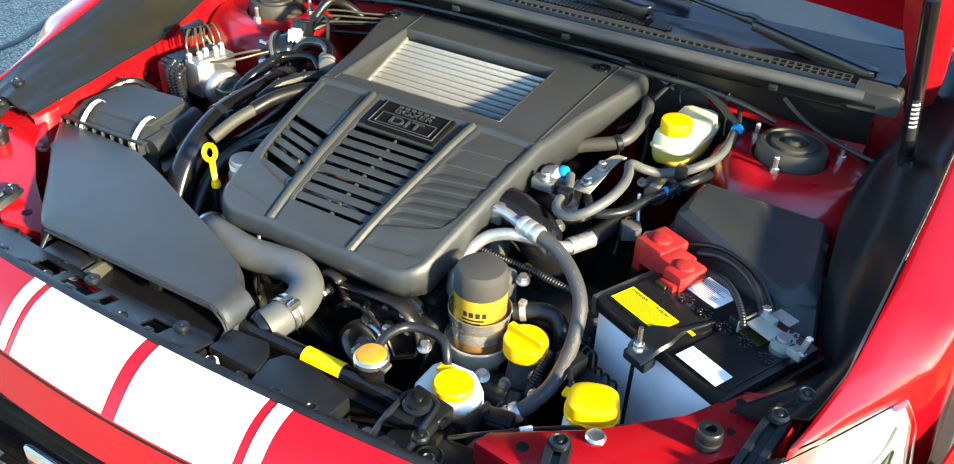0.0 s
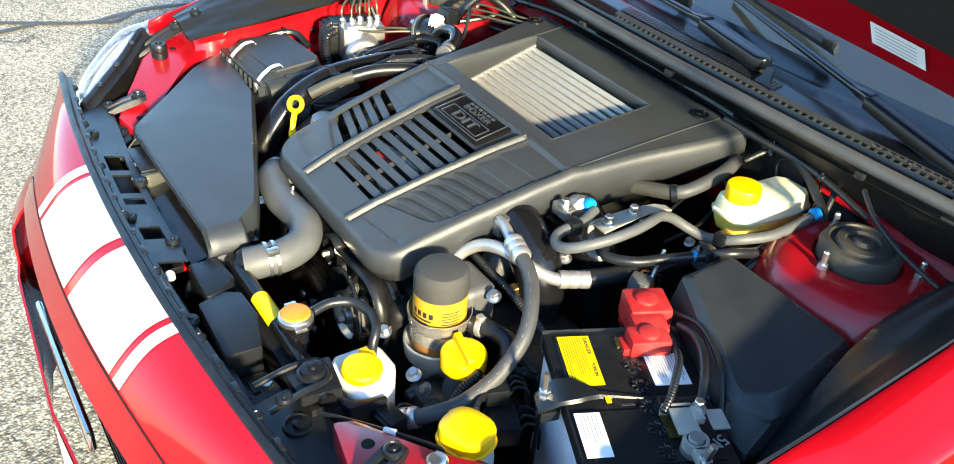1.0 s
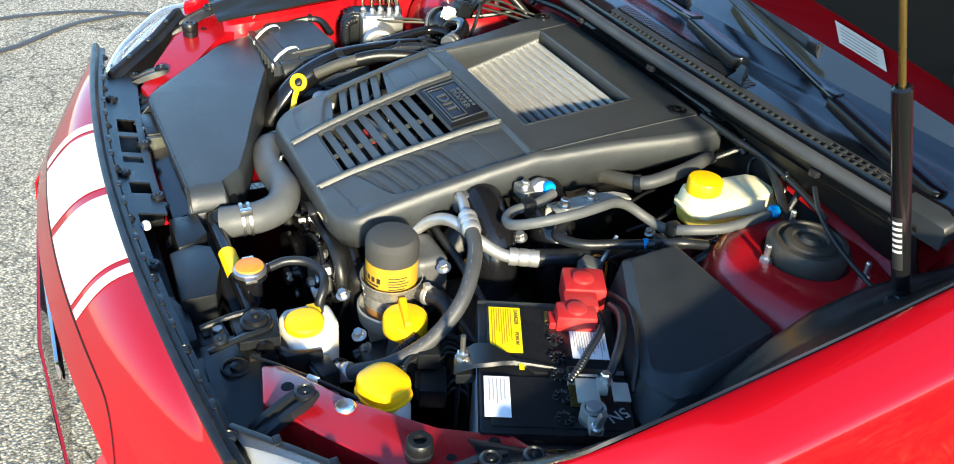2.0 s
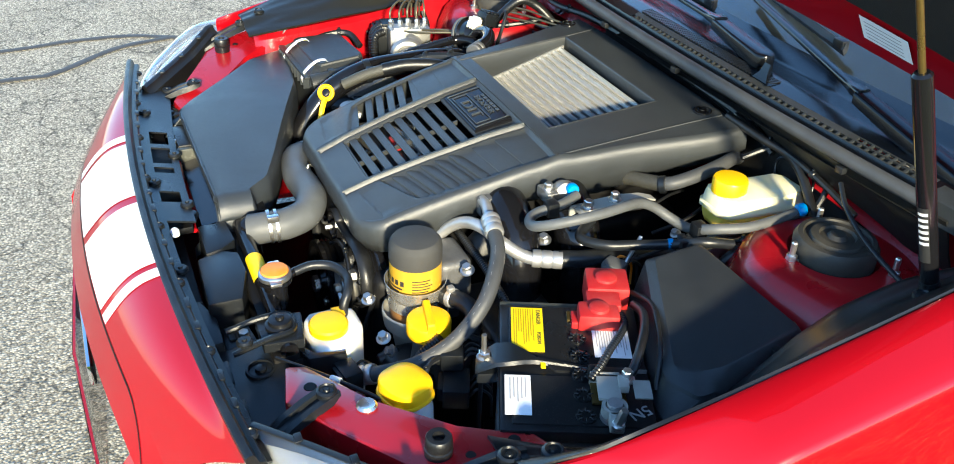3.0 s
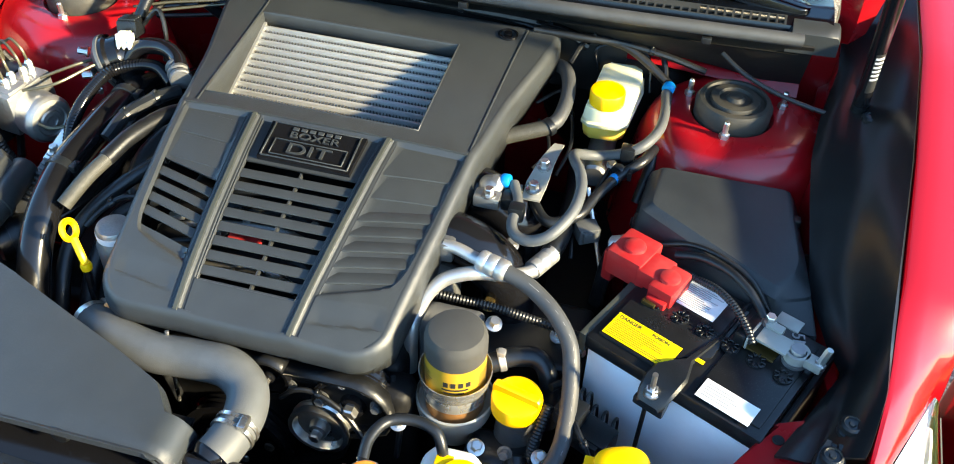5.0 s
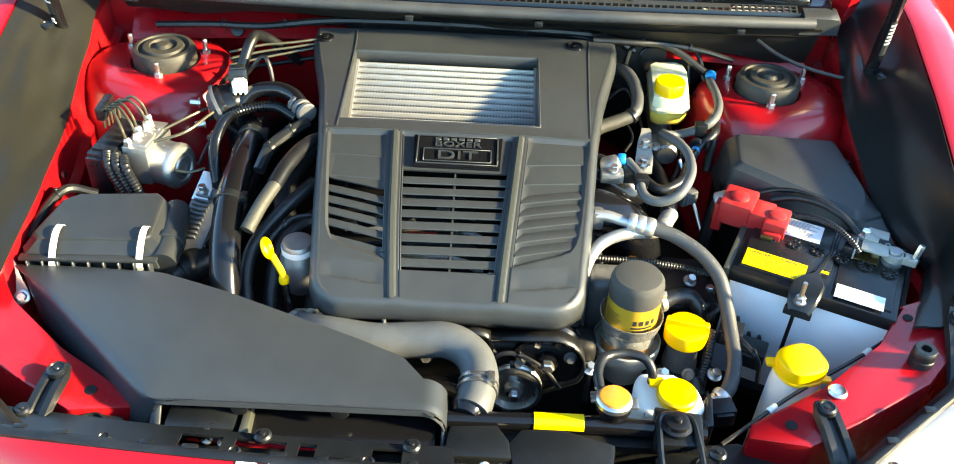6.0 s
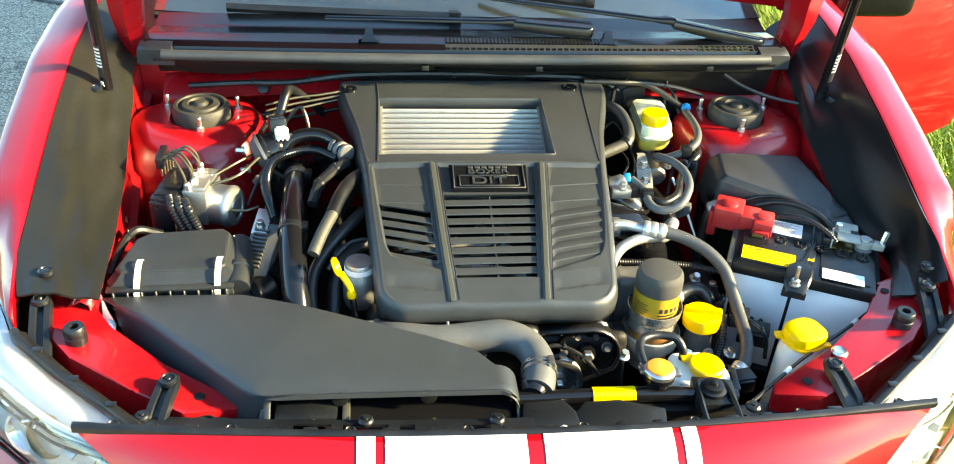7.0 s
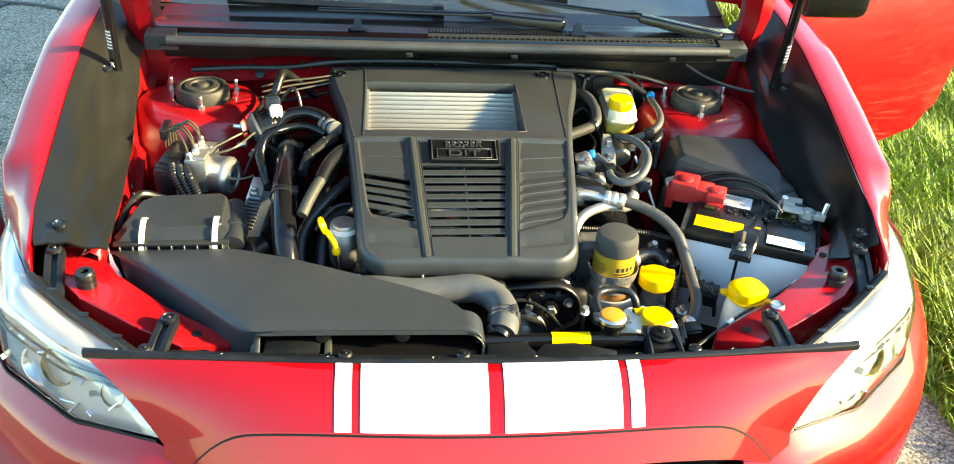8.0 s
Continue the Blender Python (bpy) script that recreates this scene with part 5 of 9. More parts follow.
    # leaning louvres of one side panel
    for i in range(4):
        y = LT - (LT - LB) * (i + 1.0) / 5 + 0.002
        slat(((field_edge(y, -1) + 0.0035, y), (groove_l(y + LS) - 0.0125, y + LS)), 0.0136, 0.0012, COVER, "louvre", lift=-0.0050)
    # blind louvres of the other side panel, and the wide steps above them on both
    for i in range(5):
        y = 0.4655 - 0.0222 * i
        slat(((groove_r(y - 0.004) + 0.0120, y - 0.006), (field_edge(y + 0.010, 1) - 0.0035, y + 0.0125)), 0.0185, 0.0022, COVER, "louvre", thick=0.004, lift=-0.0036)
    for lo, hi in ((0.524, 0.570), (0.487, 0.522)):
        y = (lo + hi) / 2
        slat(((groove_r(y) + 0.0120, y), (field_edge(y, 1) - 0.0035, y + 0.010)), hi - lo, 0.0014, COVER, "step", thick=0.004, lift=-0.0042)
    for lo, hi in ((0.532, 0.572), (0.490, 0.530)):
        y = (lo + hi) / 2
        slat(((field_edge(y, -1) + 0.0035, y + 0.002), (groove_l(y) - 0.0120, y - 0.006)), hi - lo, 0.0010, COVER, "step", thick=0.004, lift=-0.0044)

    # badge plate, tilted a little towards the front
    bm = B()
    sheet(bm, lambda u, v: (-0.002 + (0.064 + 0.003 * v) * u, 0.509 + 0.062 * v, cover_top(0, 0.509 + 0.062 * v) + 0.0022), lines(-1, 1, 8), lines(0, 1, 6), thick=0.008)
    plate = part("badge", bm, GLOSS, ob, "glossy black badge plate with raised lettering")
    slope = math.atan2(cover_top(0, 0.57) - cover_top(0, 0.51), 0.06)

    def on_badge(x, y):
        return Matrix.Translation((x, y, cover_top(0, y) + 0.003)) @ Matrix.Rotation(slope, 4, "X")
    for (x0, x1, y0, y1) in ((-0.062, 0.058, 0.5115, 0.5135), (-0.064, 0.060, 0.5680, 0.5695), (-0.063, -0.061, 0.5115, 0.569), (0.057, 0.059, 0.5115, 0.569), (-0.052, 0.048, 0.5165, 0.5180), (-0.052, 0.048, 0.5415, 0.5430), (-0.053, -0.0515, 0.5165, 0.543), (0.0475, 0.049, 0.5165, 0.543)):
        bm = B()
        box(bm, (0, 0, 0.0006), (x1 - x0, y1 - y0, 0.0018), 0.0004, m=on_badge((x0 + x1) / 2, (y0 + y1) / 2), seg=1)
        part("frame_line", bm, COVER, plate)
    words("DIT", 0.029, COVER, on_badge(-0.002, 0.5295) @ Matrix.Diagonal((1.35, 0.85, 1, 1)), plate, depth=0.0016)
    words("BOXER", 0.017, COVER, on_badge(-0.002, 0.5525) @ Matrix.Diagonal((1.3, 0.85, 1, 1)), plate, depth=0.0014)
    for i in range(6):
        bm = B()
        box(bm, (0, 0, 0.0005), (0.0085, 0.0055, 0.0014), 0.0005, m=on_badge(-0.032 + 0.0118 * i, 0.5632), seg=1)
        part("maker_mark", bm, COVER, plate)
    # upright walls of the opening, down to the sloping core
    bm = B()
    corners = [(RX0, RY0), (RX1, RY0), (RX1, RY1), (RX0, RY1)]
    dense = []
    for (ax, ay), (bx, by) in zip(corners, corners[1:] + corners[:1]):
        dense += [(ax + (bx - ax) * i / 12, ay + (by - ay) * i / 12) for i in range(12)]
    mx, my = (RX0 + RX1) / 2, (RY0 + RY1) / 2
    rings = []
    for inset, drop in ((0.0, 0.0), (0.0012, 0.0030), (0.0030, None)):
        rings.append([(x + (mx - x) / abs(mx - x) * inset if abs(mx - x) > 0.1 else x, y + (my - y) / abs(my - y) * inset if abs(my - y) > 0.06 else y, cover_top(x, y) - drop if drop is not None else core_z(y) - 0.012) for x, y in dense])
    skin(bm, rings, cap=False)
    wall = part("opening_wall", bm, COVER, ob, "upright inner wall round the intercooler", angle=50)
    wall.modifiers.new("thick", "SOLIDIFY").thickness = 0.002
    for x, y in ((-0.246, 0.838), (0.186, 0.846)):
        bm = B()
        lathe(bm, (x, y, cover_top(x, y) - 0.004), [(0.0155, 0), (0.015, 0.006), (0.0125, 0.007), (0.0115, 0.003), (0.007, 0.003), (0.006, 0.008), (0.001, 0.009)], 22)
        part("cover_bolt", bm, GLOSS, ob, "recessed black cover bolt")
    # seams of the hood round the opening
    for pts in ([(-0.194, 0.866), (-0.190, 0.80), (-0.190, 0.606), (-0.1905, 0.588)], [(0.212, 0.864), (0.208, 0.80), (0.203, 0.68), (0.200, 0.588)]):
        bm = B()
        tube(bm, [(x, y, cover_top(x, y) + 0.0002) for x, y in pts], 0.0014, 6, 6)
        part("seam", bm, COVER, ob)
    return ob


def core_z(y):
    return 0.850 - 0.31 * (0.80 - y)


engine_cover()


def intercooler():
    ob = base("intercooler", (-0.03, 0.70, 0.76), "bare aluminium intercooler core with fine fins", "intercooler")
    x0, x1, y0, y1 = RX0 + 0.004, RX1 - 0.004, 0.598, 0.7965
    bm = B()
    skin(bm, [[(x0, y0, core_z(y0) - d), (x1, y0, core_z(y0) - d), (x1, y1, core_z(y1) - d), (x0, y1, core_z(y1) - d)] for d in (0.05, 0.016)])
    part("core_block", bm, CAST, ob)
    n = 15
    for i in range(n):
        y = y0 + (y1 - y0) * (i + 0.5) / n
        bm = B()
        box(bm, ((x0 + x1) / 2, y, core_z(y) - 0.010), (x1 - x0, 0.0046, 0.022), 0.0012, seg=2)
        part("tube_bar", bm, BARS, ob)
    # fins recessed between the bars, their shade painted in by the darker aluminium
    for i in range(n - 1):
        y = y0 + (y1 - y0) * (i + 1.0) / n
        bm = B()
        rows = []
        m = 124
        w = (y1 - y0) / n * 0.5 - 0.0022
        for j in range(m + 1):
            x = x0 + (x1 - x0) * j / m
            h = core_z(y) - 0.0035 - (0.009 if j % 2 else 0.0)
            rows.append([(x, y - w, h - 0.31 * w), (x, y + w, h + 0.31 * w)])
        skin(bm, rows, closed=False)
        part("fin_strip", bm, FINS_SHADED, ob, angle=10)
    for x in (x0 + 0.002, x1 - 0.002):
        bm = B()
        skin(bm, [[(x - 0.0022, y, core_z(y) - 0.02), (x - 0.0022, y, core_z(y) + 0.0015), (x + 0.0022, y, core_z(y) + 0.0015), (x + 0.0022, y, core_z(y) - 0.02)] for y in (y0, y1)])
        part("side_plate", bm, ALU, ob)
    return ob


intercooler()

# ---- battery ----
BM = Matrix.Translation((0.400, 0.402, 0)) @ Matrix.Rotation(radians(-24.5), 4, "Z")


def battery():
    c = BM @ Vector((0.113, 0.086, 0))
    ob = base("car_battery", (c.x, c.y, 0.555), "black-topped car battery with a grey case, held by a strap", "battery")
    bm = B()
    box(bm, (0.113, 0.086, 0.642), (0.222, 0.168, 0.185), 0.004)
    part("case", bm, CASE, ob, "grey translucent case", m=BM)
    bm = B()
    box(bm, (0.113, 0.086, 0.744), (0.230, 0.176, 0.022), 0.005)
    lid = part("lid", bm, LID, ob, "dusty black lid", m=BM)
    # raised field with a curved step
    step = [(0.008, 0.010), (0.086, 0.010), (0.094, 0.020), (0.104, 0.046), (0.122, 0.056), (0.130, 0.064), (0.130, 0.160), (0.008, 0.160)]
    bm = B()
    prism(bm, step, 0.754, 0.7585, 0.002)
    part("raised_field", bm, LID, lid, m=BM)
    bm = B()
    prism(bm, [(0.138, 0.012), (0.219, 0.012), (0.219, 0.160), (0.138, 0.160)], 0.754, 0.7575, 0.002)
    part("raised_field", bm, LID, lid, m=BM)
    for i in range(6):
        x, y = 0.036 + 0.034 * i, 0.094
        z = 0.7585
        bm = B()
        lathe(bm, (x, y, z), [(0.0115, -0.001), (0.0115, 0.0015), (0.009, 0.002), (0.008, 0.0008), (0.002, 0.001)], 18)
        for k in range(8):
            a = k * math.pi / 4
            box(bm, (0.008, 0, 0.0025), (0.006, 0.002, 0.003), 0.0005, m=Matrix.Translation((x, y, z)) @ Matrix.Rotation(a, 4, "Z"), seg=1)
        part("vent_plug", bm, LID, ob, "star shaped vent plug", m=BM)

    def label(x0, x1, y0, y1, z, mat, name, text):
        b = B()
        box(b, ((x0 + x1) / 2, (y0 + y1) / 2, z), (x1 - x0, y1 - y0, 0.0006), 0)
        return part(name, b, mat, ob, text, m=BM)

    def bars(lab, x0, x1, y0, y1, z, rows_, mat=INK, seed=1, along="y"):
        rr = random.Random(seed)
        for i in range(rows_):
            t = (i + 0.5) / rows_
            L = 0.55 + 0.4 * rr.random()
            b = B()
            box(b, (x0 + (x1 - x0) * L / 2, y0 + (y1 - y0) * t, z), ((x1 - x0) * L, (y1 - y0) / rows_ * 0.30, 0.0004), 0)
            part("printed_line", b, mat, lab, m=BM)
    la = label(0.011, 0.098, 0.013, 0.053, 0.7592, YLABEL, "warning_label", "yellow warning label")
    bars(la, 0.014, 0.094, 0.015, 0.042, 0.7598, 9, OCHREINK, 2)
    words("DANGER", 0.0075, INK, BM @ Matrix.Translation((0.030, 0.047, 0.7597)), la, depth=0.0002)
    words("POISON", 0.0065, INK, BM @ Matrix.Translation((0.072, 0.047, 0.7597)), la, depth=0.0002)
    lb = label(0.050, 0.104, 0.113, 0.158, 0.7592, PAPER, "info_label", "white information label")
    bars(lb, 0.053, 0.101, 0.116, 0.155, 0.7598, 12, INKGREY, 3)
    lc = label(0.142, 0.208, 0.004, 0.034, 0.7592, PAPER, "dealer_label", "white label with small print")
    bars(lc, 0.146, 0.204, 0.008, 0.030, 0.7598, 5, INKGREY, 4)
    ld = label(0.112, 0.128, 0.047, 0.053, 0.7592, YLABEL, "label_corner", "")
    words("5N", 0.022, INKGREY, BM @ Matrix.Translation((0.196, 0.155, 0.758)) @ Matrix.Rotation(radians(-60), 4, "Z"), ob, depth=0.0004)
    # terminals
    bm = B()
    lathe(bm, (0.205, 0.124, 0.757), [(0.015, 0), (0.015, 0.006), (0.0095, 0.006), (0.009, 0.022), (0.0085, 0.023)], 20)
    part("negative_post", bm, LEAD, ob, "lead battery post", m=BM)
    return ob


battery()


def hold_down():
    c = BM @ Vector((0.105, 0.0, 0.757))
    ob = base("battery_clamp", tuple(c), "black painted battery hold-down strap with a bolt", "battery clamp")
    bm = B()
    rows = []
    for y, w, z in ((-0.030, 0.014, 0.738), (-0.022, 0.019, 0.747), (-0.006, 0.022, 0.757), (0.012, 0.021, 0.761), (0.028, 0.013, 0.760), (0.042, 0.006, 0.757), (0.100, 0.0045, 0.756), (0.172, 0.0045, 0.756), (0.178, 0.0045, 0.745)):
        x = 0.105 + (0.018 * max(0, y) / 0.1 if y < 0.1 else 0.018)
        rows.append([(x - w, y, z), (x - w + 0.003, y, z + 0.004), (x + w - 0.003, y, z + 0.004), (x + w, y, z)])
    skin(bm, rows)
    part("strap", bm, BLACK, ob, "black steel strap", m=BM)
    bm = B()
    prism(bm, [(0.084, -0.028), (0.124, -0.028), (0.120, -0.003), (0.088, -0.003)], 0.728, 0.742, 0.004)
    part("hook", bm, BLACK, ob, m=BM)
    bm = B()
    rod(bm, (0.102, -0.020, 0.745), (0.102, -0.021, 0.785), 0.0032, seg=12)
    lathe(bm, (0.102, -0.020, 0.750), [(0.0095, 0), (0.0095, 0.002), (0.0070, 0.0025)], 18)
    lathe(bm, (0.102, -0.020, 0.752), [(0.0075, 0), (0.0075, 0.007), (0.006, 0.008)], 6)
    part("clamp_bolt", bm, STEEL, ob, "zinc bolt and nut", m=BM, angle=25)
    bm = B()
    rod(bm, (0.100, -0.022, 0.745), (0.098, -0.023, 0.56), 0.0028, seg=10)
    part("hook_rod", bm, DEEP, ob, "thin dark hook rod", m=BM)
    return ob


hold_down()


def positive_cover():
    c = BM @ Vector((0.03, 0.13, 0.758))
    ob = base("terminal_cover", tuple(c), "faded red plastic cover over the positive terminal", "terminal cover")
    bm = B()
    box(bm, (-0.026, 0.138, 0.7655), (0.050, 0.056, 0.040), 0.005)
    box(bm, (-0.050, 0.138, 0.750), (0.016, 0.044, 0.050), 0.004)
    box(bm, (0.012, 0.130, 0.7655), (0.034, 0.044, 0.032), 0.004)
    box(bm, (0.036, 0.122, 0.7640), (0.034, 0.052, 0.034), 0.005)
    box(bm, (0.036, 0.093, 0.7580), (0.026, 0.010, 0.020), 0.003)
    lathe(bm, (-0.026, 0.136, 0.7850), [(0.015, 0), (0.014, 0.004), (0.010, 0.006), (0.002, 0.0062)], 20)
    lathe(bm, (0.035, 0.122, 0.7805), [(0.0135, 0), (0.0125, 0.004), (0.008, 0.0055), (0.002, 0.0058)], 20)
    part("hood", bm, REDCAP, ob, "red moulded hood", m=BM)
    bm = B()
    box(bm, (0.030, 0.088, 0.7615), (0.018, 0.010, 0.006), 0.001)
    part("lug", bm, GOLD, ob, "brass lug", m=BM)
    return ob


positive_cover()


def ground_clamp():
    c = BM @ Vector((0.19, 0.12, 0.76))
    ob = base("ground_clamp", tuple(c), "zinc battery clamp with a current sensor and cable", "battery terminal")
    bm = B()
    lathe(bm, (0.205, 0.124, 0.764), [(0.0145, 0), (0.0145, 0.012), (0.0105, 0.012), (0.0105, 0.0)], 24, cap=False)
    box(bm, (0.226, 0.124, 0.770), (0.022, 0.016, 0.012), 0.002)
    box(bm, (0.178, 0.120, 0.776), (0.038, 0.026, 0.004), 0.001)
    box(bm, (0.152, 0.118, 0.768), (0.003, 0.034, 0.018), 0.001)
    box(bm, (0.170, 0.137, 0.776), (0.020, 0.012, 0.010), 0.001)
    part("clamp", bm, BRACKET, ob, "stamped zinc clamp", m=BM)
    bolt("pinch_bolt", BM @ Vector((0.232, 0.124, 0.770)), 0.005, 0.028, STEEL, ob, (0.2, 0.1, 1))
    bolt("lug_bolt", BM @ Vector((0.160, 0.142, 0.774)), 0.0065, 0.014, STEEL, ob)
    bm = B()
    box(bm, (0.150, 0.128, 0.766), (0.022, 0.036, 0.018), 0.003)
    box(bm, (0.143, 0.108, 0.768), (0.014, 0.016, 0.016), 0.003)
    part("sensor", bm, LID, ob, "black sensor block", m=BM)
    bm = B()
    box(bm, (0.165, 0.122, 0.7605), (0.045, 0.040, 0.003), 0.001)
    part("base_strip", bm, GOLD, ob, "brass strip", m=BM)
    bm = B()
    box(bm, (0.178, 0.158, 0.776), (0.030, 0.020, 0.0025), 0.001, m=None)
    part("eyelet", bm, BRACKET, ob, m=BM)
    return ob


ground_clamp()


def run(name, pts, r, mat, label, category, group="", **kw):
    """A hose, pipe or cable as a thing of its own."""
    bm = B()
    tube(bm, pts, r, **kw)
    return tagged(part(name, bm, mat), label, category, group)


def on_bm(pts):
    return [tuple(BM @ Vector(p)) for p in pts]


run("battery_cable", [(0.490, 0.528, 0.768), (0.505, 0.523, 0.770), (0.516, 0.516, 0.772), (0.540, 0.494, 0.783), (0.561, 0.469, 0.786), (0.578, 0.446, 0.780), (0.587, 0.429, 0.772)], 0.0050, DARKHOSE, "dark ribbed conduit over the battery to the sensor", "cable", "battery cables", ribs=0.0009, pitch=0.0040, seg=12)
run("battery_cable", [(0.485, 0.548, 0.775), (0.515, 0.541, 0.786), (0.548, 0.522, 0.792), (0.575, 0.500, 0.788), (0.592, 0.483, 0.778), (0.599, 0.472, 0.772)], 0.0056, RUBBER, "taped black ground cable over the battery", "cable", "battery cables")
run("battery_cable", [(0.455, 0.565, 0.770), (0.50, 0.562, 0.785), (0.54, 0.545, 0.790), (0.58, 0.525, 0.780), (0.61, 0.505, 0.750)], 0.0035, RUBBER, "thin black cable behind the battery", "cable", "battery cables")
run("battery_cable", on_bm([(-0.020, 0.142, 0.775), (-0.045, 0.150, 0.770), (-0.060, 0.140, 0.745), (-0.065, 0.13, 0.66)]), 0.010, RUBBER, "thick black positive cable beside the battery", "cable", "battery cables")
bm = B()
rod(bm, BM @ Vector((-0.038, 0.148, 0.773)), BM @ Vector((-0.062, 0.143, 0.760)), 0.0135, seg=16, bev=0.003)
tagged(part("cable_sleeve", bm, ALU), "pale crimped sleeve on the positive cable", "cable sleeve")

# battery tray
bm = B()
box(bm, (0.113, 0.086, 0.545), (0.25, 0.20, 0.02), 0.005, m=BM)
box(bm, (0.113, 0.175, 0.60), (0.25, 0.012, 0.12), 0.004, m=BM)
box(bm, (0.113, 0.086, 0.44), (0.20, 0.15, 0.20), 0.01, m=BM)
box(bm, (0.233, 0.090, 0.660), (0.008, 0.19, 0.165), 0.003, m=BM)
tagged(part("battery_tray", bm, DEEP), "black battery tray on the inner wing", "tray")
bm = B()
box(bm, (-0.006, 0.088, 0.738), (0.010, 0.178, 0.030), 0.002, m=BM)
tagged(part("battery_shield", bm, RIDGE), "grey plastic edge shield beside the battery", "battery shield")


# ---- fuse box ----
def fuse_box():
    ob = base("fuse_box", (0.55, 0.60, 0.60), "black plastic fuse box with a faceted dusty lid", "fuse box")
    top = [(0.444, 0.670, 0.816), (0.618, 0.699, 0.794), (0.636, 0.575, 0.783), (0.630, 0.545, 0.780), (0.612, 0.524, 0.778), (0.441, 0.602, 0.806)]
    edge = [(0.432, 0.684, 0.796), (0.632, 0.714, 0.768), (0.652, 0.572, 0.764), (0.656, 0.530, 0.766), (0.612, 0.511, 0.766), (0.428, 0.596, 0.797)]
    foot = [(0.424, 0.692, 0.735), (0.638, 0.722, 0.735), (0.662, 0.575, 0.735), (0.668, 0.482, 0.744), (0.610, 0.498, 0.738), (0.420, 0.588, 0.735)]
    mid = Vector((0.54, 0.61, 0.79))

    def ring(pts, k=1.0, dz=0.0, n=4):
        out = []
        for i, q in enumerate(pts):      # corners rounded with a short arc
            q = Vector(q)
            a, c = Vector(pts[i - 1]), Vector(pts[(i + 1) % len(pts)])
            pa, pc = q + (a - q).normalized() * 0.008, q + (c - q).normalized() * 0.008
            for j in range(n):
                t = j / (n - 1)
                r = pa * (1 - t) ** 2 + q * 2 * t * (1 - t) + pc * t * t
                out.append(Vector((mid.x + (r.x - mid.x) * k, mid.y + (r.y - mid.y) * k, r.z + dz)))
        return out
    bm = B()
    skin(bm, [ring(foot, 1.0, -0.006), ring(foot, 1.0, 0.0), ring(foot, 0.985, 0.004), ring(edge, 1.0, -0.003), ring(edge, 0.985, 0.0015), ring(top, 1.012, -0.0015), ring(top, 0.985, 0.0005), ring(top, 0.93, 0.0010)])
    part("lid", bm, DUSTY, ob, "dusty black faceted lid", angle=30)
    bm = B()
    skin(bm, [[Vector((v.x, v.y, 0.60)) for v in ring(foot, 0.93)], ring(foot, 0.965, -0.010)])
    part("box_base", bm, DEEP, ob)
    for x, y, z, sx, sy in ((0.428, 0.610, 0.752, 0.012, 0.030), (0.648, 0.600, 0.748, 0.012, 0.030)):
        bm = B()
        box(bm, (x, y, z), (sx, sy, 0.030), 0.003)
        box(bm, (x, y, z + 0.010), (sx + 0.006, sy * 0.5, 0.006), 0.002)
        part("latch", bm, BLACK, ob, "black clip latch")
    return ob


fuse_box()


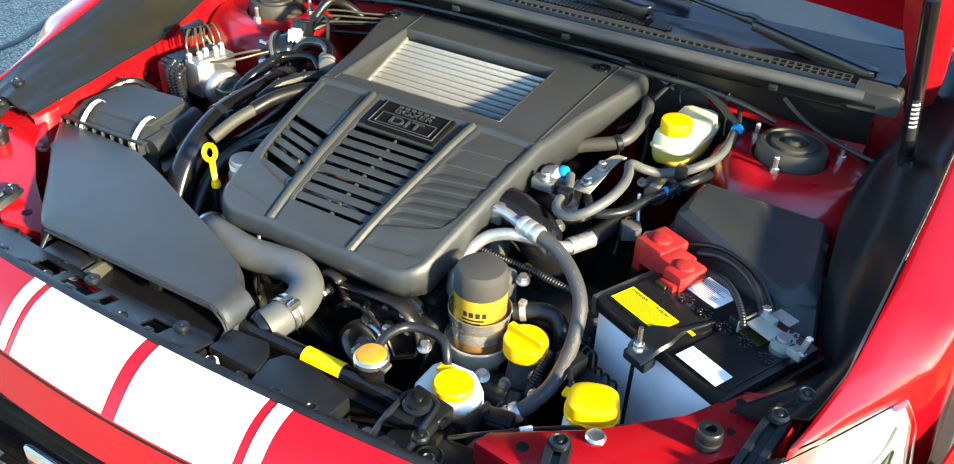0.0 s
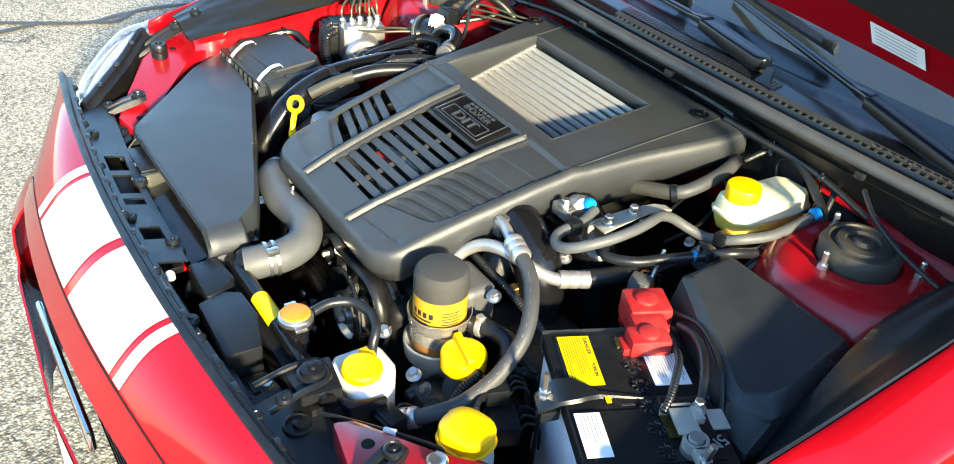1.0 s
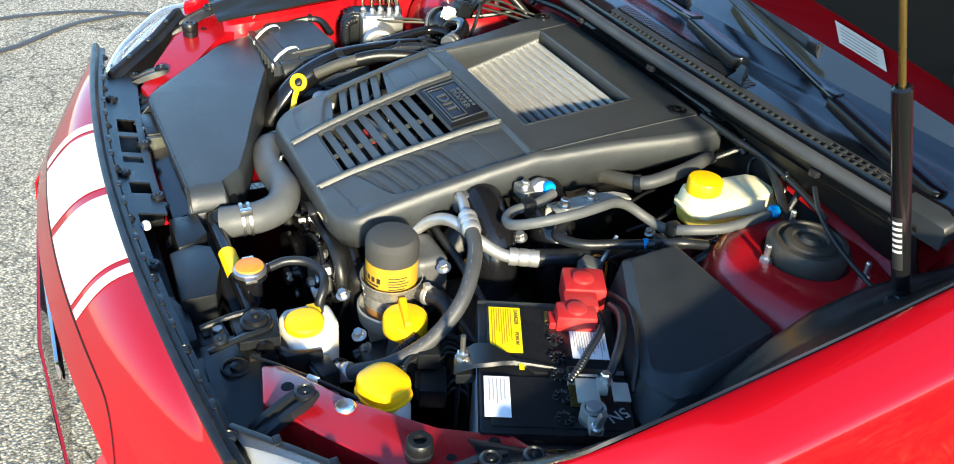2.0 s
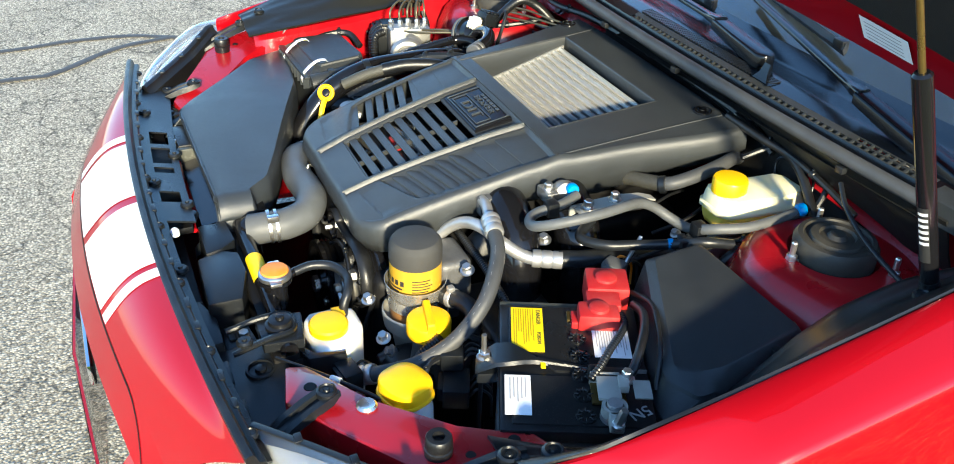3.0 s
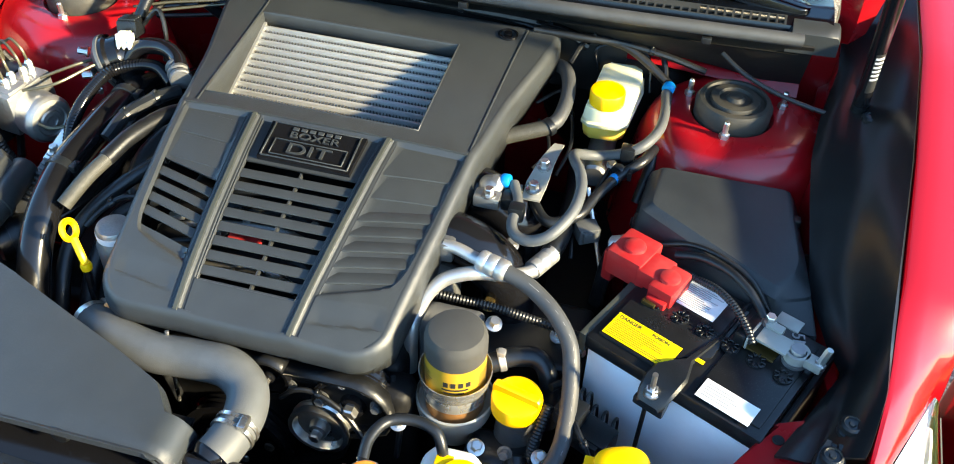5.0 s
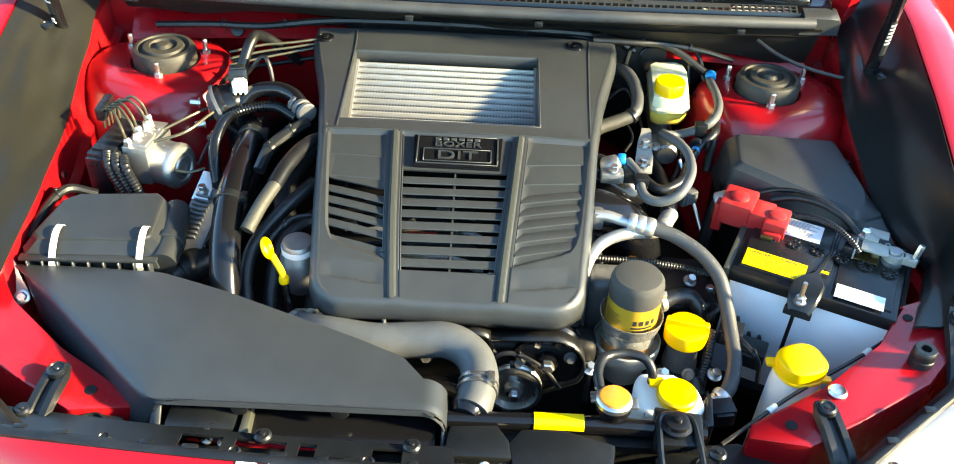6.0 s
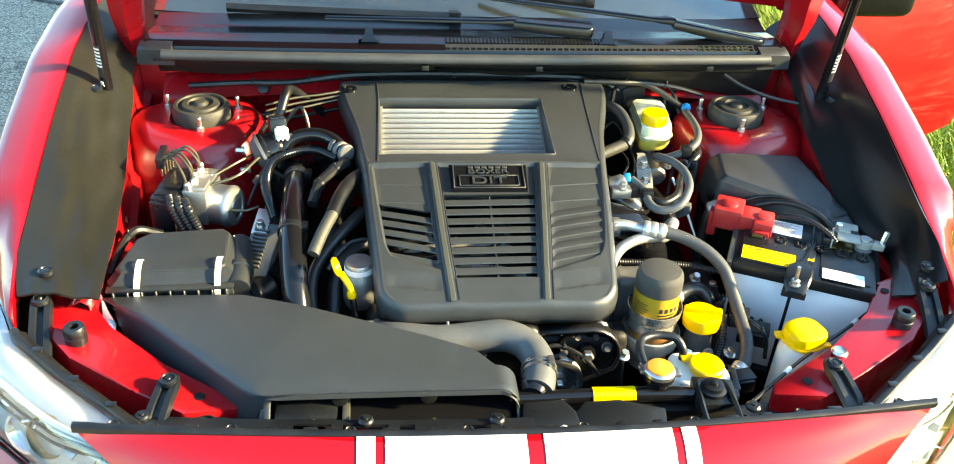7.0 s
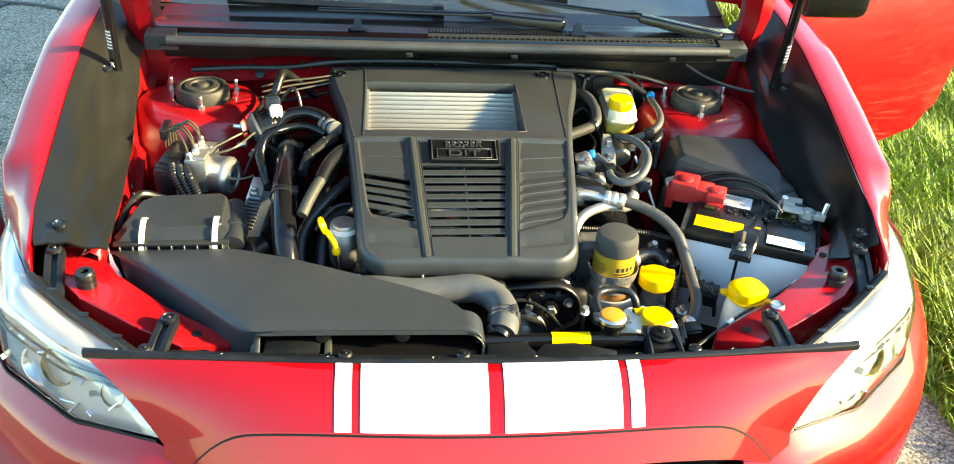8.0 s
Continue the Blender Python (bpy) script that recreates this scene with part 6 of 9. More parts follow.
# ---- oil filter, filler, tanks and caps ----
def oil_filter():
    c = (0.256, 0.338, 0)
    ob = base("oil_filter", (c[0], c[1], 0.645), "upright spin-on oil filter, gold can with a black grip top", "oil filter")
    bm = B()
    lathe(bm, c, [(0.0372, 0.752), (0.0376, 0.755), (0.0375, 0.774), (0.0362, 0.781), (0.032, 0.7865), (0.022, 0.789), (0.002, 0.790)], 40)
    part("grip", bm, FILTER_TOP, ob, "black sandpaper grip")
    bm = B()
    lathe(bm, c, [(0.0368, 0.700), (0.0370, 0.7525)], 40)
    can = part("can", bm, FILTER, ob, "gold painted can")

    def wrap(a0, a1, z0, z1, mat, name, r=0.0373):
        b = B()
        sheet(b, lambda u, v: (c[0] + r * math.cos(u), c[1] + r * math.sin(u), v), lines(radians(a0), radians(a1), 8), lines(z0, z1, 1))
        part(name, b, mat, can)
    wrap(-100, -50, 0.7195, 0.7225, INK, "logo_bar")
    for a in range(4):
        wrap(-97 + a * 14, -97 + a * 14 + 9, 0.7255, 0.734, INK, "logo_block")
    wrap(-96, -58, 0.7135, 0.717, INK, "logo_bar")
    for i in range(5):
        wrap(-28, 8 + (i % 3) * 5, 0.718 + 0.0045 * i, 0.7196 + 0.0045 * i, INK, "printed_line")
    for i in range(5):
        wrap(-168, -132 + (i % 3) * 5, 0.718 + 0.0045 * i, 0.7196 + 0.0045 * i, INK, "printed_line")
    bm = B()
    lathe(bm, c, [(0.0375, 0.694), (0.0405, 0.697), (0.0432, 0.706), (0.0440, 0.716), (0.0446, 0.717), (0.0446, 0.719), (0.0436, 0.719), (0.0425, 0.708), (0.0390, 0.700), (0.0375, 0.699)], 40)
    part("rim", bm, BRIGHT, ob, "bright steel rim")
    bm = B()
    lathe(bm, c, [(0.0365, 0.676), (0.0395, 0.678), (0.0400, 0.686), (0.0385, 0.694), (0.0375, 0.698)], 40)
    part("adapter", bm, BRIGHT, ob, "bright steel adapter ring")
    bm = B()
    lathe(bm, c, [(0.0365, 0.655), (0.0365, 0.679)], 40)
    part("cooler_ring", bm, COPPER, ob, "copper varnished ring")
    bm = B()
    lathe(bm, c, [(0.030, 0.60), (0.036, 0.635), (0.046, 0.644), (0.0485, 0.660), (0.0485, 0.668), (0.0465, 0.670), (0.0455, 0.660), (0.037, 0.655)], 40)
    part("cup", bm, BRACKET, ob, "cast aluminium drip cup")
    return ob


oil_filter()


def oil_filler():
    c = Vector((0.335, 0.328, 0))
    ob = base("oil_filler", (c.x, c.y, 0.60), "yellow oil filler cap on a cast grey neck", "oil filler")
    bm = B()
    lathe(bm, c, [(0.026, 0.600), (0.025, 0.640), (0.022, 0.66), (0.023, 0.690)], 28)
    part("neck", bm, DARKCAST, ob, "grey cast neck")
    bm = B()
    lathe(bm, c, [(0.0285, 0.682), (0.0305, 0.684), (0.031, 0.702), (0.0295, 0.7055), (0.024, 0.707), (0.002, 0.7075)], 36)
    m = Matrix.Translation(c) @ Matrix.Rotation(radians(-13), 4, "Z")
    rows = []
    for x, h in ((-0.0305, 0.702), (-0.030, 0.713), (-0.0275, 0.7155), (0.0, 0.715), (0.0275, 0.7155), (0.030, 0.713), (0.0305, 0.702)):
        rows.append([m @ Vector((x, -0.006, 0.704)), m @ Vector((x, -0.0048, h)), m @ Vector((x, -0.003, h + 0.001)), m @ Vector((x, 0.003, h + 0.001)), m @ Vector((x, 0.0048, h)), m @ Vector((x, 0.006, 0.704))])
    skin(bm, rows)
    part("cap", bm, YELLOW, ob, "yellow screw cap with a bar grip")
    return ob


oil_filler()


def coolant_tank():
    ob = base("coolant_tank", (0.30, 0.20, 0.52), "white plastic coolant overflow tank with a yellow cap", "coolant tank")
    poly = [(0.250, 0.182), (0.250, 0.228), (0.260, 0.246), (0.306, 0.246), (0.337, 0.220), (0.342, 0.188), (0.326, 0.172), (0.268, 0.170)]
    bm = B()
    prism(bm, poly, 0.50, 0.692, 0.012, seg=3, top=lambda x, y: 0.700 - 0.08 * abs(x - 0.295))
    part("tank", bm, WHITE, ob, "milky white tank")
    bm = B()
    c = (0.302, 0.198, 0)
    lathe(bm, c, [(0.020, 0.688), (0.020, 0.700), (0.026, 0.701), (0.0265, 0.709), (0.024, 0.712), (0.010, 0.7135), (0.002, 0.7135)], 32)
    box(bm, (0.302 - 0.024, 0.218, 0.706), (0.020, 0.016, 0.005), 0.002)
    part("cap", bm, YELLOW, ob, "yellow snap cap")
    bm = B()
    prism(bm, [(0.318, 0.150), (0.346, 0.160), (0.352, 0.208), (0.345, 0.209), (0.338, 0.168), (0.316, 0.158)], 0.655, 0.694, 0.002)
    box(bm, (0.322, 0.154, 0.655), (0.02, 0.02, 0.06), 0.004)
    part("bracket", bm, BLACK, ob, "black mounting bracket")
    return ob


coolant_tank()


def washer_filler():
    c = Vector((0.470, 0.246, 0))
    ob = base("washer_filler", (c.x, c.y, 0.50), "white washer tank neck with a yellow cap", "washer tank")
    bm = B()
    lathe(bm, c, [(0.038, 0.50), (0.036, 0.60), (0.034, 0.690), (0.030, 0.712)], 30)
    part("neck", bm, WHITE, ob, "translucent white neck")
    bm = B()
    rings = []
    for r, z in ((0.030, 0.711), (0.0345, 0.712), (0.0355, 0.714), (0.0345, 0.7165), (0.033, 0.717), (0.033, 0.730), (0.032, 0.7335), (0.028, 0.7360), (0.018, 0.7375), (0.004, 0.738)):
        ring = []
        for i in range(40):
            a = 2 * math.pi * i / 40
            ca, sa = math.cos(a), math.sin(a)
            k = (abs(ca) ** 2.7 + abs(sa) ** 2.7) ** (-1 / 2.7)
            ring.append(c + Matrix.Rotation(radians(20), 4, "Z") @ Vector((r * k * ca * 0.96, r * k * sa * 0.88, 0)) + Vector((0, 0, z)))
        rings.append(ring)
    skin(bm, rings)
    box(bm, c + Vector((-0.034, 0.008, 0.718)), (0.018, 0.014, 0.006), 0.002)
    box(bm, c + Vector((0.030, -0.018, 0.716)), (0.014, 0.010, 0.006), 0.002)
    part("cap", bm, YELLOW, ob, "yellow flip cap")
    bm = B()
    lathe(bm, (0.499, 0.189, 0.734), [(0.0115, 0), (0.0125, 0.003), (0.010, 0.006), (0.006, 0.0045), (0.002, 0.0045)], 20)
    part("tab_clip", bm, STEEL, ob, "zinc plated grommet")
    return ob


washer_filler()


def brake_reservoir():
    ob = base("brake_reservoir", (0.352, 0.82, 0.70), "cream brake fluid reservoir with a yellow cap", "brake reservoir")

    def outline(k, z, cx=0.352, cy=0.825):
        k *= 0.92
        base_ = [(0.318, 0.760), (0.330, 0.750), (0.374, 0.752), (0.388, 0.766), (0.398, 0.86), (0.394, 0.895), (0.380, 0.905), (0.338, 0.903), (0.326, 0.89)]
        return [(cx + (x - cx) * k, cy + (y - cy) * k, z) for x, y in base_]
    bm = B()
    skin(bm, [outline(0.80, 0.768), outline(0.88, 0.771), outline(0.95, 0.782), outline(1.0, 0.799)])
    part("lower_tank", bm, FLUID, ob, "yellow fluid filled lower half", angle=50)
    bm = B()
    skin(bm, [outline(1.03, 0.797), outline(1.06, 0.799), outline(1.06, 0.804), outline(1.0, 0.806), outline(0.97, 0.816), outline(0.93, 0.824), outline(0.7, 0.827)])
    part("upper_tank", bm, CREAM, ob, "cream upper half", angle=50)
    c = (0.350, 0.785, 0)
    bm = B()
    lathe(bm, c, [(0.0225, 0.822), (0.0255, 0.824), (0.0255, 0.842), (0.024, 0.845), (0.018, 0.846), (0.002, 0.8465)], 36)
    part("cap", bm, YELLOW, ob, "yellow ribbed cap")
    bm = B()
    rod(bm, (0.352, 0.72, 0.735), (0.352, 0.93, 0.735), 0.020, seg=20, bev=0.004)
    lathe(bm, (0.352, 0.80, 0.735), [(0.013, 0), (0.013, 0.032)], 16)
    lathe(bm, (0.352, 0.87, 0.735), [(0.013, 0), (0.013, 0.032)], 16)
    box(bm, (0.352, 0.755, 0.735), (0.05, 0.03, 0.025), 0.004)
    part("master_cylinder", bm, CAST, ob, "cast aluminium master cylinder")
    bm = B()
    tube(bm, [(0.322, 0.895, 0.80), (0.314, 0.90, 0.838), (0.350, 0.908, 0.846), (0.392, 0.90, 0.840), (0.405, 0.88, 0.79)], 0.0022, 6)
    part("wire_bail", bm, BLACK, ob)
    return ob


brake_reservoir()
bm = B()
lathe(bm, (0.352, 0.965, 0.72), [(0.125, 0.0), (0.125, 0.015), (0.118, 0.03), (0.10, 0.042), (0.05, 0.05), (0.03, 0.055)], 40, axis_to((0, -1, 0)))
tagged(part("brake_booster", bm, DEEP), "round black brake servo on the bulkhead", "brake servo")

# ---- radiator and its covers ----
def radiator():
    ob = base("radiator", (0.10, 0.14, 0.36), "black radiator with a tubular top tank and filler neck", "radiator")
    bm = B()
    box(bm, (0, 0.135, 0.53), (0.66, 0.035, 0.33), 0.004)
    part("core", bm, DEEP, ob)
    bm = B()
    tube(bm, [(-0.33, 0.139, 0.700), (0.0, 0.139, 0.705), (0.20, 0.139, 0.708), (0.33, 0.139, 0.700)], 0.0115, 16)
    part("top_tank", bm, GLOSS, ob, "glossy black top tank")
    bm = B()
    rows = []
    for i in range(8):
        x = 0.115 + 0.062 * i / 7
        rows.append([(x, 0.139 + 0.0130 * math.cos(a), 0.7072 + 0.0130 * math.sin(a)) for a in lines(radians(-10), radians(170), 12)])
    skin(bm, rows, closed=False)
    part("warning_label", bm, YLABEL, ob, "yellow warning label")
    bm = B()
    lathe(bm, (0.212, 0.150, 0), [(0.016, 0.690), (0.016, 0.728), (0.023, 0.732), (0.023, 0.738)], 28)
    rod(bm, (0.212, 0.150, 0.724), (0.196, 0.182, 0.730), 0.006, seg=12)
    part("filler_neck", bm, GLOSS, ob, "black filler neck")
    bm = B()
    lathe(bm, (0.212, 0.150, 0), [(0.020, 0.738), (0.0225, 0.739), (0.0225, 0.745), (0.020, 0.748), (0.013, 0.750), (0.002, 0.7505)], 34)
    for s in (1, -1):
        box(bm, (0.212 + s * 0.023, 0.150 - s * 0.004, 0.742), (0.012, 0.016, 0.006), 0.002)
    cap = part("cap", bm, STEEL, ob, "zinc pressure cap")
    bm = B()
    lathe(bm, (0.212, 0.150, 0), [(0.0195, 0.7485), (0.018, 0.7505), (0.010, 0.752), (0.002, 0.7522)], 32)
    part("cap_label", bm, ORANGE, cap, "faded orange warning disc")
    # upper mount with rubber bush
    bm = B()
    prism(bm, [(0.262, 0.108), (0.322, 0.108), (0.328, 0.160), (0.268, 0.170)], 0.700, 0.714, 0.004)
    tube(bm, [(0.268, 0.07, 0.706), (0.268, 0.115, 0.716), (0.274, 0.150, 0.718), (0.308, 0.150, 0.718), (0.315, 0.115, 0.716), (0.318, 0.07, 0.706)], 0.0042, 8)
    mount = part("upper_mount", bm, BLACK, ob, "black radiator mounting bracket")
    bm = B()
    lathe(bm, (0.291, 0.137, 0.714), [(0.020, 0), (0.020, 0.005), (0.016, 0.007), (0.015, 0.012), (0.012, 0.013), (0.006, 0.013), (0.005, 0.017), (0.001, 0.018)], 28)
    part("bush", bm, RUBBER, mount, "rubber bush")
    return ob


radiator()


def radiator_cover():
    ob = base("radiator_cover", (0, 0.06, 0.60), "black plastic cover panel behind the nose seal", "radiator cover")
    # long shelf with rectangular openings
    bm = B()
    cells = [(-0.30, -0.25), (-0.235, -0.175), (-0.16, -0.14), (-0.075, -0.04)]
    xs = lines(-0.54, 0.54, 54, [v for c in cells for v in c])
    ys = lines(0.018, 0.075, 8, [0.034, 0.064])
    sheet(bm, lambda x, y: (x, y + 0.13 * x * x, 0.745 - 0.24 * max(0, y - 0.02) - 0.035 * x * x), xs, ys, thick=0.003,
          hole=lambda x, y: (0.034 < y < 0.064 and any(a < x < b for a, b in cells)) or (x > 0.01 and y > 0.034))
    shelf = part("shelf", bm, BLACK, ob, "black shelf with rectangular openings")
    for i, x in enumerate((-0.50, -0.38, -0.205, -0.10, -0.03, 0.16, 0.33)):
        bm = B()
        y = 0.030 + 0.13 * x * x if i % 2 else 0.070 + 0.13 * x * x
        lathe(bm, (x, y, 0.745 - 0.24 * (y - 0.02 - 0.13 * x * x) - 0.035 * x * x), [(0.0105, 0), (0.0105, 0.004), (0.008, 0.0065), (0.0035, 0.0065), (0.003, 0.0085)], 18)
        part("push_clip", bm, BLACK, shelf)
    # cover pieces
    for poly, zt in (([(0.005, 0.076), (0.012, 0.118), (0.070, 0.122), (0.085, 0.100), (0.088, 0.076)], 0.720), ([(0.090, 0.062), (0.082, 0.098), (0.100, 0.120), (0.150, 0.122), (0.214, 0.104), (0.206, 0.058)], 0.717), ([(0.272, 0.030), (0.266, 0.112), (0.292, 0.130), (0.372, 0.140), (0.438, 0.124), (0.452, 0.078), (0.450, 0.045)], 0.685), ([(0.160, 0.026), (0.168, 0.056), (0.207, 0.0565), (0.2115, 0.066), (0.2715, 0.066), (0.2715, 0.030)], 0.700), ([(0.2135, 0.067), (0.2155, 0.104), (0.2655, 0.111), (0.2685, 0.067)], 0.679), ([(-0.36, 0.060), (-0.385, 0.112), (-0.45, 0.118), (-0.475, 0.082)], 0.714)):
        bm = B()
        prism(bm, poly, 0.64, zt, 0.005, top=lambda x, y, z=zt: z - 0.12 * (0.12 - y))
        part("cover_piece", bm, BLACK, ob, "smooth black cover piece")
    for x, y, z in ((0.331, 0.100, 0.681), (-0.42, 0.095, 0.712)):
        bm = B()
        lathe(bm, (x, y, z), [(0.020, 0), (0.019, 0.004), (0.016, 0.005), (0.015, 0.001), (0.008, 0.001), (0.007, 0.006), (0.002, 0.007)], 24)
        part("recessed_bolt", bm, BLACK, ob)
    bolt("bolt", (0.245, 0.095, 0.672), 0.008, 0.011, STEEL, ob)
    bolt("bolt", (-0.275, 0.083, 0.712), 0.005, 0.016, STEEL, ob)
    bolt("bolt", (-0.255, 0.080, 0.712), 0.005, 0.016, STEEL, ob)
    # red crossmember edge
    bm = B()
    tube(bm, [(-0.30, 0.088, 0.708), (-0.15, 0.078, 0.706), (0.0, 0.073, 0.704)], 0.004, 8)
    part("crossmember_edge", bm, RED_IN, ob, "red crossmember edge")
    for x, y, w in ((0.318, 0.060, 0.046), (0.395, 0.066, 0.040), (0.238, 0.080, 0.026)):      # raised stiffening ribs
        bm = B()
        box(bm, (x, y, (0.678 if x > 0.27 else 0.675)), (w, 0.010, 0.006), 0.002)
        part("stiffening_rib", bm, BLACK, ob)
    bm = B()
    lathe(bm, (0.055, 0.040, 0.736), [(0.007, 0), (0.0065, 0.008), (0.004, 0.011), (0.001, 0.012)], 14)
    part("rubber_stop", bm, WHITE, ob, "pale rubber stop")
    bm = B()
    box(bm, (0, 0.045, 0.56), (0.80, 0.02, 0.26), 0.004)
    # near-black backing added below the shelf openings to stand for the shade there
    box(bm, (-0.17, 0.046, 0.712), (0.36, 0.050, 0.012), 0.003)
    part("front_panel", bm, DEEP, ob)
    return ob


radiator_cover()


# ---- air intake: duct and filter box ----
def air_duct():
    ob = base("air_duct", (-0.28, 0.20, 0.66), "wide black plastic intake duct with an open mouth", "air duct")
    U = [0, 0.12, 0.28, 0.45, 0.60, 0.75, 0.90, 1.0]
    BX, BY = [-0.615, -0.500, -0.395, -0.300, -0.208, -0.120, -0.052, -0.024], [0.352, 0.345, 0.328, 0.293, 0.258, 0.226, 0.198, 0.165]
    FX, FY = [-0.592, -0.520, -0.440, -0.372, -0.335, -0.220, -0.110, -0.024], [0.330, 0.268, 0.196, 0.132, 0.104, 0.106, 0.108, 0.110]
    BZ, FZ = [0.738, 0.745, 0.757, 0.761, 0.758, 0.754, 0.750, 0.748], [0.744, 0.761, 0.758, 0.756, 0.755, 0.754, 0.752, 0.750]

    def top_shape(u, v):
        b = Vector((lerp(u, U, BX), lerp(u, U, BY), lerp(u, U, BZ)))
        f = Vector((lerp(u, U, FX), lerp(u, U, FY), lerp(u, U, FZ)))
        out = (b - f).normalized()
        mouth = min(1.0, max(0.0, (u - 0.52) / 0.08))
        if v < 0:      # back wall rolls down
            t = -v
            return tuple(b + out * 0.006 * math.sin(min(1, t * 4) * 1.57) + Vector((0, 0, -0.010 * min(1, t * 4) - 0.060 * t)))
        if v > 1:      # the sloping side, or a thin lip over the mouth
            t = v - 1
            return tuple(f - out * (0.020 * t + 0.004) * (1 - mouth) + Vector((0, 0, -(0.075 * (1 - mouth) + 0.006 * mouth) * t - 0.008 * min(1, t * 4) * (1 - mouth))))
        p = b + (f - b) * v
        p.z += 0.006 * math.sin(math.pi * v) * math.sin(math.pi * min(1, u * 1.1)) - 0.004 * mouth * max(0, v - 0.75) * 4
        return tuple(p)
    def fu(u, v):
        p = Vector(top_shape(min(1.0, u), v))
        t = max(0.0, u - 1.0) * 1.5708
        return (p.x + 0.032 * math.sin(t), p.y, p.z - 0.034 * (1 - math.cos(t)))
    bm = B()
    sheet(bm, fu, lines(0, 1, 44) + lines(1.1, 2.0, 8), lines(-1, 0, 7, (-0.06, -0.12, -0.2)) + lines(0.04, 1, 12) + [1.04, 1.1, 1.18, 1.3, 1.6, 2.0], thick=0.0)
    shell = part("shell", bm, DUCT, ob, "smooth grained black shell", angle=60)
    shell.modifiers.new("thick", "SOLIDIFY").thickness = 0.003
    # end walls of the mouth
    for xs, name in (((-0.026, 0.004, 0.008), "end_wall"), ((-0.333, -0.345, -0.352), "end_wall")):
        bm = B()
        rows = []
        for y in lines(0.068, 0.165 if xs[0] > -0.1 else 0.13, 6):
            zt = 0.748 if y > 0.11 else 0.748 - (0.11 - y) * 1.1
            if xs[0] > -0.1:
                rows.append([(0.004, y, zt - 0.026), (0.0075, y, zt - 0.031), (0.0085, y, zt - 0.045), (0.0085, y, 0.66)])
            else:
                rows.append([(xs[0], y, zt), (xs[1], y, zt - 0.010), (xs[2], y, zt - 0.03), (xs[2], y, 0.66)])
        skin(bm, rows, closed=False)
        w = part(name, bm, DUCT, ob, angle=60)
        w.modifiers.new("thick", "SOLIDIFY").thickness = 0.003
    # inside of the mouth
    bm = B()
    sheet(bm, lambda u, v: (-0.335 + 0.33 * u, 0.085 + 0.10 * v, 0.705 + 0.012 * math.sin(v * 2)), lines(0, 1, 12), lines(0, 1, 6), thick=0.004)
    part("mouth_floor", bm, GLOSS, ob, "shaded mouth floor")
    bm = B()
    box(bm, (-0.285, 0.110, 0.716), (0.085, 0.050, 0.030), 0.008)
    part("mouth_box", bm, BLACK, ob, "black box in the mouth")
    bm = B()
    box(bm, (-0.232, 0.105, 0.716), (0.010, 0.045, 0.028), 0.003)
    part("mouth_fin", bm, RIDGE, ob)
    for x in (-0.24, -0.12):
        bm = B()
        lathe(bm, (x, 0.112, 0.740), [(0.012, 0), (0.010, 0.004), (0.002, 0.005)], 16, axis_to((0, -1, 0)))
        part("tab", bm, BLACK, ob)
    bm = B()
    lathe(bm, (-0.022, 0.072, 0.716), [(0.012, 0), (0.012, 0.005), (0.009, 0.008), (0.003, 0.008), (0.003, 0.010)], 20)
    part("push_clip", bm, BLACK, ob)
    return ob


air_duct()


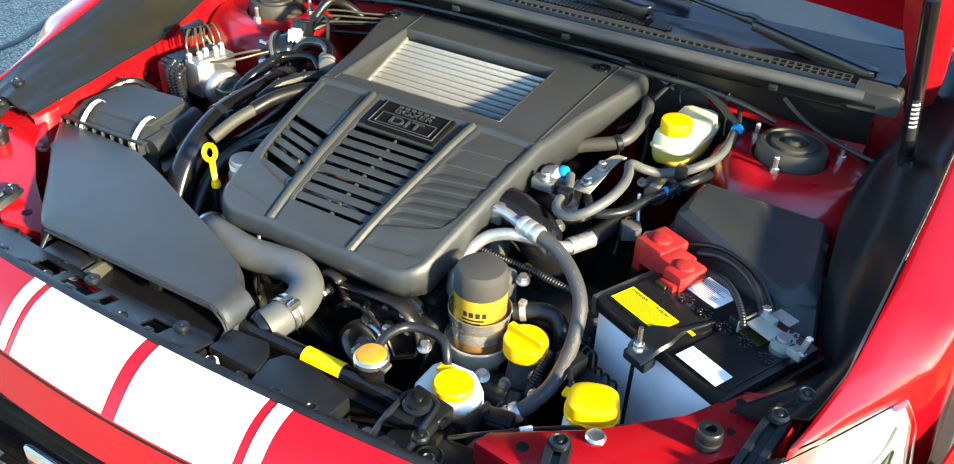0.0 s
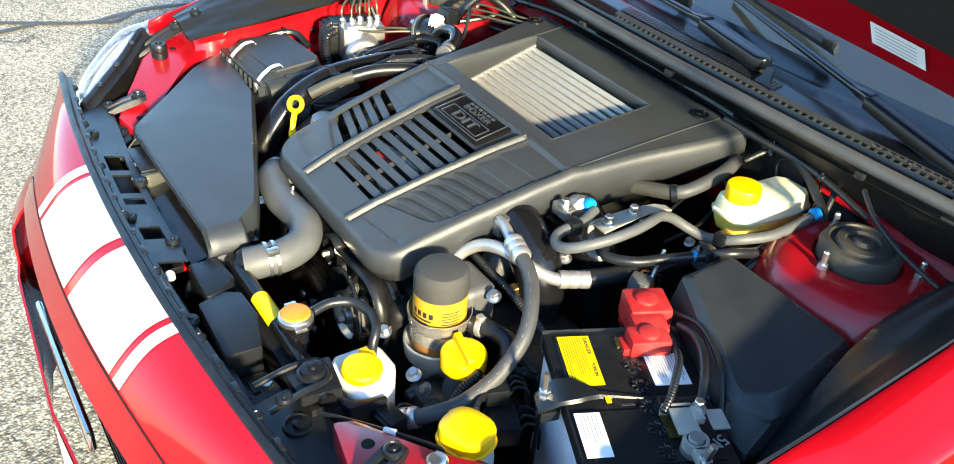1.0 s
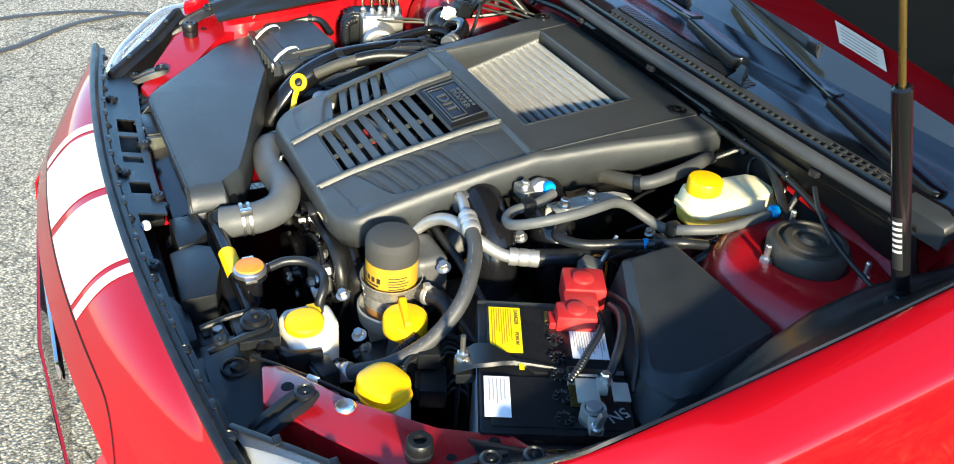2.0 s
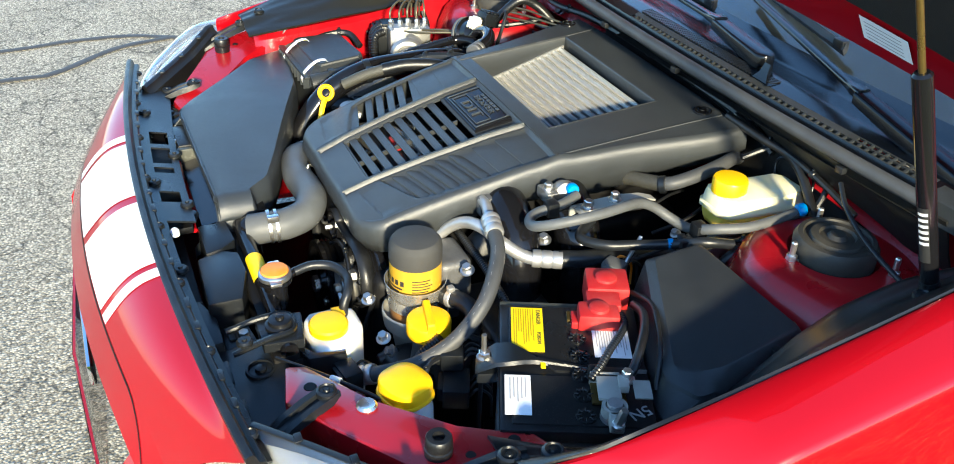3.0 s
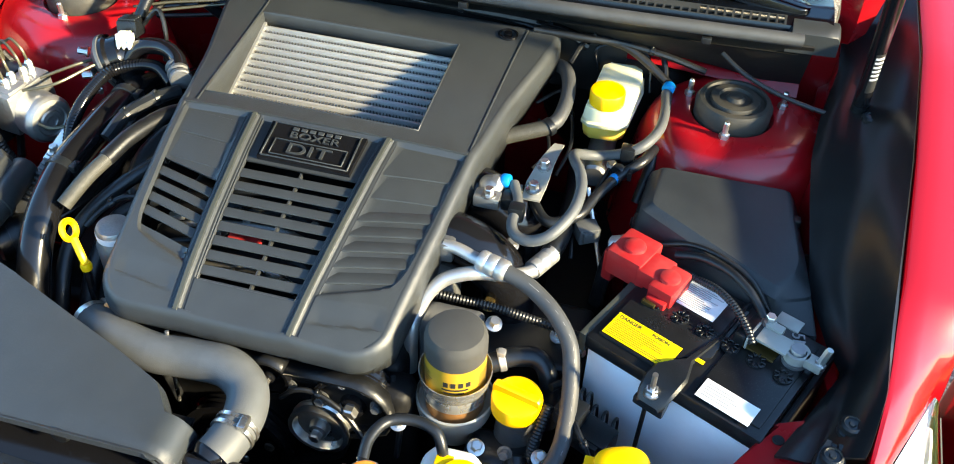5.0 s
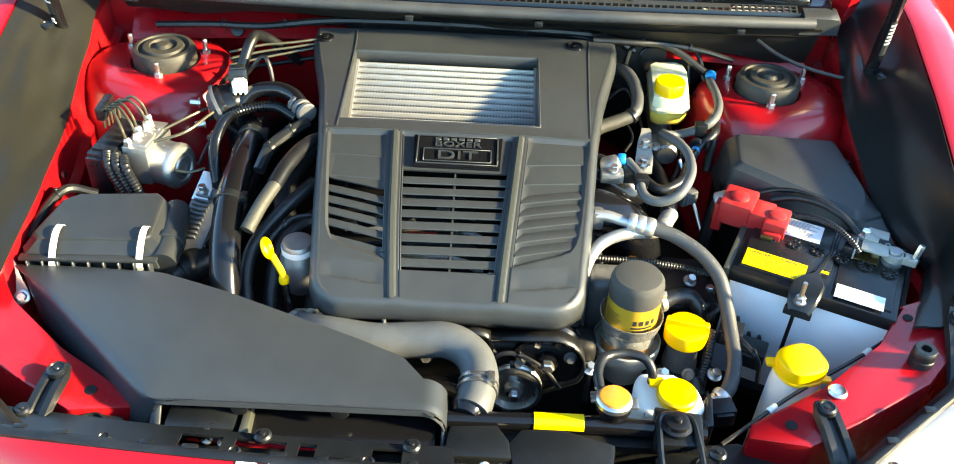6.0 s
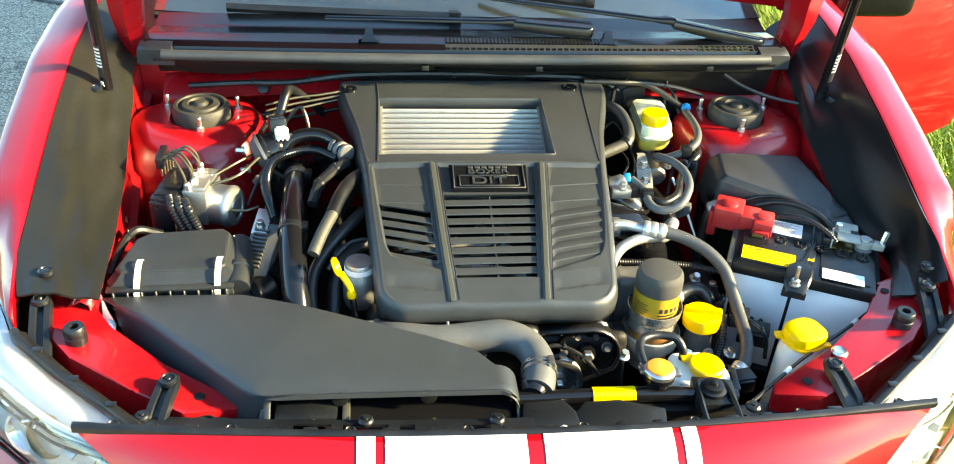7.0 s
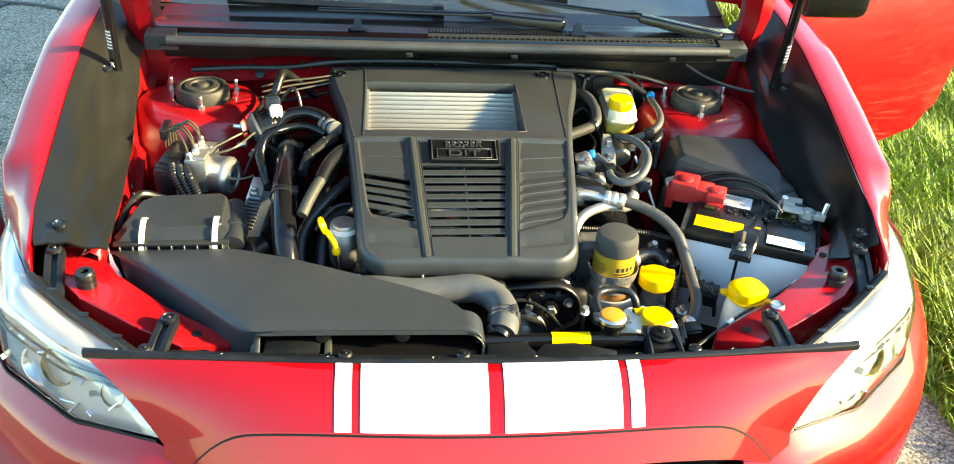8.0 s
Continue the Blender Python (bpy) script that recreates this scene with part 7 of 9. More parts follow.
def air_box():
    ob = base("air_filter_box", (-0.51, 0.42, 0.55), "black air filter box with two white spring clips", "air filter box")

    def outline(z, k=1.0, dx=0.0):
        b = [(-0.606, 0.372), (-0.596, 0.358), (-0.418, 0.366), (-0.405, 0.380), (-0.410, 0.470), (-0.425, 0.486), (-0.572, 0.480), (-0.588, 0.465)]
        cx, cy = -0.51, 0.42
        return [(cx + (x - cx) * k + dx, cy + (y - cy) * k, z) for x, y in b]
    top = [(-0.594, 0.384), (-0.584, 0.374), (-0.440, 0.382), (-0.428, 0.392), (-0.430, 0.470), (-0.442, 0.480), (-0.556, 0.470), (-0.576, 0.455)]

    def lid_ring(k, z):
        return [(-0.508 + (x + 0.508) * k, 0.44 + (y - 0.44) * k, z + 0.10 * (y - 0.40)) for x, y in top]
    bm = B()
    skin(bm, [outline(0.748), outline(0.753, 1.0), outline(0.7545, 0.97), lid_ring(1.0, 0.767), lid_ring(0.985, 0.7705), lid_ring(0.95, 0.7715), lid_ring(0.5, 0.7725)])
    part("lid", bm, DUSTY, ob, "dusty black lid", angle=14)
    bm = B()
    tube(bm, [(-0.408, 0.366, 0.740), (-0.408, 0.40, 0.744), (-0.412, 0.44, 0.748), (-0.420, 0.482, 0.748)], 0.019, 18)
    lathe(bm, (-0.409, 0.408, 0.745), [(0.0195, -0.006), (0.0215, -0.005), (0.0215, 0.005), (0.0195, 0.006)], 22, axis_to((-0.05, 1, 0.06)))
    part("side_tube", bm, DUSTY, ob, "dusty ribbed tube along the lid")
    bm = B()
    skin(bm, [outline(0.56, 0.86), outline(0.728, 0.94), outline(0.731, 1.02), outline(0.746, 1.02), outline(0.748, 1.0)])
    part("body", bm, DUCT, ob, angle=40)
    bm = B()
    box(bm, (-0.508, 0.3565, 0.7505), (0.190, 0.012, 0.005), 0.0015, m=Matrix.Translation((-0.508, 0.3565, 0)) @ Matrix.Rotation(radians(2.5), 4, "Z") @ Matrix.Translation((0.508, -0.3565, 0)))
    part("flange", bm, DUSTY, ob, "dusty flange under the clips")
    for i in range(9):
        x = -0.592 + 0.0210 * i
        bm = B()
        box(bm, (x, 0.352 + 0.0009 * i, 0.737), (0.003, 0.014, 0.023), 0.001, seg=1)
        part("rib", bm, DUCT, ob)
    for x, y in ((-0.557, 0.354), (-0.437, 0.360)):
        bm = B()
        rows = []
        for yy, z in ((y + 0.048, 0.771), (y + 0.044, 0.776), (y + 0.034, 0.7765), (y + 0.024, 0.7735), (y + 0.010, 0.764), (y + 0.000, 0.754), (y - 0.006, 0.742), (y - 0.004, 0.733)):
            rows.append([(x - 0.0045, yy, z), (x - 0.0045, yy - 0.0016, z + 0.001), (x + 0.0045, yy - 0.0016, z + 0.001), (x + 0.0045, yy, z)])
        skin(bm, rows)
        part("spring_clip", bm, WHITE, ob, "white spring clip")
    bm = B()
    rod(bm, (-0.418, 0.385, 0.690), (-0.372, 0.440, 0.690), 0.028, seg=24, bev=0.004)
    lathe(bm, (-0.405, 0.40, 0.690), [(0.032, 0), (0.032, 0.012)], 24, axis_to((0.046, 0.055, 0)))
    part("outlet", bm, BLACK, ob, "round black outlet")
    return ob


air_box()


# ---- brake modulator and the pipes on that side ----
def modulator():
    ob = base("brake_modulator", (-0.49, 0.60, 0.70), "aluminium brake modulator with a black controller and steel lines", "brake modulator")
    m = Matrix.Translation((-0.495, 0.600, 0)) @ Matrix.Rotation(radians(-8), 4, "Z")
    bm = B()
    box(bm, (0, 0, 0.770), (0.040, 0.085, 0.066), 0.003, m=m)
    box(bm, (0.003, -0.018, 0.804), (0.028, 0.034, 0.006), 0.002, m=m)
    for k in range(8):      # pressed plugs on the top face
        lathe(bm, m @ Vector((-0.012 + 0.008 * (k % 4), 0.004 + 0.016 * (k // 4), 0.8028)), [(0.0030, 0), (0.0030, 0.0016), (0.0012, 0.0018)], 10)
    part("valve_block", bm, CAST, ob, "machined aluminium valve block")
    bm = B()
    lathe(bm, m @ Vector((0.018, -0.006, 0.760)), [(0.034, 0), (0.0355, 0.003), (0.0355, 0.030), (0.0370, 0.032), (0.0370, 0.038), (0.0340, 0.042), (0.0320, 0.045), (0.024, 0.046), (0.022, 0.0435), (0.017, 0.0435), (0.015, 0.046), (0.009, 0.0465), (0.007, 0.045), (0.002, 0.045)], 40, axis_to((1, -0.35, 0.02)))
    part("motor", bm, CAST, ob, "silver pump motor")
    bm = B()
    box(bm, (-0.046, -0.006, 0.752), (0.050, 0.112, 0.090), 0.007, m=m)
    box(bm, (-0.050, -0.062, 0.760), (0.040, 0.012, 0.064), 0.004, m=m)
    box(bm, (-0.046, -0.006, 0.7985), (0.038, 0.090, 0.004), 0.0015, m=m)
    part("controller", bm, BLACK, ob, "black controller box")
    bm = B()
    for k in range(3):
        tube(bm, [tuple(m @ Vector((-0.040 + 0.013 * k, -0.052, 0.795 - 0.003 * k))), tuple(m @ Vector((-0.030 + 0.014 * k, -0.070, 0.785))), tuple(m @ Vector((-0.014 + 0.013 * k, -0.076, 0.755))), tuple(m @ Vector((-0.002 + 0.011 * k, -0.070, 0.715))), tuple(m @ Vector((0.004 + 0.008 * k, -0.05, 0.67)))], 0.0085, 10, ribs=0.0012, pitch=0.005)
    part("harness", bm, RUBBER, ob, "bundle of black wires")
    for k in range(5):
        bm = B()
        a = m @ Vector((-0.012 + 0.006 * (k % 2), -0.035 + 0.018 * k, 0.806))
        b = Vector((-0.560 + 0.003 * k, 0.612 + 0.008 * k, 0.834))
        mid = (a + b) / 2 + Vector((0.004, 0.0, 0.026))
        tube(bm, [tuple(a), (a.x - 0.004, a.y, a.z + 0.026), tuple(mid), tuple(b + Vector((0.012, 0, 0.004))), tuple(b), (b.x - 0.002, b.y, b.z - 0.03)], 0.0022, 8)
        part("brake_line", bm, LINES, ob, "olive coated steel brake line")
        bm = B()
        lathe(bm, a - Vector((0, 0, 0.004)), [(0.0065, 0), (0.0065, 0.010), (0.004, 0.014)], 6)
        part("union_nut", bm, STEEL, ob, angle=25)
    bm = B()
    box(bm, (-0.562, 0.628, 0.832), (0.014, 0.05, 0.022), 0.003)
    part("line_clip", bm, BLACK, ob)
    for pts in ([(-0.478, 0.585, 0.80), (-0.43, 0.60, 0.812), (-0.40, 0.66, 0.815), (-0.375, 0.70, 0.81)], [(-0.462, 0.565, 0.765), (-0.42, 0.55, 0.77), (-0.395, 0.56, 0.772)], [(-0.475, 0.62, 0.80), (-0.43, 0.66, 0.81), (-0.40, 0.72, 0.80)]):
        bm = B()
        tube(bm, pts, 0.0024, 8)
        part("brake_line", bm, LINES, ob)
    return ob


modulator()


def bypass_valve():
    ob = base("bypass_valve", (-0.37, 0.71, 0.76), "black boost valve with a silver housing and a white plug", "valve")
    ax = Vector((0.75, 0.25, 0.30)).normalized()
    c = Vector((-0.402, 0.690, 0.805))
    bm = B()
    lathe(bm, c, [(0.012, -0.014), (0.026, -0.010), (0.034, 0.0), (0.038, 0.001), (0.038, 0.006), (0.034, 0.007)], 32, axis_to(ax))
    part("diaphragm_cover", bm, DARKCAST, ob, "dull silver diaphragm cover")
    bm = B()
    lathe(bm, c + ax * 0.007, [(0.036, 0), (0.036, 0.006), (0.031, 0.010), (0.030, 0.026), (0.022, 0.034), (0.018, 0.050), (0.002, 0.052)], 32, axis_to(ax))
    rod(bm, c + ax * 0.03, c + ax * 0.03 + Vector((0.012, -0.02, -0.10)), 0.024, 0.026, seg=20, bev=0.004)
    part("valve_body", bm, GLOSS, ob, "black valve body")
    m = Matrix.Translation((-0.363, 0.692, 0.845)) @ Matrix.Rotation(radians(14), 4, "Z") @ Matrix.Rotation(radians(-18), 4, "X")
    bm = B()
    box(bm, (0, 0, 0), (0.024, 0.016, 0.020), 0.002, m=m)
    for k in range(3):
        box(bm, (-0.008 + 0.008 * k, -0.009, -0.005), (0.0035, 0.004, 0.014), 0.001, m=m, seg=1)
    box(bm, (0, 0.002, 0.011), (0.017, 0.010, 0.004), 0.001, m=m, seg=1)
    part("plug", bm, WHITE, ob, "white connector plug")
    bm = B()
    box(bm, (-0.002, 0.034, 0.012), (0.030, 0.040, 0.026), 0.004, m=m)
    for k in range(4):
        box(bm, (-0.002, 0.020 + 0.009 * k, 0.026), (0.026, 0.003, 0.004), 0.001, m=m, seg=1)
    part("connector_body", bm, BLACK, ob, "ribbed black connector")
    bm = B()
    tube(bm, [tuple(m @ Vector((0, 0.050, 0.012))), (-0.360, 0.785, 0.882), (-0.352, 0.82, 0.872), (-0.33, 0.85, 0.84), (-0.30, 0.87, 0.80)], 0.009, 10)
    tube(bm, [tuple(m @ Vector((0.012, 0.045, 0.012))), (-0.332, 0.745, 0.872), (-0.318, 0.73, 0.84), (-0.322, 0.72, 0.80)], 0.0035, 8)
    part("loom", bm, RUBBER, ob, "taped black loom")
    for p, d in (((-0.432, 0.690, 0.812), (-1, -0.3, 0.2)), ((-0.424, 0.676, 0.782), (-1, -0.5, 0.0)), ((-0.405, 0.660, 0.770), (-0.5, -1, 0.1))):
        bolt("bolt", p, 0.0055, 0.016, STEEL, ob, d)
    return ob


bypass_valve()
run("intake_pipe", [(-0.372, 0.440, 0.690), (-0.350, 0.500, 0.690), (-0.345, 0.60, 0.700), (-0.335, 0.70, 0.725), (-0.30, 0.77, 0.73), (-0.25, 0.80, 0.72)], 0.030, GLOSS, "glossy black intake pipe to the turbocharger", "pipe", seg=20)
run("charge_pipe", [(-0.318, 0.735, 0.745), (-0.332, 0.690, 0.775), (-0.334, 0.620, 0.790), (-0.332, 0.533, 0.792), (-0.328, 0.447, 0.786), (-0.320, 0.370, 0.752), (-0.310, 0.318, 0.69), (-0.300, 0.29, 0.61)], 0.0215, GLOSS, "glossy black charge pipe beside the engine cover", "pipe", seg=22)
for k, (p, d) in enumerate((((-0.334, 0.625, 0.790), (0, 1, 0)), ((-0.329, 0.455, 0.787), (0.05, 1, 0.1)))):
    bm = B()
    lathe(bm, p, [(0.0212, -0.007), (0.0232, -0.006), (0.0232, 0.006), (0.0212, 0.007)], 26, axis_to(d))
    box(bm, Vector(p) + Vector((0.022, 0, 0.012)), (0.010, 0.016, 0.010), 0.002)
    tagged(part("pipe_clamp", bm, BLACK), "black band clamp round the charge pipe", "hose clamp", "pipe clamps")
run("breather_hose", [(-0.362, 0.512, 0.775), (-0.375, 0.550, 0.790), (-0.386, 0.605, 0.797), (-0.378, 0.655, 0.808), (-0.340, 0.672, 0.818), (-0.300, 0.668, 0.824), (-0.262, 0.640, 0.822)], 0.0095, GLOSS, "black corrugated breather hose", "hose", ribs=0.0016, pitch=0.0052, seg=14)
run("breather_hose", [(-0.372, 0.680, 0.800), (-0.345, 0.695, 0.832), (-0.305, 0.695, 0.842), (-0.272, 0.678, 0.840), (-0.250, 0.645, 0.832)], 0.0125, GLOSS, "taped black breather hose", "hose", seg=14)
bm = B()
for k in range(3):
    rod(bm, (-0.268 + 0.009 * k, 0.668 - 0.011 * k, 0.832), (-0.262 + 0.009 * k, 0.660 - 0.011 * k, 0.832), 0.0165, seg=18, bev=0.002)
tagged(part("hose_clip", bm, DARKCAST), "bright clip holding the breather hoses", "hose clip")
run("braided_hose", [(-0.292, 0.398, 0.782), (-0.277, 0.435, 0.802), (-0.262, 0.470, 0.815)], 0.0102, BRAID, "heat sleeve of woven fibre over a hose", "hose", seg=14)
run("coolant_hose", [(-0.264, 0.466, 0.814), (-0.252, 0.51, 0.822), (-0.232, 0.57, 0.820), (-0.205, 0.61, 0.81)], 0.0115, RUBBER, "black rubber hose running under the cover", "hose", seg=14)
run("coolant_hose", [(-0.283, 0.315, 0.64), (-0.290, 0.345, 0.68), (-0.298, 0.385, 0.712), (-0.290, 0.425, 0.738), (-0.255, 0.47, 0.768), (-0.215, 0.52, 0.785)], 0.0105, DARKHOSE, "bent dark coolant pipe", "hose", seg=14)
run("coolant_hose", [(-0.255, 0.33, 0.64), (-0.262, 0.38, 0.69), (-0.250, 0.44, 0.735), (-0.21, 0.48, 0.75)], 0.012, DARKHOSE, "dark coolant pipe under the cover", "hose", seg=14)
run("coolant_hose", [(-0.24, 0.46, 0.70), (-0.27, 0.54, 0.745), (-0.24, 0.62, 0.77), (-0.20, 0.66, 0.77)], 0.016, RUBBER, "black hose below the braided one", "hose", seg=14)


def driver_module():
    ob = base("control_module", (-0.39, 0.49, 0.68), "finned grey aluminium control module on a bracket", "control module")
    m = Matrix.Translation((-0.386, 0.478, 0.728)) @ Matrix.Rotation(radians(-14), 4, "Z") @ Matrix.Rotation(radians(28), 4, "X")
    bm = B()
    box(bm, (0, 0, 0), (0.048, 0.110, 0.024), 0.003, m=m)
    part("case", bm, DARKCAST, ob, "grey case")
    for k in range(10):
        bm = B()
        box(bm, (-0.004, -0.030 + 0.0075 * k, 0.014), (0.026, 0.003, 0.010), 0.0006, m=m, seg=1)
        part("fin", bm, DARKCAST, ob)
    bm = B()
    box(bm, (-0.010, 0.055, 0.012), (0.026, 0.050, 0.004), 0.001, m=m)
    part("bracket", bm, STEEL, ob, "pale steel bracket")
    bolt("bolt", m @ Vector((-0.010, 0.045, 0.014)), 0.0065, 0.012, STEEL, ob)
    bm = B()
    box(bm, (0.002, -0.062, -0.004), (0.034, 0.030, 0.026), 0.003, m=m)
    part("connector", bm, BLACK, ob)
    return ob


driver_module()


def dipstick():
    ob = base("dipstick", (-0.232, 0.338, 0.70), "yellow looped oil dipstick handle", "dipstick")
    bm = B()
    n = Vector((0.95, 0.10, 0.35)).normalized()
    e1 = Vector((-0.45, 0.2, 1)).normalized()
    e1 = (e1 - n * e1.dot(n)).normalized()
    e2 = n.cross(e1)
    ring = [tuple(Vector((-0.2535, 0.354, 0.788)) + 0.0118 * (math.cos(a) * e1 + math.sin(a) * e2)) for a in lines(0, 2 * math.pi, 20)]
    tube(bm, ring, 0.0042, 8, 2)
    tube(bm, [(-0.247, 0.350, 0.779), (-0.236, 0.341, 0.765), (-0.230, 0.337, 0.752)], 0.005, 8)
    lathe(bm, (-0.2305, 0.3375, 0.742), [(0.007, 0), (0.0075, 0.006), (0.006, 0.011)], 14)
    part("handle", bm, YELLOW, ob, "yellow plastic loop")
    bm = B()
    tube(bm, [(-0.2305, 0.3375, 0.745), (-0.222, 0.325, 0.70), (-0.205, 0.31, 0.65)], 0.005, 8)
    part("guide_tube", bm, GLOSS, ob)
    return ob


dipstick()


def fuel_pump():
    ob = base("fuel_pump", (-0.208, 0.345, 0.66), "bright aluminium high pressure pump at the cover's corner", "fuel pump")
    bm = B()
    lathe(bm, (-0.220, 0.392, 0), [(0.024, 0.69), (0.027, 0.70), (0.027, 0.745), (0.024, 0.750), (0.023, 0.768), (0.021, 0.772), (0.002, 0.773)], 30)
    part("pump_body", bm, CAST, ob)
    bm = B()
    lathe(bm, (-0.220, 0.392, 0), [(0.0236, 0.752), (0.0239, 0.765)], 30)
    part("pump_label", bm, PAPER, ob, "pale label band")
    bolt("bolt", (-0.192, 0.312, 0.700), 0.007, 0.014, STEEL, ob)
    bolt("bolt", (-0.176, 0.300, 0.69), 0.006, 0.012, STEEL, ob)
    bm = B()
    box(bm, (-0.195, 0.318, 0.685), (0.05, 0.03, 0.03), 0.005)
    part("flange", bm, CAST, ob)
    return ob


fuel_pump()

# ---- hoses on the other side and in front ----
HOSE_TOP = [(-0.215, 0.300, 0.690), (-0.165, 0.272, 0.712), (-0.10, 0.258, 0.716), (-0.045, 0.259, 0.720), (0.002, 0.256, 0.725), (0.034, 0.238, 0.720), (0.046, 0.205, 0.716), (0.042, 0.168, 0.713), (0.036, 0.150, 0.710)]


def radiator_hose():
    ob = base("radiator_hose", (0.0, 0.24, 0.69), "thick grey radiator hose with spring clamps", "radiator hose")
    bm = B()
    tube(bm, HOSE_TOP, 0.0245, 20)
    part("hose", bm, HOSE, ob, "dusty grey rubber hose")
    for k, y in enumerate((0.176, 0.187)):
        bm = B()
        lathe(bm, (0.0435 + 0.001 * k, y, 0.714), [(0.0255, 0), (0.0268, 0.0006), (0.0268, 0.005), (0.0255, 0.0056)], 28, axis_to((0.10, 1, 0.05)), cap=False)
        part("clamp_band", bm, STEEL, ob, "zinc clamp band")
    bm = B()
    box(bm, (0.060, 0.182, 0.737), (0.010, 0.018, 0.010), 0.002)
    part("clamp_ear", bm, STEEL, ob)
    bm = B()
    lathe(bm, (0.034, 0.160, 0.709), [(0.0225, 0), (0.0225, 0.012), (0.018, 0.02)], 24, axis_to((-0.3, -1, -0.1)))
    part("stub", bm, GLOSS, ob)
    bm = B()
    lathe(bm, (-0.215, 0.300, 0.690), [(0.027, 0), (0.027, 0.010)], 24, axis_to((0.9, -0.4, 0.2)), cap=False)
    part("clamp_band", bm, STEEL, ob)
    return ob


radiator_hose()
run("overflow_hose", [(0.198, 0.180, 0.730), (0.197, 0.205, 0.734), (0.208, 0.232, 0.733), (0.235, 0.243, 0.731), (0.262, 0.238, 0.728), (0.273, 0.228, 0.712), (0.274, 0.226, 0.690)], 0.0066, DARKHOSE, "dark overflow hose from radiator neck to tank", "hose", seg=12)


def ac_line():
    ob = base("ac_hose", (0.33, 0.40, 0.68), "black air-conditioning hose with crimped aluminium ends", "air-conditioning hose")
    pts = [(0.268, 0.447, 0.790), (0.285, 0.443, 0.789), (0.319, 0.434, 0.782), (0.356, 0.412, 0.769), (0.381, 0.388, 0.749), (0.391, 0.362, 0.725), (0.396, 0.330, 0.703), (0.397, 0.285, 0.687), (0.385, 0.245, 0.676), (0.368, 0.228, 0.664)]
    bm = B()
    tube(bm, pts[1:], 0.0104, 16)
    hose = part("hose", bm, MIDHOSE, ob, "weathered reinforced hose")
    line = smooth_line(pts[1:], 8)
    bm = B()
    rows = []
    for i in range(8, len(line) - 8):
        d = (line[i + 1] - line[i - 1]).normalized()
        n = (Vector((0.5, -0.7, 0.9)) - d * d.dot(Vector((0.5, -0.7, 0.9)))).normalized()
        w = d.cross(n)
        if i % 3:
            rows.append([line[i] + n * 0.0106 - w * 0.00015, line[i] + n * 0.0106 + w * 0.00015])
        elif len(rows) > 1:
            skin(bm, rows, closed=False)
            rows = []
    part("printed_line", bm, INKGREY, hose)
    bm = B()
    tube(bm, [(0.204, 0.461, 0.793), (0.222, 0.459, 0.794), (0.245, 0.453, 0.791), (0.262, 0.449, 0.790)], 0.0080, 14)
    part("alu_end", bm, ALU, ob, "aluminium pipe end")
    for p, q in (((0.252, 0.4515, 0.791), (0.290, 0.4425, 0.788)), ((0.378, 0.237, 0.671), (0.352, 0.214, 0.654))):
        bm = B()
        d = Vector(q) - Vector(p)
        lathe(bm, p, [(0.0125, 0), (0.0140, d.length * 0.08), (0.0140, d.length * 0.26), (0.0128, d.length * 0.30), (0.0140, d.length * 0.36), (0.0140, d.length * 0.60), (0.0128, d.length * 0.64), (0.0140, d.length * 0.70), (0.0140, d.length * 0.92), (0.012, d.length)], 20, axis_to(d))
        part("crimp", bm, ALU, ob, "crimped aluminium sleeve")
    bm = B()
    tube(bm, [(0.356, 0.217, 0.656), (0.335, 0.200, 0.645), (0.31, 0.185, 0.63)], 0.008, 12)
    part("alu_end", bm, ALU, ob)
    return ob


ac_line()


def ac_pipe():
    ob = base("ac_pipe", (0.26, 0.44, 0.68), "bare aluminium air-conditioning pipe joined to a black hose", "air-conditioning pipe")
    bm = B()
    tube(bm, [(0.188, 0.368, 0.655), (0.188, 0.378, 0.715), (0.191, 0.398, 0.738), (0.201, 0.415, 0.757), (0.219, 0.430, 0.770), (0.250, 0.441, 0.777), (0.284, 0.456, 0.769), (0.303, 0.478, 0.755), (0.320, 0.500, 0.750)], 0.0090, 16)
    part("alu_pipe", bm, ALU, ob, "bare aluminium pipe")
    bm = B()
    p, q = Vector((0.312, 0.492, 0.751)), Vector((0.330, 0.530, 0.750))
    d = q - p
    lathe(bm, p, [(0.0125, 0), (0.0128, 0.003), (0.0128, 0.011), (0.0116, 0.013), (0.0128, 0.015), (0.0128, 0.026), (0.0116, 0.028), (0.0128, 0.030), (0.0128, 0.038), (0.013, 0.042)], 20, axis_to(d))
    part("crimp", bm, ALU, ob, "crimped sleeve")
    bm = B()
    tube(bm, [(0.326, 0.525, 0.750), (0.333, 0.56, 0.747), (0.334, 0.62, 0.738), (0.330, 0.70, 0.722), (0.32, 0.78, 0.70)], 0.013, 16)
    part("hose", bm, DARKHOSE, ob, "black hose")
    return ob


ac_pipe()


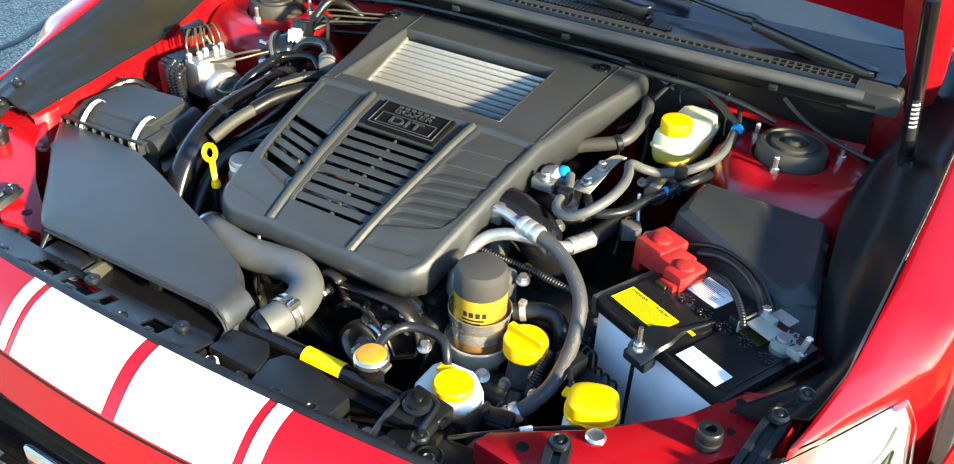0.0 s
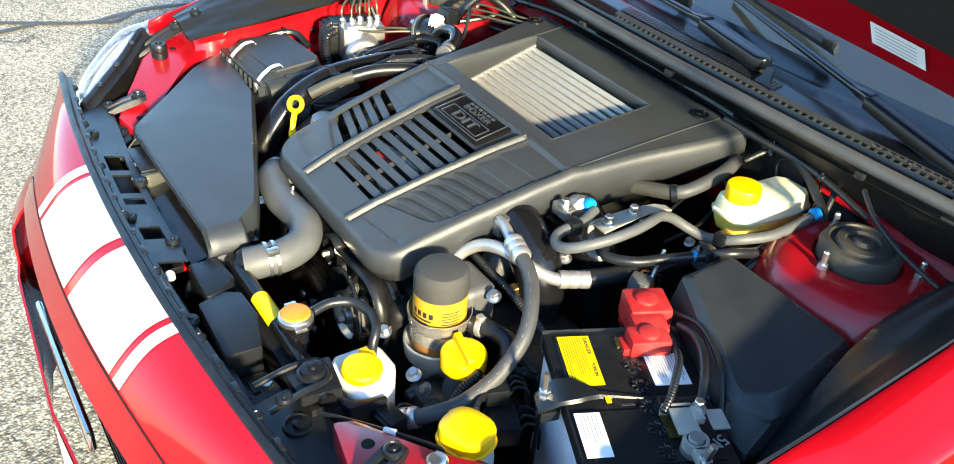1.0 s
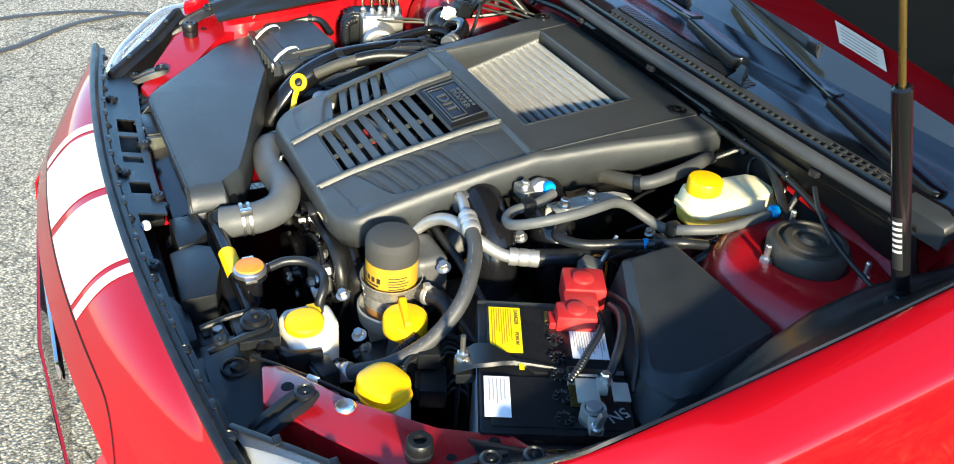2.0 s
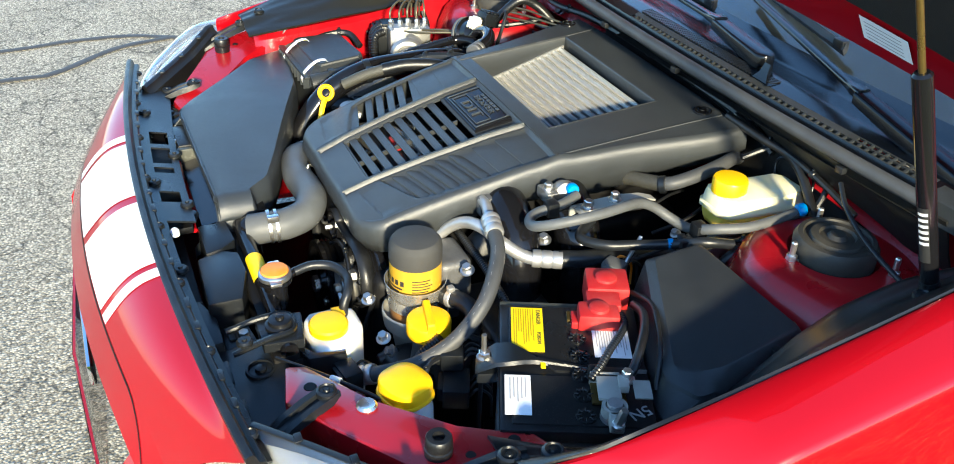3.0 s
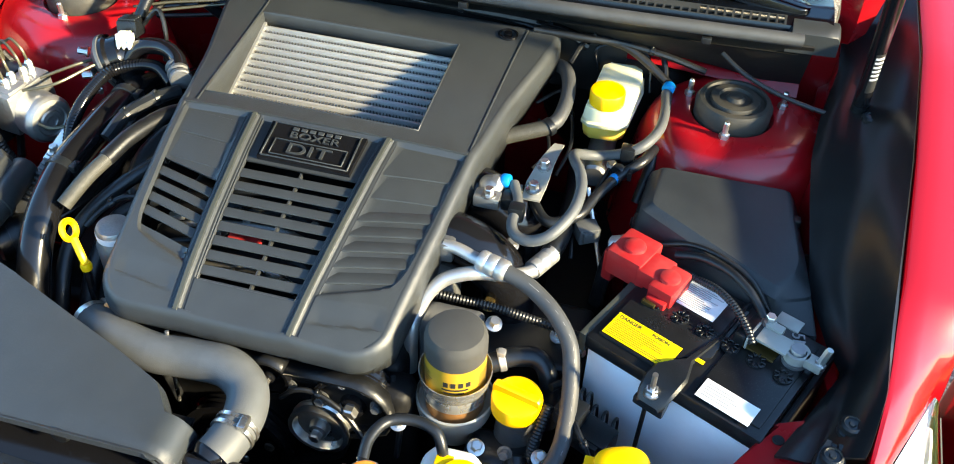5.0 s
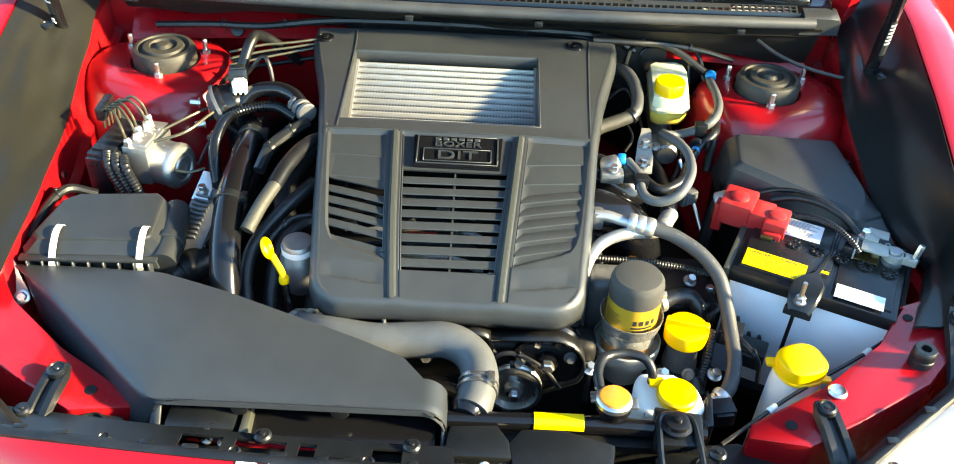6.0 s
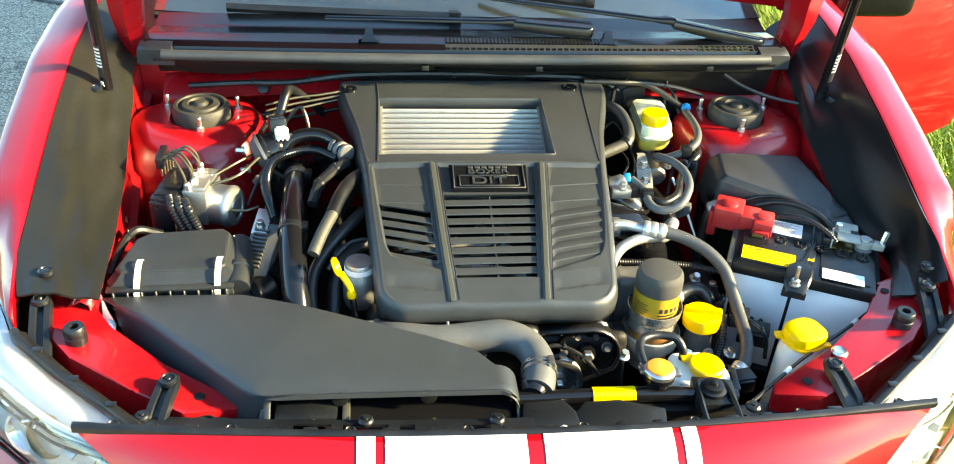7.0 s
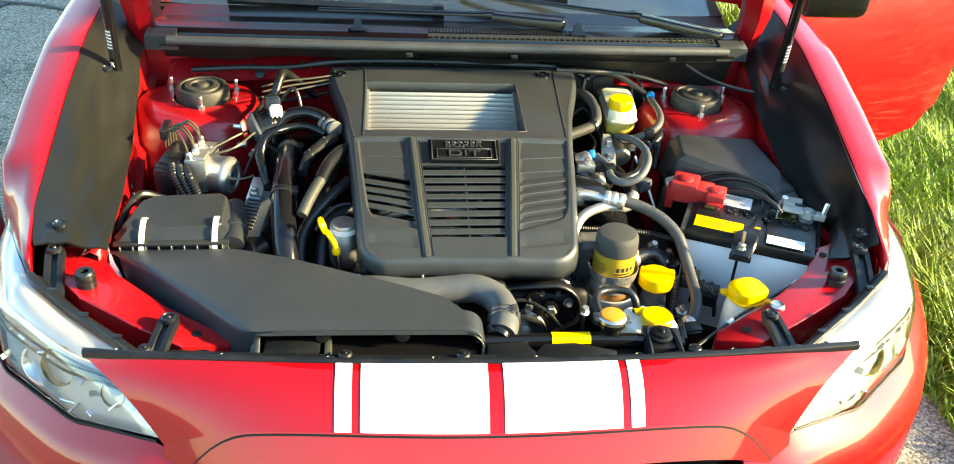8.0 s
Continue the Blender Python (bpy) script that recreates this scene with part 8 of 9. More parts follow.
def heater_hose():
    ob = base("vacuum_hose", (0.34, 0.6, 0.76), "kinked grey vacuum hose looping past the manifold", "hose")
    bm = B()
    tube(bm, [(0.262, 0.585, 0.808), (0.276, 0.550, 0.806), (0.277, 0.515, 0.802), (0.287, 0.497, 0.800), (0.307, 0.490, 0.803), (0.330, 0.496, 0.814), (0.349, 0.530, 0.826), (0.352, 0.572, 0.830), (0.344, 0.610, 0.828), (0.330, 0.645, 0.820), (0.328, 0.672, 0.808), (0.340, 0.695, 0.792), (0.362, 0.708, 0.786), (0.392, 0.705, 0.800), (0.416, 0.715, 0.812), (0.432, 0.755, 0.815), (0.434, 0.800, 0.818), (0.430, 0.840, 0.820)], 0.0074, 14)
    part("hose", bm, HOSE, ob, "grey rubber hose")
    for at, d, mat, name in (((0.246, 0.583, 0.812), (1, -0.1, 0.1), BLUE, "blue_clip"), ((0.431, 0.842, 0.824), (0.2, 1, 0.1), BLUE, "blue_clip")):
        bm = B()
        lathe(bm, at, [(0.0085, 0), (0.0095, 0.002), (0.0095, 0.010), (0.008, 0.012)], 14, axis_to(d))
        part(name, bm, mat, ob, "blue plastic clip")
    for at in ((0.396, 0.705, 0.801), (0.278, 0.535, 0.805)):
        bm = B()
        box(bm, at, (0.020, 0.018, 0.022), 0.003)
        part("hose_guide", bm, BLACK, ob)
    return ob


heater_hose()
run("vacuum_hose", [(0.285, 0.600, 0.775), (0.315, 0.565, 0.772), (0.350, 0.585, 0.775), (0.366, 0.625, 0.776), (0.388, 0.672, 0.780), (0.418, 0.70, 0.795), (0.43, 0.74, 0.79)], 0.0075, DARKHOSE, "black hose marked with blue tape", "hose", seg=12)
bm = B()
lathe(bm, (0.384, 0.666, 0.779), [(0.0080, 0), (0.0080, 0.007)], 14, axis_to((0.35, 0.75, 0.1)))
tagged(part("tape_mark", bm, BLUE), "blue tape wound round the black hose", "tape mark")
run("conduit", [(0.150, 0.430, 0.742), (0.214, 0.429, 0.738), (0.28, 0.432, 0.733), (0.345, 0.431, 0.725), (0.40, 0.44, 0.71), (0.46, 0.50, 0.70)], 0.0062, RUBBER, "black corrugated wiring conduit", "conduit", ribs=0.0012, pitch=0.0042, seg=12)
run("conduit", [(0.372, 0.330, 0.70), (0.366, 0.305, 0.672), (0.362, 0.290, 0.63), (0.36, 0.28, 0.56)], 0.0075, RUBBER, "corrugated conduit beside the oil filler", "conduit", ribs=0.0012, pitch=0.0042, seg=12)
run("bypass_hose", [(0.292, 0.368, 0.704), (0.320, 0.382, 0.710), (0.348, 0.388, 0.706), (0.366, 0.375, 0.68), (0.37, 0.36, 0.62)], 0.0125, DARKHOSE, "short grey hose on the filter housing", "hose", seg=14)
bm = B()
lathe(bm, (0.300, 0.373, 0.706), [(0.0135, 0), (0.0145, 0.001), (0.0145, 0.008), (0.0135, 0.009)], 18, axis_to((0.9, 0.4, 0.15)))
box(bm, (0.304, 0.372, 0.723), (0.010, 0.010, 0.008), 0.002)
tagged(part("hose_clamp", bm, ALU), "bright clamp on the short hose", "hose clamp")
run("guide_rod", [(-0.085, 0.275, 0.74), (-0.080, 0.262, 0.70), (-0.075, 0.25, 0.64)], 0.0025, STEEL, "thin bright steel tube behind the hose", "tube", seg=8)
run("guide_rod", [(0.355, 0.64, 0.78), (0.375, 0.60, 0.74), (0.40, 0.56, 0.68)], 0.003, STEEL, "thin steel rod behind the manifold", "rod", seg=8)


def bracket():
    ob = base("engine_bracket", (0.30, 0.66, 0.74), "pale steel lifting bracket with two bolts", "bracket")
    bm = B()
    rows = []
    for y, x, w, z in ((0.575, 0.288, 0.012, 0.796), (0.60, 0.290, 0.014, 0.804), (0.64, 0.294, 0.011, 0.810), (0.67, 0.300, 0.008, 0.812), (0.69, 0.302, 0.007, 0.806)):
        rows.append([(x - w, y, z - 0.003), (x - w, y, z), (x + w, y, z), (x + w, y, z - 0.003)])
    skin(bm, rows)
    box(bm, (0.270, 0.585, 0.780), (0.004, 0.03, 0.034), 0.001)
    part("plate", bm, BRACKET, ob)
    bolt("bolt", (0.288, 0.590, 0.800), 0.007, 0.013, STEEL, ob)
    bolt("bolt", (0.293, 0.630, 0.808), 0.0065, 0.013, STEEL, ob)
    return ob


bracket()


def fuel_rail():
    ob = base("manifold_valve", (0.245, 0.565, 0.74), "silver valve with a bracket beside the engine cover", "valve")
    bm = B()
    lathe(bm, (0.225, 0.580, 0.795), [(0.016, 0), (0.018, 0.004), (0.018, 0.022), (0.014, 0.028), (0.006, 0.03)], 22, axis_to((1, -0.2, 0.5)))
    box(bm, (0.235, 0.552, 0.802), (0.035, 0.020, 0.018), 0.003)
    part("valve_body", bm, CAST, ob)
    bolt("bolt", (0.237, 0.551, 0.810), 0.0065, 0.012, STEEL, ob)
    bm = B()
    box(bm, (0.262, 0.560, 0.800), (0.018, 0.022, 0.020), 0.003)
    part("connector", bm, BLACK, ob)
    return ob


fuel_rail()


def connector(at, size, mat, label, rz=0.0):
    ob = base("connector", at, label, "connector", "wiring connectors")
    m = Matrix.Translation(at) @ Matrix.Rotation(radians(rz), 4, "Z")
    bm = B()
    box(bm, (0, 0, 0), size, 0.003, m=m)
    box(bm, (0, -size[1] * 0.5, 0.002), (size[0] * 0.7, size[1] * 0.35, size[2] * 0.7), 0.002, m=m)
    part("plug", bm, mat, ob)
    for k in range(3):
        bm = B()
        a = m @ Vector((-size[0] * 0.3 + size[0] * 0.3 * k, size[1] * 0.5, 0))
        tube(bm, [tuple(a), tuple(a + Vector((0, 0.012, 0.008))), tuple(a + Vector((0.004, 0.028, -0.006))), tuple(a + Vector((0.006, 0.03, -0.04)))], 0.002, 6)
        part("wire", bm, (ORANGE if mat is HOSE else RUBBER, INK, RUBBER)[k], ob)
    return ob


connector((0.365, 0.595, 0.742), (0.030, 0.026, 0.024), HOSE, "grey wiring plug with orange wires", 30)
connector((0.400, 0.335, 0.690), (0.034, 0.030, 0.026), BLACK, "black wiring plug beside the battery", -20)
connector((0.430, 0.330, 0.660), (0.05, 0.035, 0.03), BLACK, "large black wiring plug in front of the battery", -24)
connector((0.366, 0.205, 0.668), (0.036, 0.026, 0.03), BLACK, "black wiring plug at the hose end", 10)

run("braided_hose", [(0.205, 0.686, 0.790), (0.228, 0.698, 0.798), (0.255, 0.709, 0.804), (0.281, 0.720, 0.810)], 0.0115, BRAID, "woven fibre sleeve over a hose beside the cover", "hose", seg=14)
run("coolant_hose", [(0.276, 0.717, 0.809), (0.290, 0.735, 0.815), (0.294, 0.775, 0.824), (0.288, 0.815, 0.829), (0.276, 0.845, 0.828), (0.255, 0.875, 0.815)], 0.0105, MIDHOSE, "bent grey hose running behind the engine cover", "hose", seg=14)
bm = B()
lathe(bm, (0.279, 0.719, 0.809), [(0.0125, -0.003), (0.0135, -0.002), (0.0135, 0.006), (0.0125, 0.007)], 20, axis_to((0.5, 0.5, 0.2)))
tagged(part("hose_clamp", bm, BLACK), "black band clamp at the end of the woven sleeve", "hose clamp")

# ---- engine ----
def engine():
    ob = base("engine", (0.0, 0.55, 0.36), "grimy flat four engine under the cover, shade put into its near-black colour", "engine")
    # blocks coloured near black for the shade under the cover, with some grime
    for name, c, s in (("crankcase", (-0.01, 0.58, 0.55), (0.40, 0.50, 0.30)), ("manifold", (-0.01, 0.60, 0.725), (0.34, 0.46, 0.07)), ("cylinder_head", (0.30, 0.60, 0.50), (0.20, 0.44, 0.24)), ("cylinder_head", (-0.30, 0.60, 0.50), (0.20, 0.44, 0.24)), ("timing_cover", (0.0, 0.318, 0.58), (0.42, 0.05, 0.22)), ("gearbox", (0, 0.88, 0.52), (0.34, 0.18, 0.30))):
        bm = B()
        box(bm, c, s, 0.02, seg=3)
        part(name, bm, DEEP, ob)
    # intake runners
    for y0 in (0.50, 0.60):
        bm = B()
        tube(bm, [(0.16, y0, 0.770), (0.215, y0 - 0.005, 0.772), (0.262, y0 - 0.01, 0.748), (0.285, y0 - 0.012, 0.700), (0.288, y0 - 0.012, 0.62)], [0.036, 0.036, 0.036, 0.033, 0.030], 20)
        part("intake_runner", bm, GLOSS, ob, "glossy black intake runner")
    bm = B()
    box(bm, (0.32, 0.46, 0.655), (0.16, 0.12, 0.05), 0.015, seg=3)
    part("head_cover", bm, BLACK, ob, "black head cover")
    # cast block between cover and filter
    bm = B()
    box(bm, (0.235, 0.395, 0.690), (0.075, 0.05, 0.10), 0.012, seg=3)
    rod(bm, (0.205, 0.45, 0.70), (0.19, 0.50, 0.73), 0.025, seg=18, bev=0.005)
    box(bm, (0.205, 0.468, 0.785), (0.025, 0.03, 0.03), 0.006)
    part("water_outlet", bm, DARKCAST, ob, "cast aluminium outlet housing")
    bm = B()
    box(bm, (0.325, 0.300, 0.575), (0.09, 0.06, 0.12), 0.02, seg=3)
    rod(bm, (0.352, 0.262, 0.628), (0.346, 0.290, 0.640), 0.014, seg=18, bev=0.003)
    rod(bm, (0.296, 0.268, 0.618), (0.300, 0.300, 0.628), 0.011, seg=16, bev=0.003)
    part("front_housing", bm, BLACK, ob, "grimy cast front housing")
    for x, y, z in ((0.285, 0.405, 0.733), (0.300, 0.476, 0.690), (0.375, 0.285, 0.655), (0.30, 0.275, 0.66), (0.36, 0.45, 0.685), (0.275, 0.53, 0.75), (0.20, 0.285, 0.655), (-0.12, 0.285, 0.665)):
        bolt("bolt", (x, y, z), 0.007, 0.012, STEEL, ob, (0.2, -0.3, 1))

    def pulley(at, r, w, mat, spokes=0, name="pulley", label=""):
        b = B()
        m = axis_to((0, -1, 0.02))
        lathe(b, at, [(r * 0.92, -w), (r, -w), (r, -w * 0.75), (r * 0.94, -w * 0.65), (r, -w * 0.5), (r * 0.94, -w * 0.4), (r, -w * 0.25), (r, 0), (r * 0.85, 0), (r * 0.78, -w * 0.35), (r * 0.35, -w * 0.35), (r * 0.30, 0), (r * 0.22, 0.002), (r * 0.03, 0.002)], 36, m)
        p = part(name, b, mat, ob, label)
        b = B()
        lathe(b, Vector(at) + Vector((0, -0.002, 0)), [(r * 0.20, 0), (r * 0.20, 0.008), (r * 0.16, 0.010)], 6, m)
        part("nut", b, STEEL, p, angle=25)
        for k in range(spokes):
            a = 2 * math.pi * k / spokes
            b = B()
            lathe(b, Vector(at) + m @ Vector((r * 0.56 * math.cos(a), r * 0.56 * math.sin(a), -w * 0.34)), [(r * 0.10, 0), (r * 0.09, 0.003)], 10, m)
            part("pulley_hole", b, STEEL, p)
        return p
    pulley((0.037, 0.278, 0.690), 0.027, 0.03, GLOSS, 0, label="black idler pulley")
    pulley((0.097, 0.272, 0.612), 0.040, 0.03, STEEL, 0, label="polished steel pulley")
    pulley((0.140, 0.285, 0.660), 0.052, 0.035, GLOSS, 6, label="dark alternator pulley with openings")
    pulley((-0.020, 0.265, 0.545), 0.075, 0.03, GLOSS, 4, label="large crank pulley")
    pulley((-0.085, 0.285, 0.675), 0.034, 0.025, GLOSS, 0, label="black water pump pulley")
    # belt
    bm = B()
    loop = []
    for (cx, cz, r, a0, a1) in ((0.037, 0.690, 0.029, 40, 130), (-0.085, 0.675, 0.036, 60, 200), (-0.020, 0.545, 0.077, 190, 330), (0.088, 0.585, 0.044, -60, 20), (0.140, 0.660, 0.054, -30, 100)):
        loop += [(cx + r * math.cos(radians(a)), cz + r * math.sin(radians(a))) for a in lines(a0, a1, 8)]
    rings = []
    for x, z in loop:
        rings.append([(x, 0.278, z), (x, 0.300, z)])
    rings.append(rings[0])
    skin(bm, rings, closed=False)
    bl = part("drive_belt", bm, RUBBER, ob, "black ribbed drive belt")
    bl.modifiers.new("thick", "SOLIDIFY").thickness = 0.004
    # connectors and fittings glimpsed through the slots
    rng = random.Random(5)
    for k in range(14):
        bm = B()
        x, y = -0.15 + 0.022 * k, 0.345 + 0.14 * rng.random()
        turn = Matrix.Translation((x, y, 0.768 + 0.006 * rng.random())) @ Matrix.Rotation(rng.uniform(-0.8, 0.8), 4, "Z")
        box(bm, (0, 0, 0), (rng.uniform(0.008, 0.020), rng.uniform(0.006, 0.012), 0.008), 0.0015, m=turn)
        part("fitting", bm, (CAST, BLACK, STEEL, CAST)[k % 4], ob)
    # fuel lines glimpsed through the slots
    bm = B()
    box(bm, (-0.045, 0.415, 0.775), (0.045, 0.012, 0.006), 0.002)
    part("tag", bm, REDCAP, ob, "small red tag under the cover")
    for k in range(5):
        bm = B()
        y = 0.36 + 0.035 * k
        tube(bm, [(-0.18, y, 0.745), (-0.10, y + 0.01, 0.765), (0.0, y + 0.02, 0.762), (0.06, y, 0.75)], 0.006, 8)
        part("injector_pipe", bm, (STEEL, BLACK, CAST, BLACK, DARKHOSE)[k], ob)
    return ob


engine()

# ---- fixings and cables at the edges ----
def bonnet_catch():
    ob = base("hinge_bracket", (-0.61, 0.345, 0.68), "bent zinc steel bracket with a bolt beside the air box", "bracket")
    bm = B()
    rows = []
    for x, y, z, w in ((-0.632, 0.362, 0.778, 0.010), (-0.628, 0.352, 0.766, 0.013), (-0.622, 0.345, 0.745, 0.012), (-0.612, 0.336, 0.722, 0.010), (-0.598, 0.325, 0.704, 0.008)):
        rows.append([(x - w, y, z), (x + w, y + 0.004, z), (x + w, y + 0.007, z - 0.001), (x - w, y + 0.003, z - 0.001)])
    skin(bm, rows)
    part("plate", bm, STEEL, ob)
    bolt("bolt", (-0.598, 0.322, 0.704), 0.007, 0.016, STEEL, ob, (0.3, -0.7, 0.6))
    return ob


bonnet_catch()
run("release_cable", [(0.495, 0.838, 0.902), (0.53, 0.822, 0.885), (0.58, 0.812, 0.868), (0.64, 0.808, 0.855), (0.672, 0.808, 0.852)], 0.0034, DARKHOSE, "grey cable from the scuttle to the gas strut foot", "cable", seg=10)
run("prop_cable", [(0.345, 0.118, 0.708), (0.394, 0.155, 0.713), (0.443, 0.195, 0.713), (0.485, 0.225, 0.713), (0.573, 0.287, 0.712), (0.630, 0.335, 0.708), (0.684, 0.388, 0.700)], 0.0028, RUBBER, "thin black cable along the tie bar", "cable", seg=8)
for x, y, z in ((0.418, 0.175, 0.713), (0.573, 0.287, 0.712)):
    bm = B()
    rod(bm, (x - 0.006, y - 0.005, z), (x + 0.006, y + 0.005, z + 0.001), 0.0045, seg=12, bev=0.001)
    tagged(part("cable_clip", bm, WHITE), "white clip on the thin black cable", "cable clip", "cable clips")
for k, (pts, r) in enumerate((([(-0.30, 0.90, 0.862), (-0.15, 0.90, 0.872), (0.0, 0.895, 0.875), (0.15, 0.895, 0.87), (0.24, 0.89, 0.858)], 0.006), ([(-0.42, 0.86, 0.80), (-0.34, 0.87, 0.815), (-0.25, 0.88, 0.83)], 0.004), ([(-0.42, 0.85, 0.79), (-0.34, 0.86, 0.800), (-0.25, 0.87, 0.815)], 0.004), ([(0.22, 0.87, 0.872), (0.29, 0.875, 0.868), (0.36, 0.89, 0.855), (0.44, 0.87, 0.81)], 0.007), ([(0.43, 0.86, 0.825), (0.435, 0.80, 0.80), (0.43, 0.74, 0.77), (0.42, 0.70, 0.72)], 0.008))):
    run("bulkhead_pipe", pts, r, RUBBER if k != 1 else GLOSS, "black pipe along the bulkhead", "pipe", "bulkhead pipes", ribs=0.0004 if k == 3 else 0.0, pitch=0.0036, seg=10)


# ---- wiring and small fixings ----
def wire(pts, r, mat, label, clips=0, name="wiring_loom"):
    ob = base(name, pts[0], label, "wiring", "engine bay wiring")
    bm = B()
    tube(bm, pts, r, 8)
    part("sheath", bm, mat, ob)
    line = smooth_line(pts, 6)
    for k in range(clips):
        q = line[int(len(line) * (k + 1) / (clips + 1))]
        d = (line[int(len(line) * (k + 1) / (clips + 1)) + 1] - q).normalized()
        bm = B()
        rod(bm, q - d * 0.004, q + d * 0.004, r + 0.0014, seg=10, bev=0.0008)
        box(bm, q + Vector((0, 0, r + 0.002)), (0.004, 0.006, 0.005), 0.001, seg=1)
        part("tie", bm, BLACK, ob)
    return ob


# steel pipes across the bulkhead
for k in range(3):
    run("bulkhead_pipe", [(-0.40, 0.775 + 0.004 * k, 0.838 + 0.010 * k), (-0.35, 0.798 + 0.004 * k, 0.842 + 0.010 * k), (-0.30, 0.82, 0.845 + 0.009 * k), (-0.25, 0.842, 0.848 + 0.007 * k), (-0.20, 0.90, 0.84)], 0.0022, LINES, "thin steel pipe along the bulkhead", "pipe", "bulkhead pipes", seg=8)
# looms at the rear of the bay
wire([(-0.56, 0.90, 0.845), (-0.45, 0.885, 0.858), (-0.36, 0.88, 0.862), (-0.25, 0.892, 0.872), (-0.12, 0.893, 0.876), (0.0, 0.893, 0.876), (0.12, 0.893, 0.874), (0.24, 0.893, 0.868), (0.30, 0.90, 0.84)], 0.0065, RUBBER, "taped black loom behind the engine cover", 6)
wire([(0.22, 0.885, 0.872), (0.29, 0.878, 0.868), (0.35, 0.888, 0.862), (0.42, 0.892, 0.850), (0.48, 0.90, 0.83)], 0.005, RUBBER, "black loom above the brake servo", 2)
wire([(0.28, 0.86, 0.83), (0.30, 0.905, 0.85), (0.36, 0.925, 0.856), (0.41, 0.91, 0.845), (0.43, 0.87, 0.80)], 0.0045, DARKHOSE, "dark loom looping round the reservoir", 2)
wire([(0.245, 0.80, 0.79), (0.28, 0.83, 0.80), (0.30, 0.80, 0.78), (0.31, 0.75, 0.76), (0.30, 0.70, 0.74)], 0.003, RUBBER, "thin black wire beside the reservoir", 1)
wire([(0.41, 0.84, 0.79), (0.43, 0.80, 0.80), (0.425, 0.76, 0.79), (0.40, 0.72, 0.775), (0.385, 0.69, 0.765)], 0.0035, RUBBER, "black wire beside the strut tower", 3)
wire([(0.375, 0.70, 0.772), (0.36, 0.66, 0.75), (0.345, 0.62, 0.73), (0.35, 0.58, 0.70)], 0.003, RUBBER, "black wire dropping behind the manifold", 1)
wire([(0.27, 0.67, 0.77), (0.285, 0.70, 0.78), (0.275, 0.74, 0.785), (0.255, 0.78, 0.775)], 0.0025, RUBBER, "thin black wire beside the cover")
# left-hand bay, beside the modulator
wire([(-0.56, 0.655, 0.81), (-0.545, 0.66, 0.77), (-0.535, 0.62, 0.72), (-0.50, 0.56, 0.69)], 0.006, RUBBER, "black harness below the modulator", 2)
wire([(-0.41, 0.66, 0.80), (-0.40, 0.70, 0.81), (-0.41, 0.75, 0.815), (-0.395, 0.80, 0.82), (-0.38, 0.86, 0.83)], 0.005, RUBBER, "black harness towards the bulkhead", 2)
wire([(-0.42, 0.60, 0.75), (-0.405, 0.64, 0.775), (-0.39, 0.66, 0.79), (-0.36, 0.65, 0.78)], 0.003, RUBBER, "thin black wire by the boost valve", 1)
wire([(-0.61, 0.40, 0.745), (-0.60, 0.455, 0.765), (-0.585, 0.495, 0.768), (-0.55, 0.51, 0.75)], 0.007, RUBBER, "black corrugated harness behind the air box", 1)
wire([(-0.30, 0.52, 0.80), (-0.29, 0.56, 0.815), (-0.265, 0.60, 0.822), (-0.245, 0.63, 0.82)], 0.0095, DARKHOSE, "black sleeved hose beside the cover", 2, "sleeved_hose")
wire([(-0.27, 0.40, 0.75), (-0.255, 0.42, 0.765), (-0.235, 0.44, 0.775), (-0.21, 0.45, 0.775)], 0.004, RUBBER, "black wire to the fuel pump", 1)
# front of the engine
wire([(0.055, 0.270, 0.67), (0.075, 0.276, 0.685), (0.10, 0.280, 0.68), (0.135, 0.276, 0.66), (0.16, 0.268, 0.63)], 0.0035, RUBBER, "black wire in front of the pulleys", 1)
wire([(0.180, 0.325, 0.69), (0.19, 0.310, 0.68), (0.20, 0.292, 0.65), (0.20, 0.275, 0.60)], 0.004, RUBBER, "black wire beside the oil filter", 1)
wire([(0.40, 0.33, 0.695), (0.415, 0.30, 0.70), (0.43, 0.285, 0.685), (0.44, 0.29, 0.64)], 0.0035, RUBBER, "black wire in front of the battery", 1)
wire([(0.37, 0.355, 0.70), (0.385, 0.375, 0.695), (0.39, 0.40, 0.68), (0.385, 0.43, 0.66)], 0.005, RUBBER, "black harness beside the battery", 1)
wire([(-0.13, 0.285, 0.680), (-0.10, 0.292, 0.695), (-0.06, 0.294, 0.692), (-0.02, 0.29, 0.67)], 0.003, DARKCAST, "bright thin pipe under the cover's front edge", 0, "thin_pipe")
wire([(0.09, 0.318, 0.700), (0.12, 0.308, 0.697), (0.155, 0.306, 0.690), (0.18, 0.315, 0.68)], 0.004, RUBBER, "black wire below the cover's corner", 1)


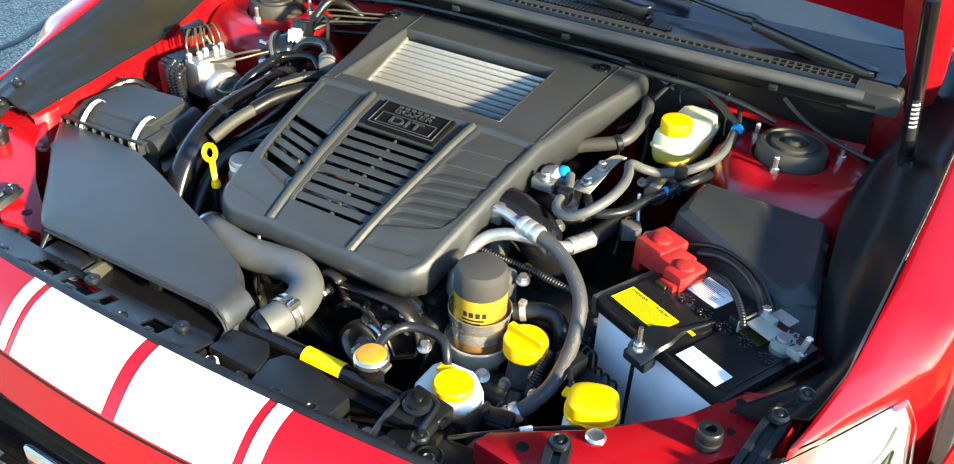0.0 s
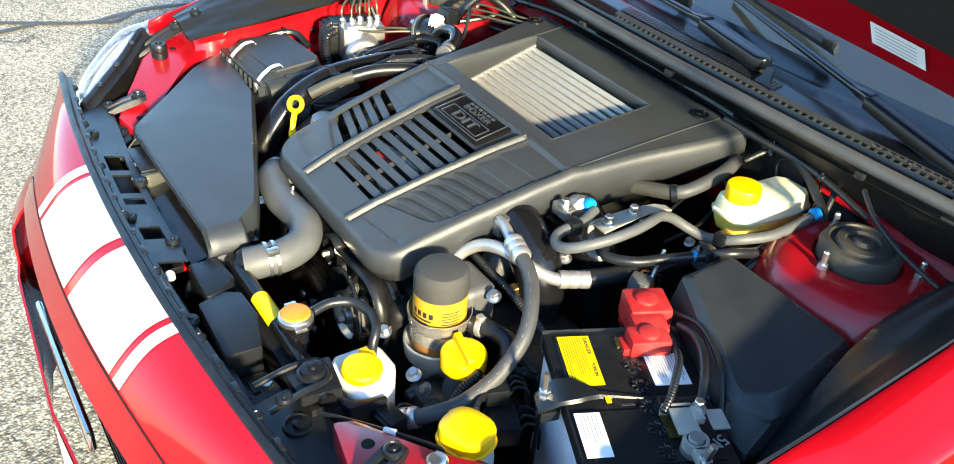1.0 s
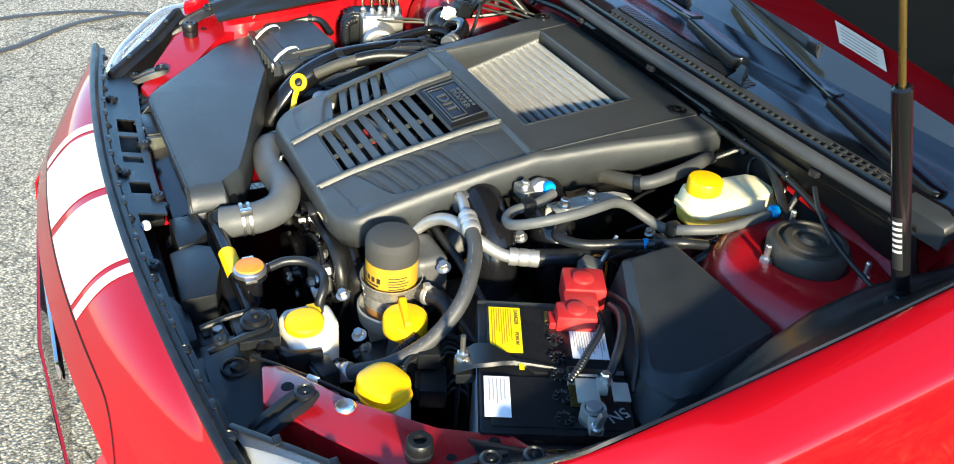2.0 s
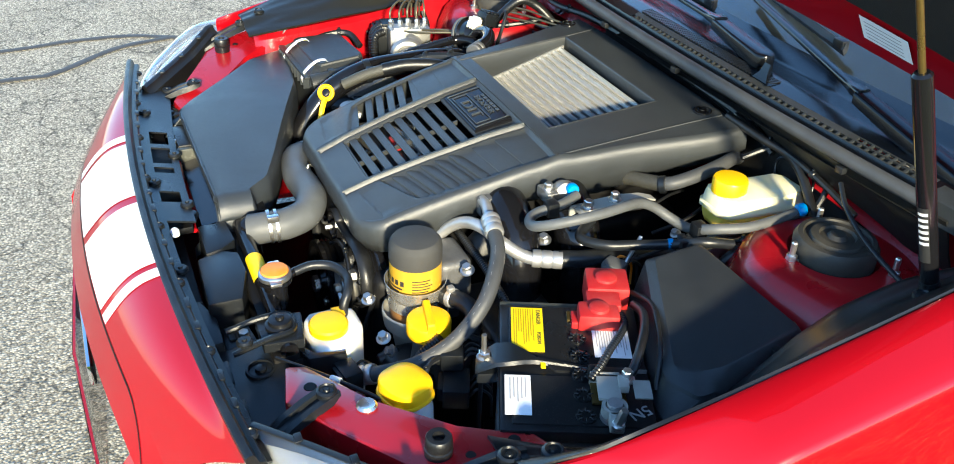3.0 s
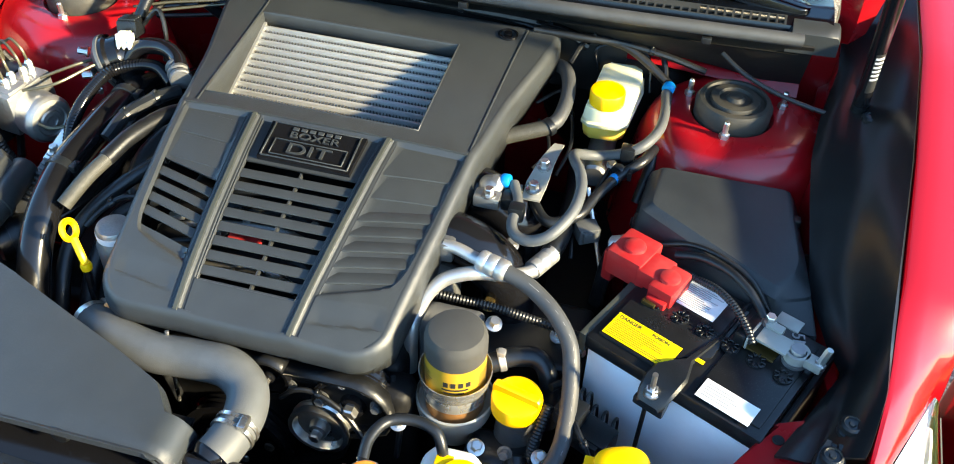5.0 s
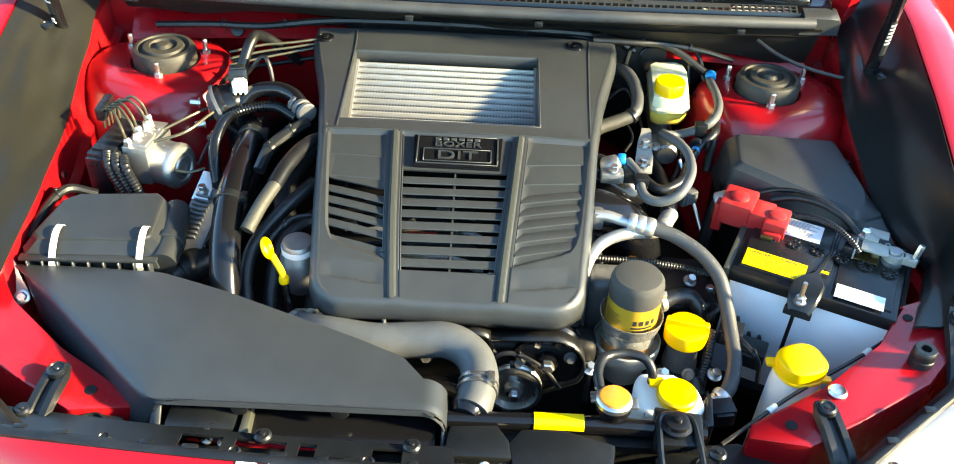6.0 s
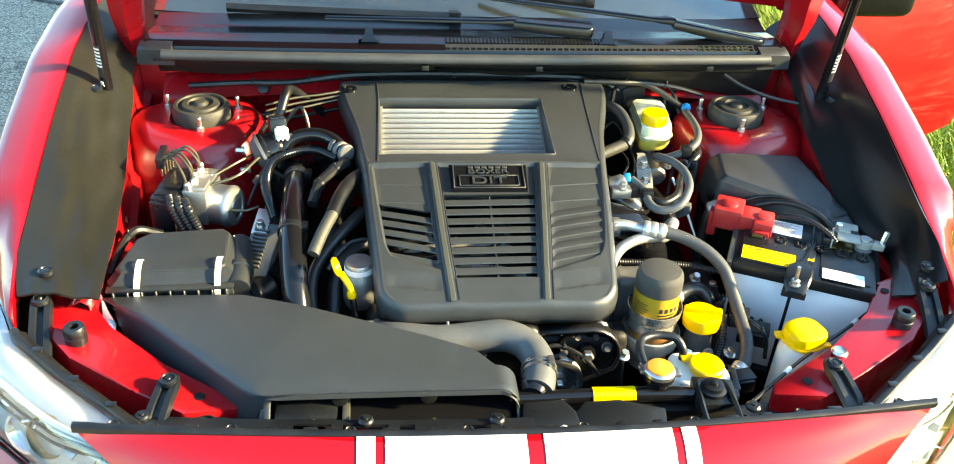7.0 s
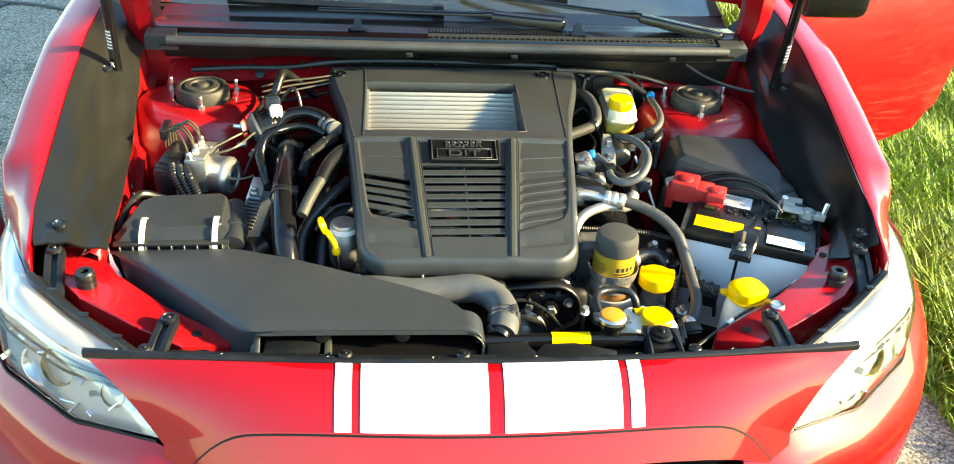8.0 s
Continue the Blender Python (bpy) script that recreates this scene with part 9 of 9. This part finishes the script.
def grub(at, r, mat, label, axis=(0, 0, 1)):
    ob = base("flange_bolt", at, label, "bolt", "flange bolts")
    bolt("head", at, r, r * 1.6, mat, ob, axis)
    return ob


for at, r, mat, ax in (((0.267, 0.453, 0.712), 0.0075, GOLD, (0.1, -0.2, 1)), ((0.10, 0.290, 0.66), 0.007, DARKCAST, (0, -1, 0.3)), ((0.172, 0.290, 0.67), 0.006, DARKCAST, (0, -1, 0.3)), ((0.06, 0.290, 0.67), 0.006, DARKCAST, (0, -1, 0.3)), ((-0.03, 0.290, 0.66), 0.007, DARKCAST, (0, -1, 0.3)), ((-0.15, 0.290, 0.66), 0.007, DARKCAST, (0, -1, 0.4)), ((0.335, 0.275, 0.665), 0.006, DARKCAST, (0, -1, 0.4)), ((0.39, 0.44, 0.675), 0.0065, STEEL, (0, 0, 1)), ((0.33, 0.72, 0.752), 0.0055, STEEL, (0, -0.5, 1)), ((0.375, 0.735, 0.752), 0.0055, STEEL, (0, -0.5, 1))):
    grub(at, r, mat, "flanged hex bolt in the engine bay", ax)


# clamp pair on the vacuum hose
def hose_clip(at, label):
    ob = base("hose_bracket", at, label, "hose clip", "hose clips")
    c = Vector(at)
    for k in (-1, 1):
        bm = B()
        lathe(bm, c + Vector((0.006 * k, 0.010 * k, -0.010)), [(0.0105, 0.0), (0.0115, 0.002), (0.0115, 0.008), (0.0105, 0.010)], 18, axis_to((0.45, 0.85, 0.1)))
        part("band", bm, BLACK, ob)
    bm = B()
    box(bm, c + Vector((0.012, -0.004, -0.006)), (0.006, 0.030, 0.014), 0.001)
    part("spine", bm, BLACK, ob)
    return ob


hose_clip((0.393, 0.690, 0.792), "black double clip joining two hoses")

# conduit clip and fasteners on the fuse box and tower side
bm = B()
box(bm, (0.628, 0.655, 0.775), (0.018, 0.014, 0.020), 0.004)
tagged(part("panel_clip", bm, BLACK), "black clip on the red inner wing", "clip")
bm = B()
tube(bm, [(0.600, 0.705, 0.785), (0.612, 0.692, 0.784), (0.620, 0.676, 0.780)], 0.004, 8)
tagged(part("earth_lead", bm, GOLD), "short brass earth lead behind the fuse box", "earth lead")
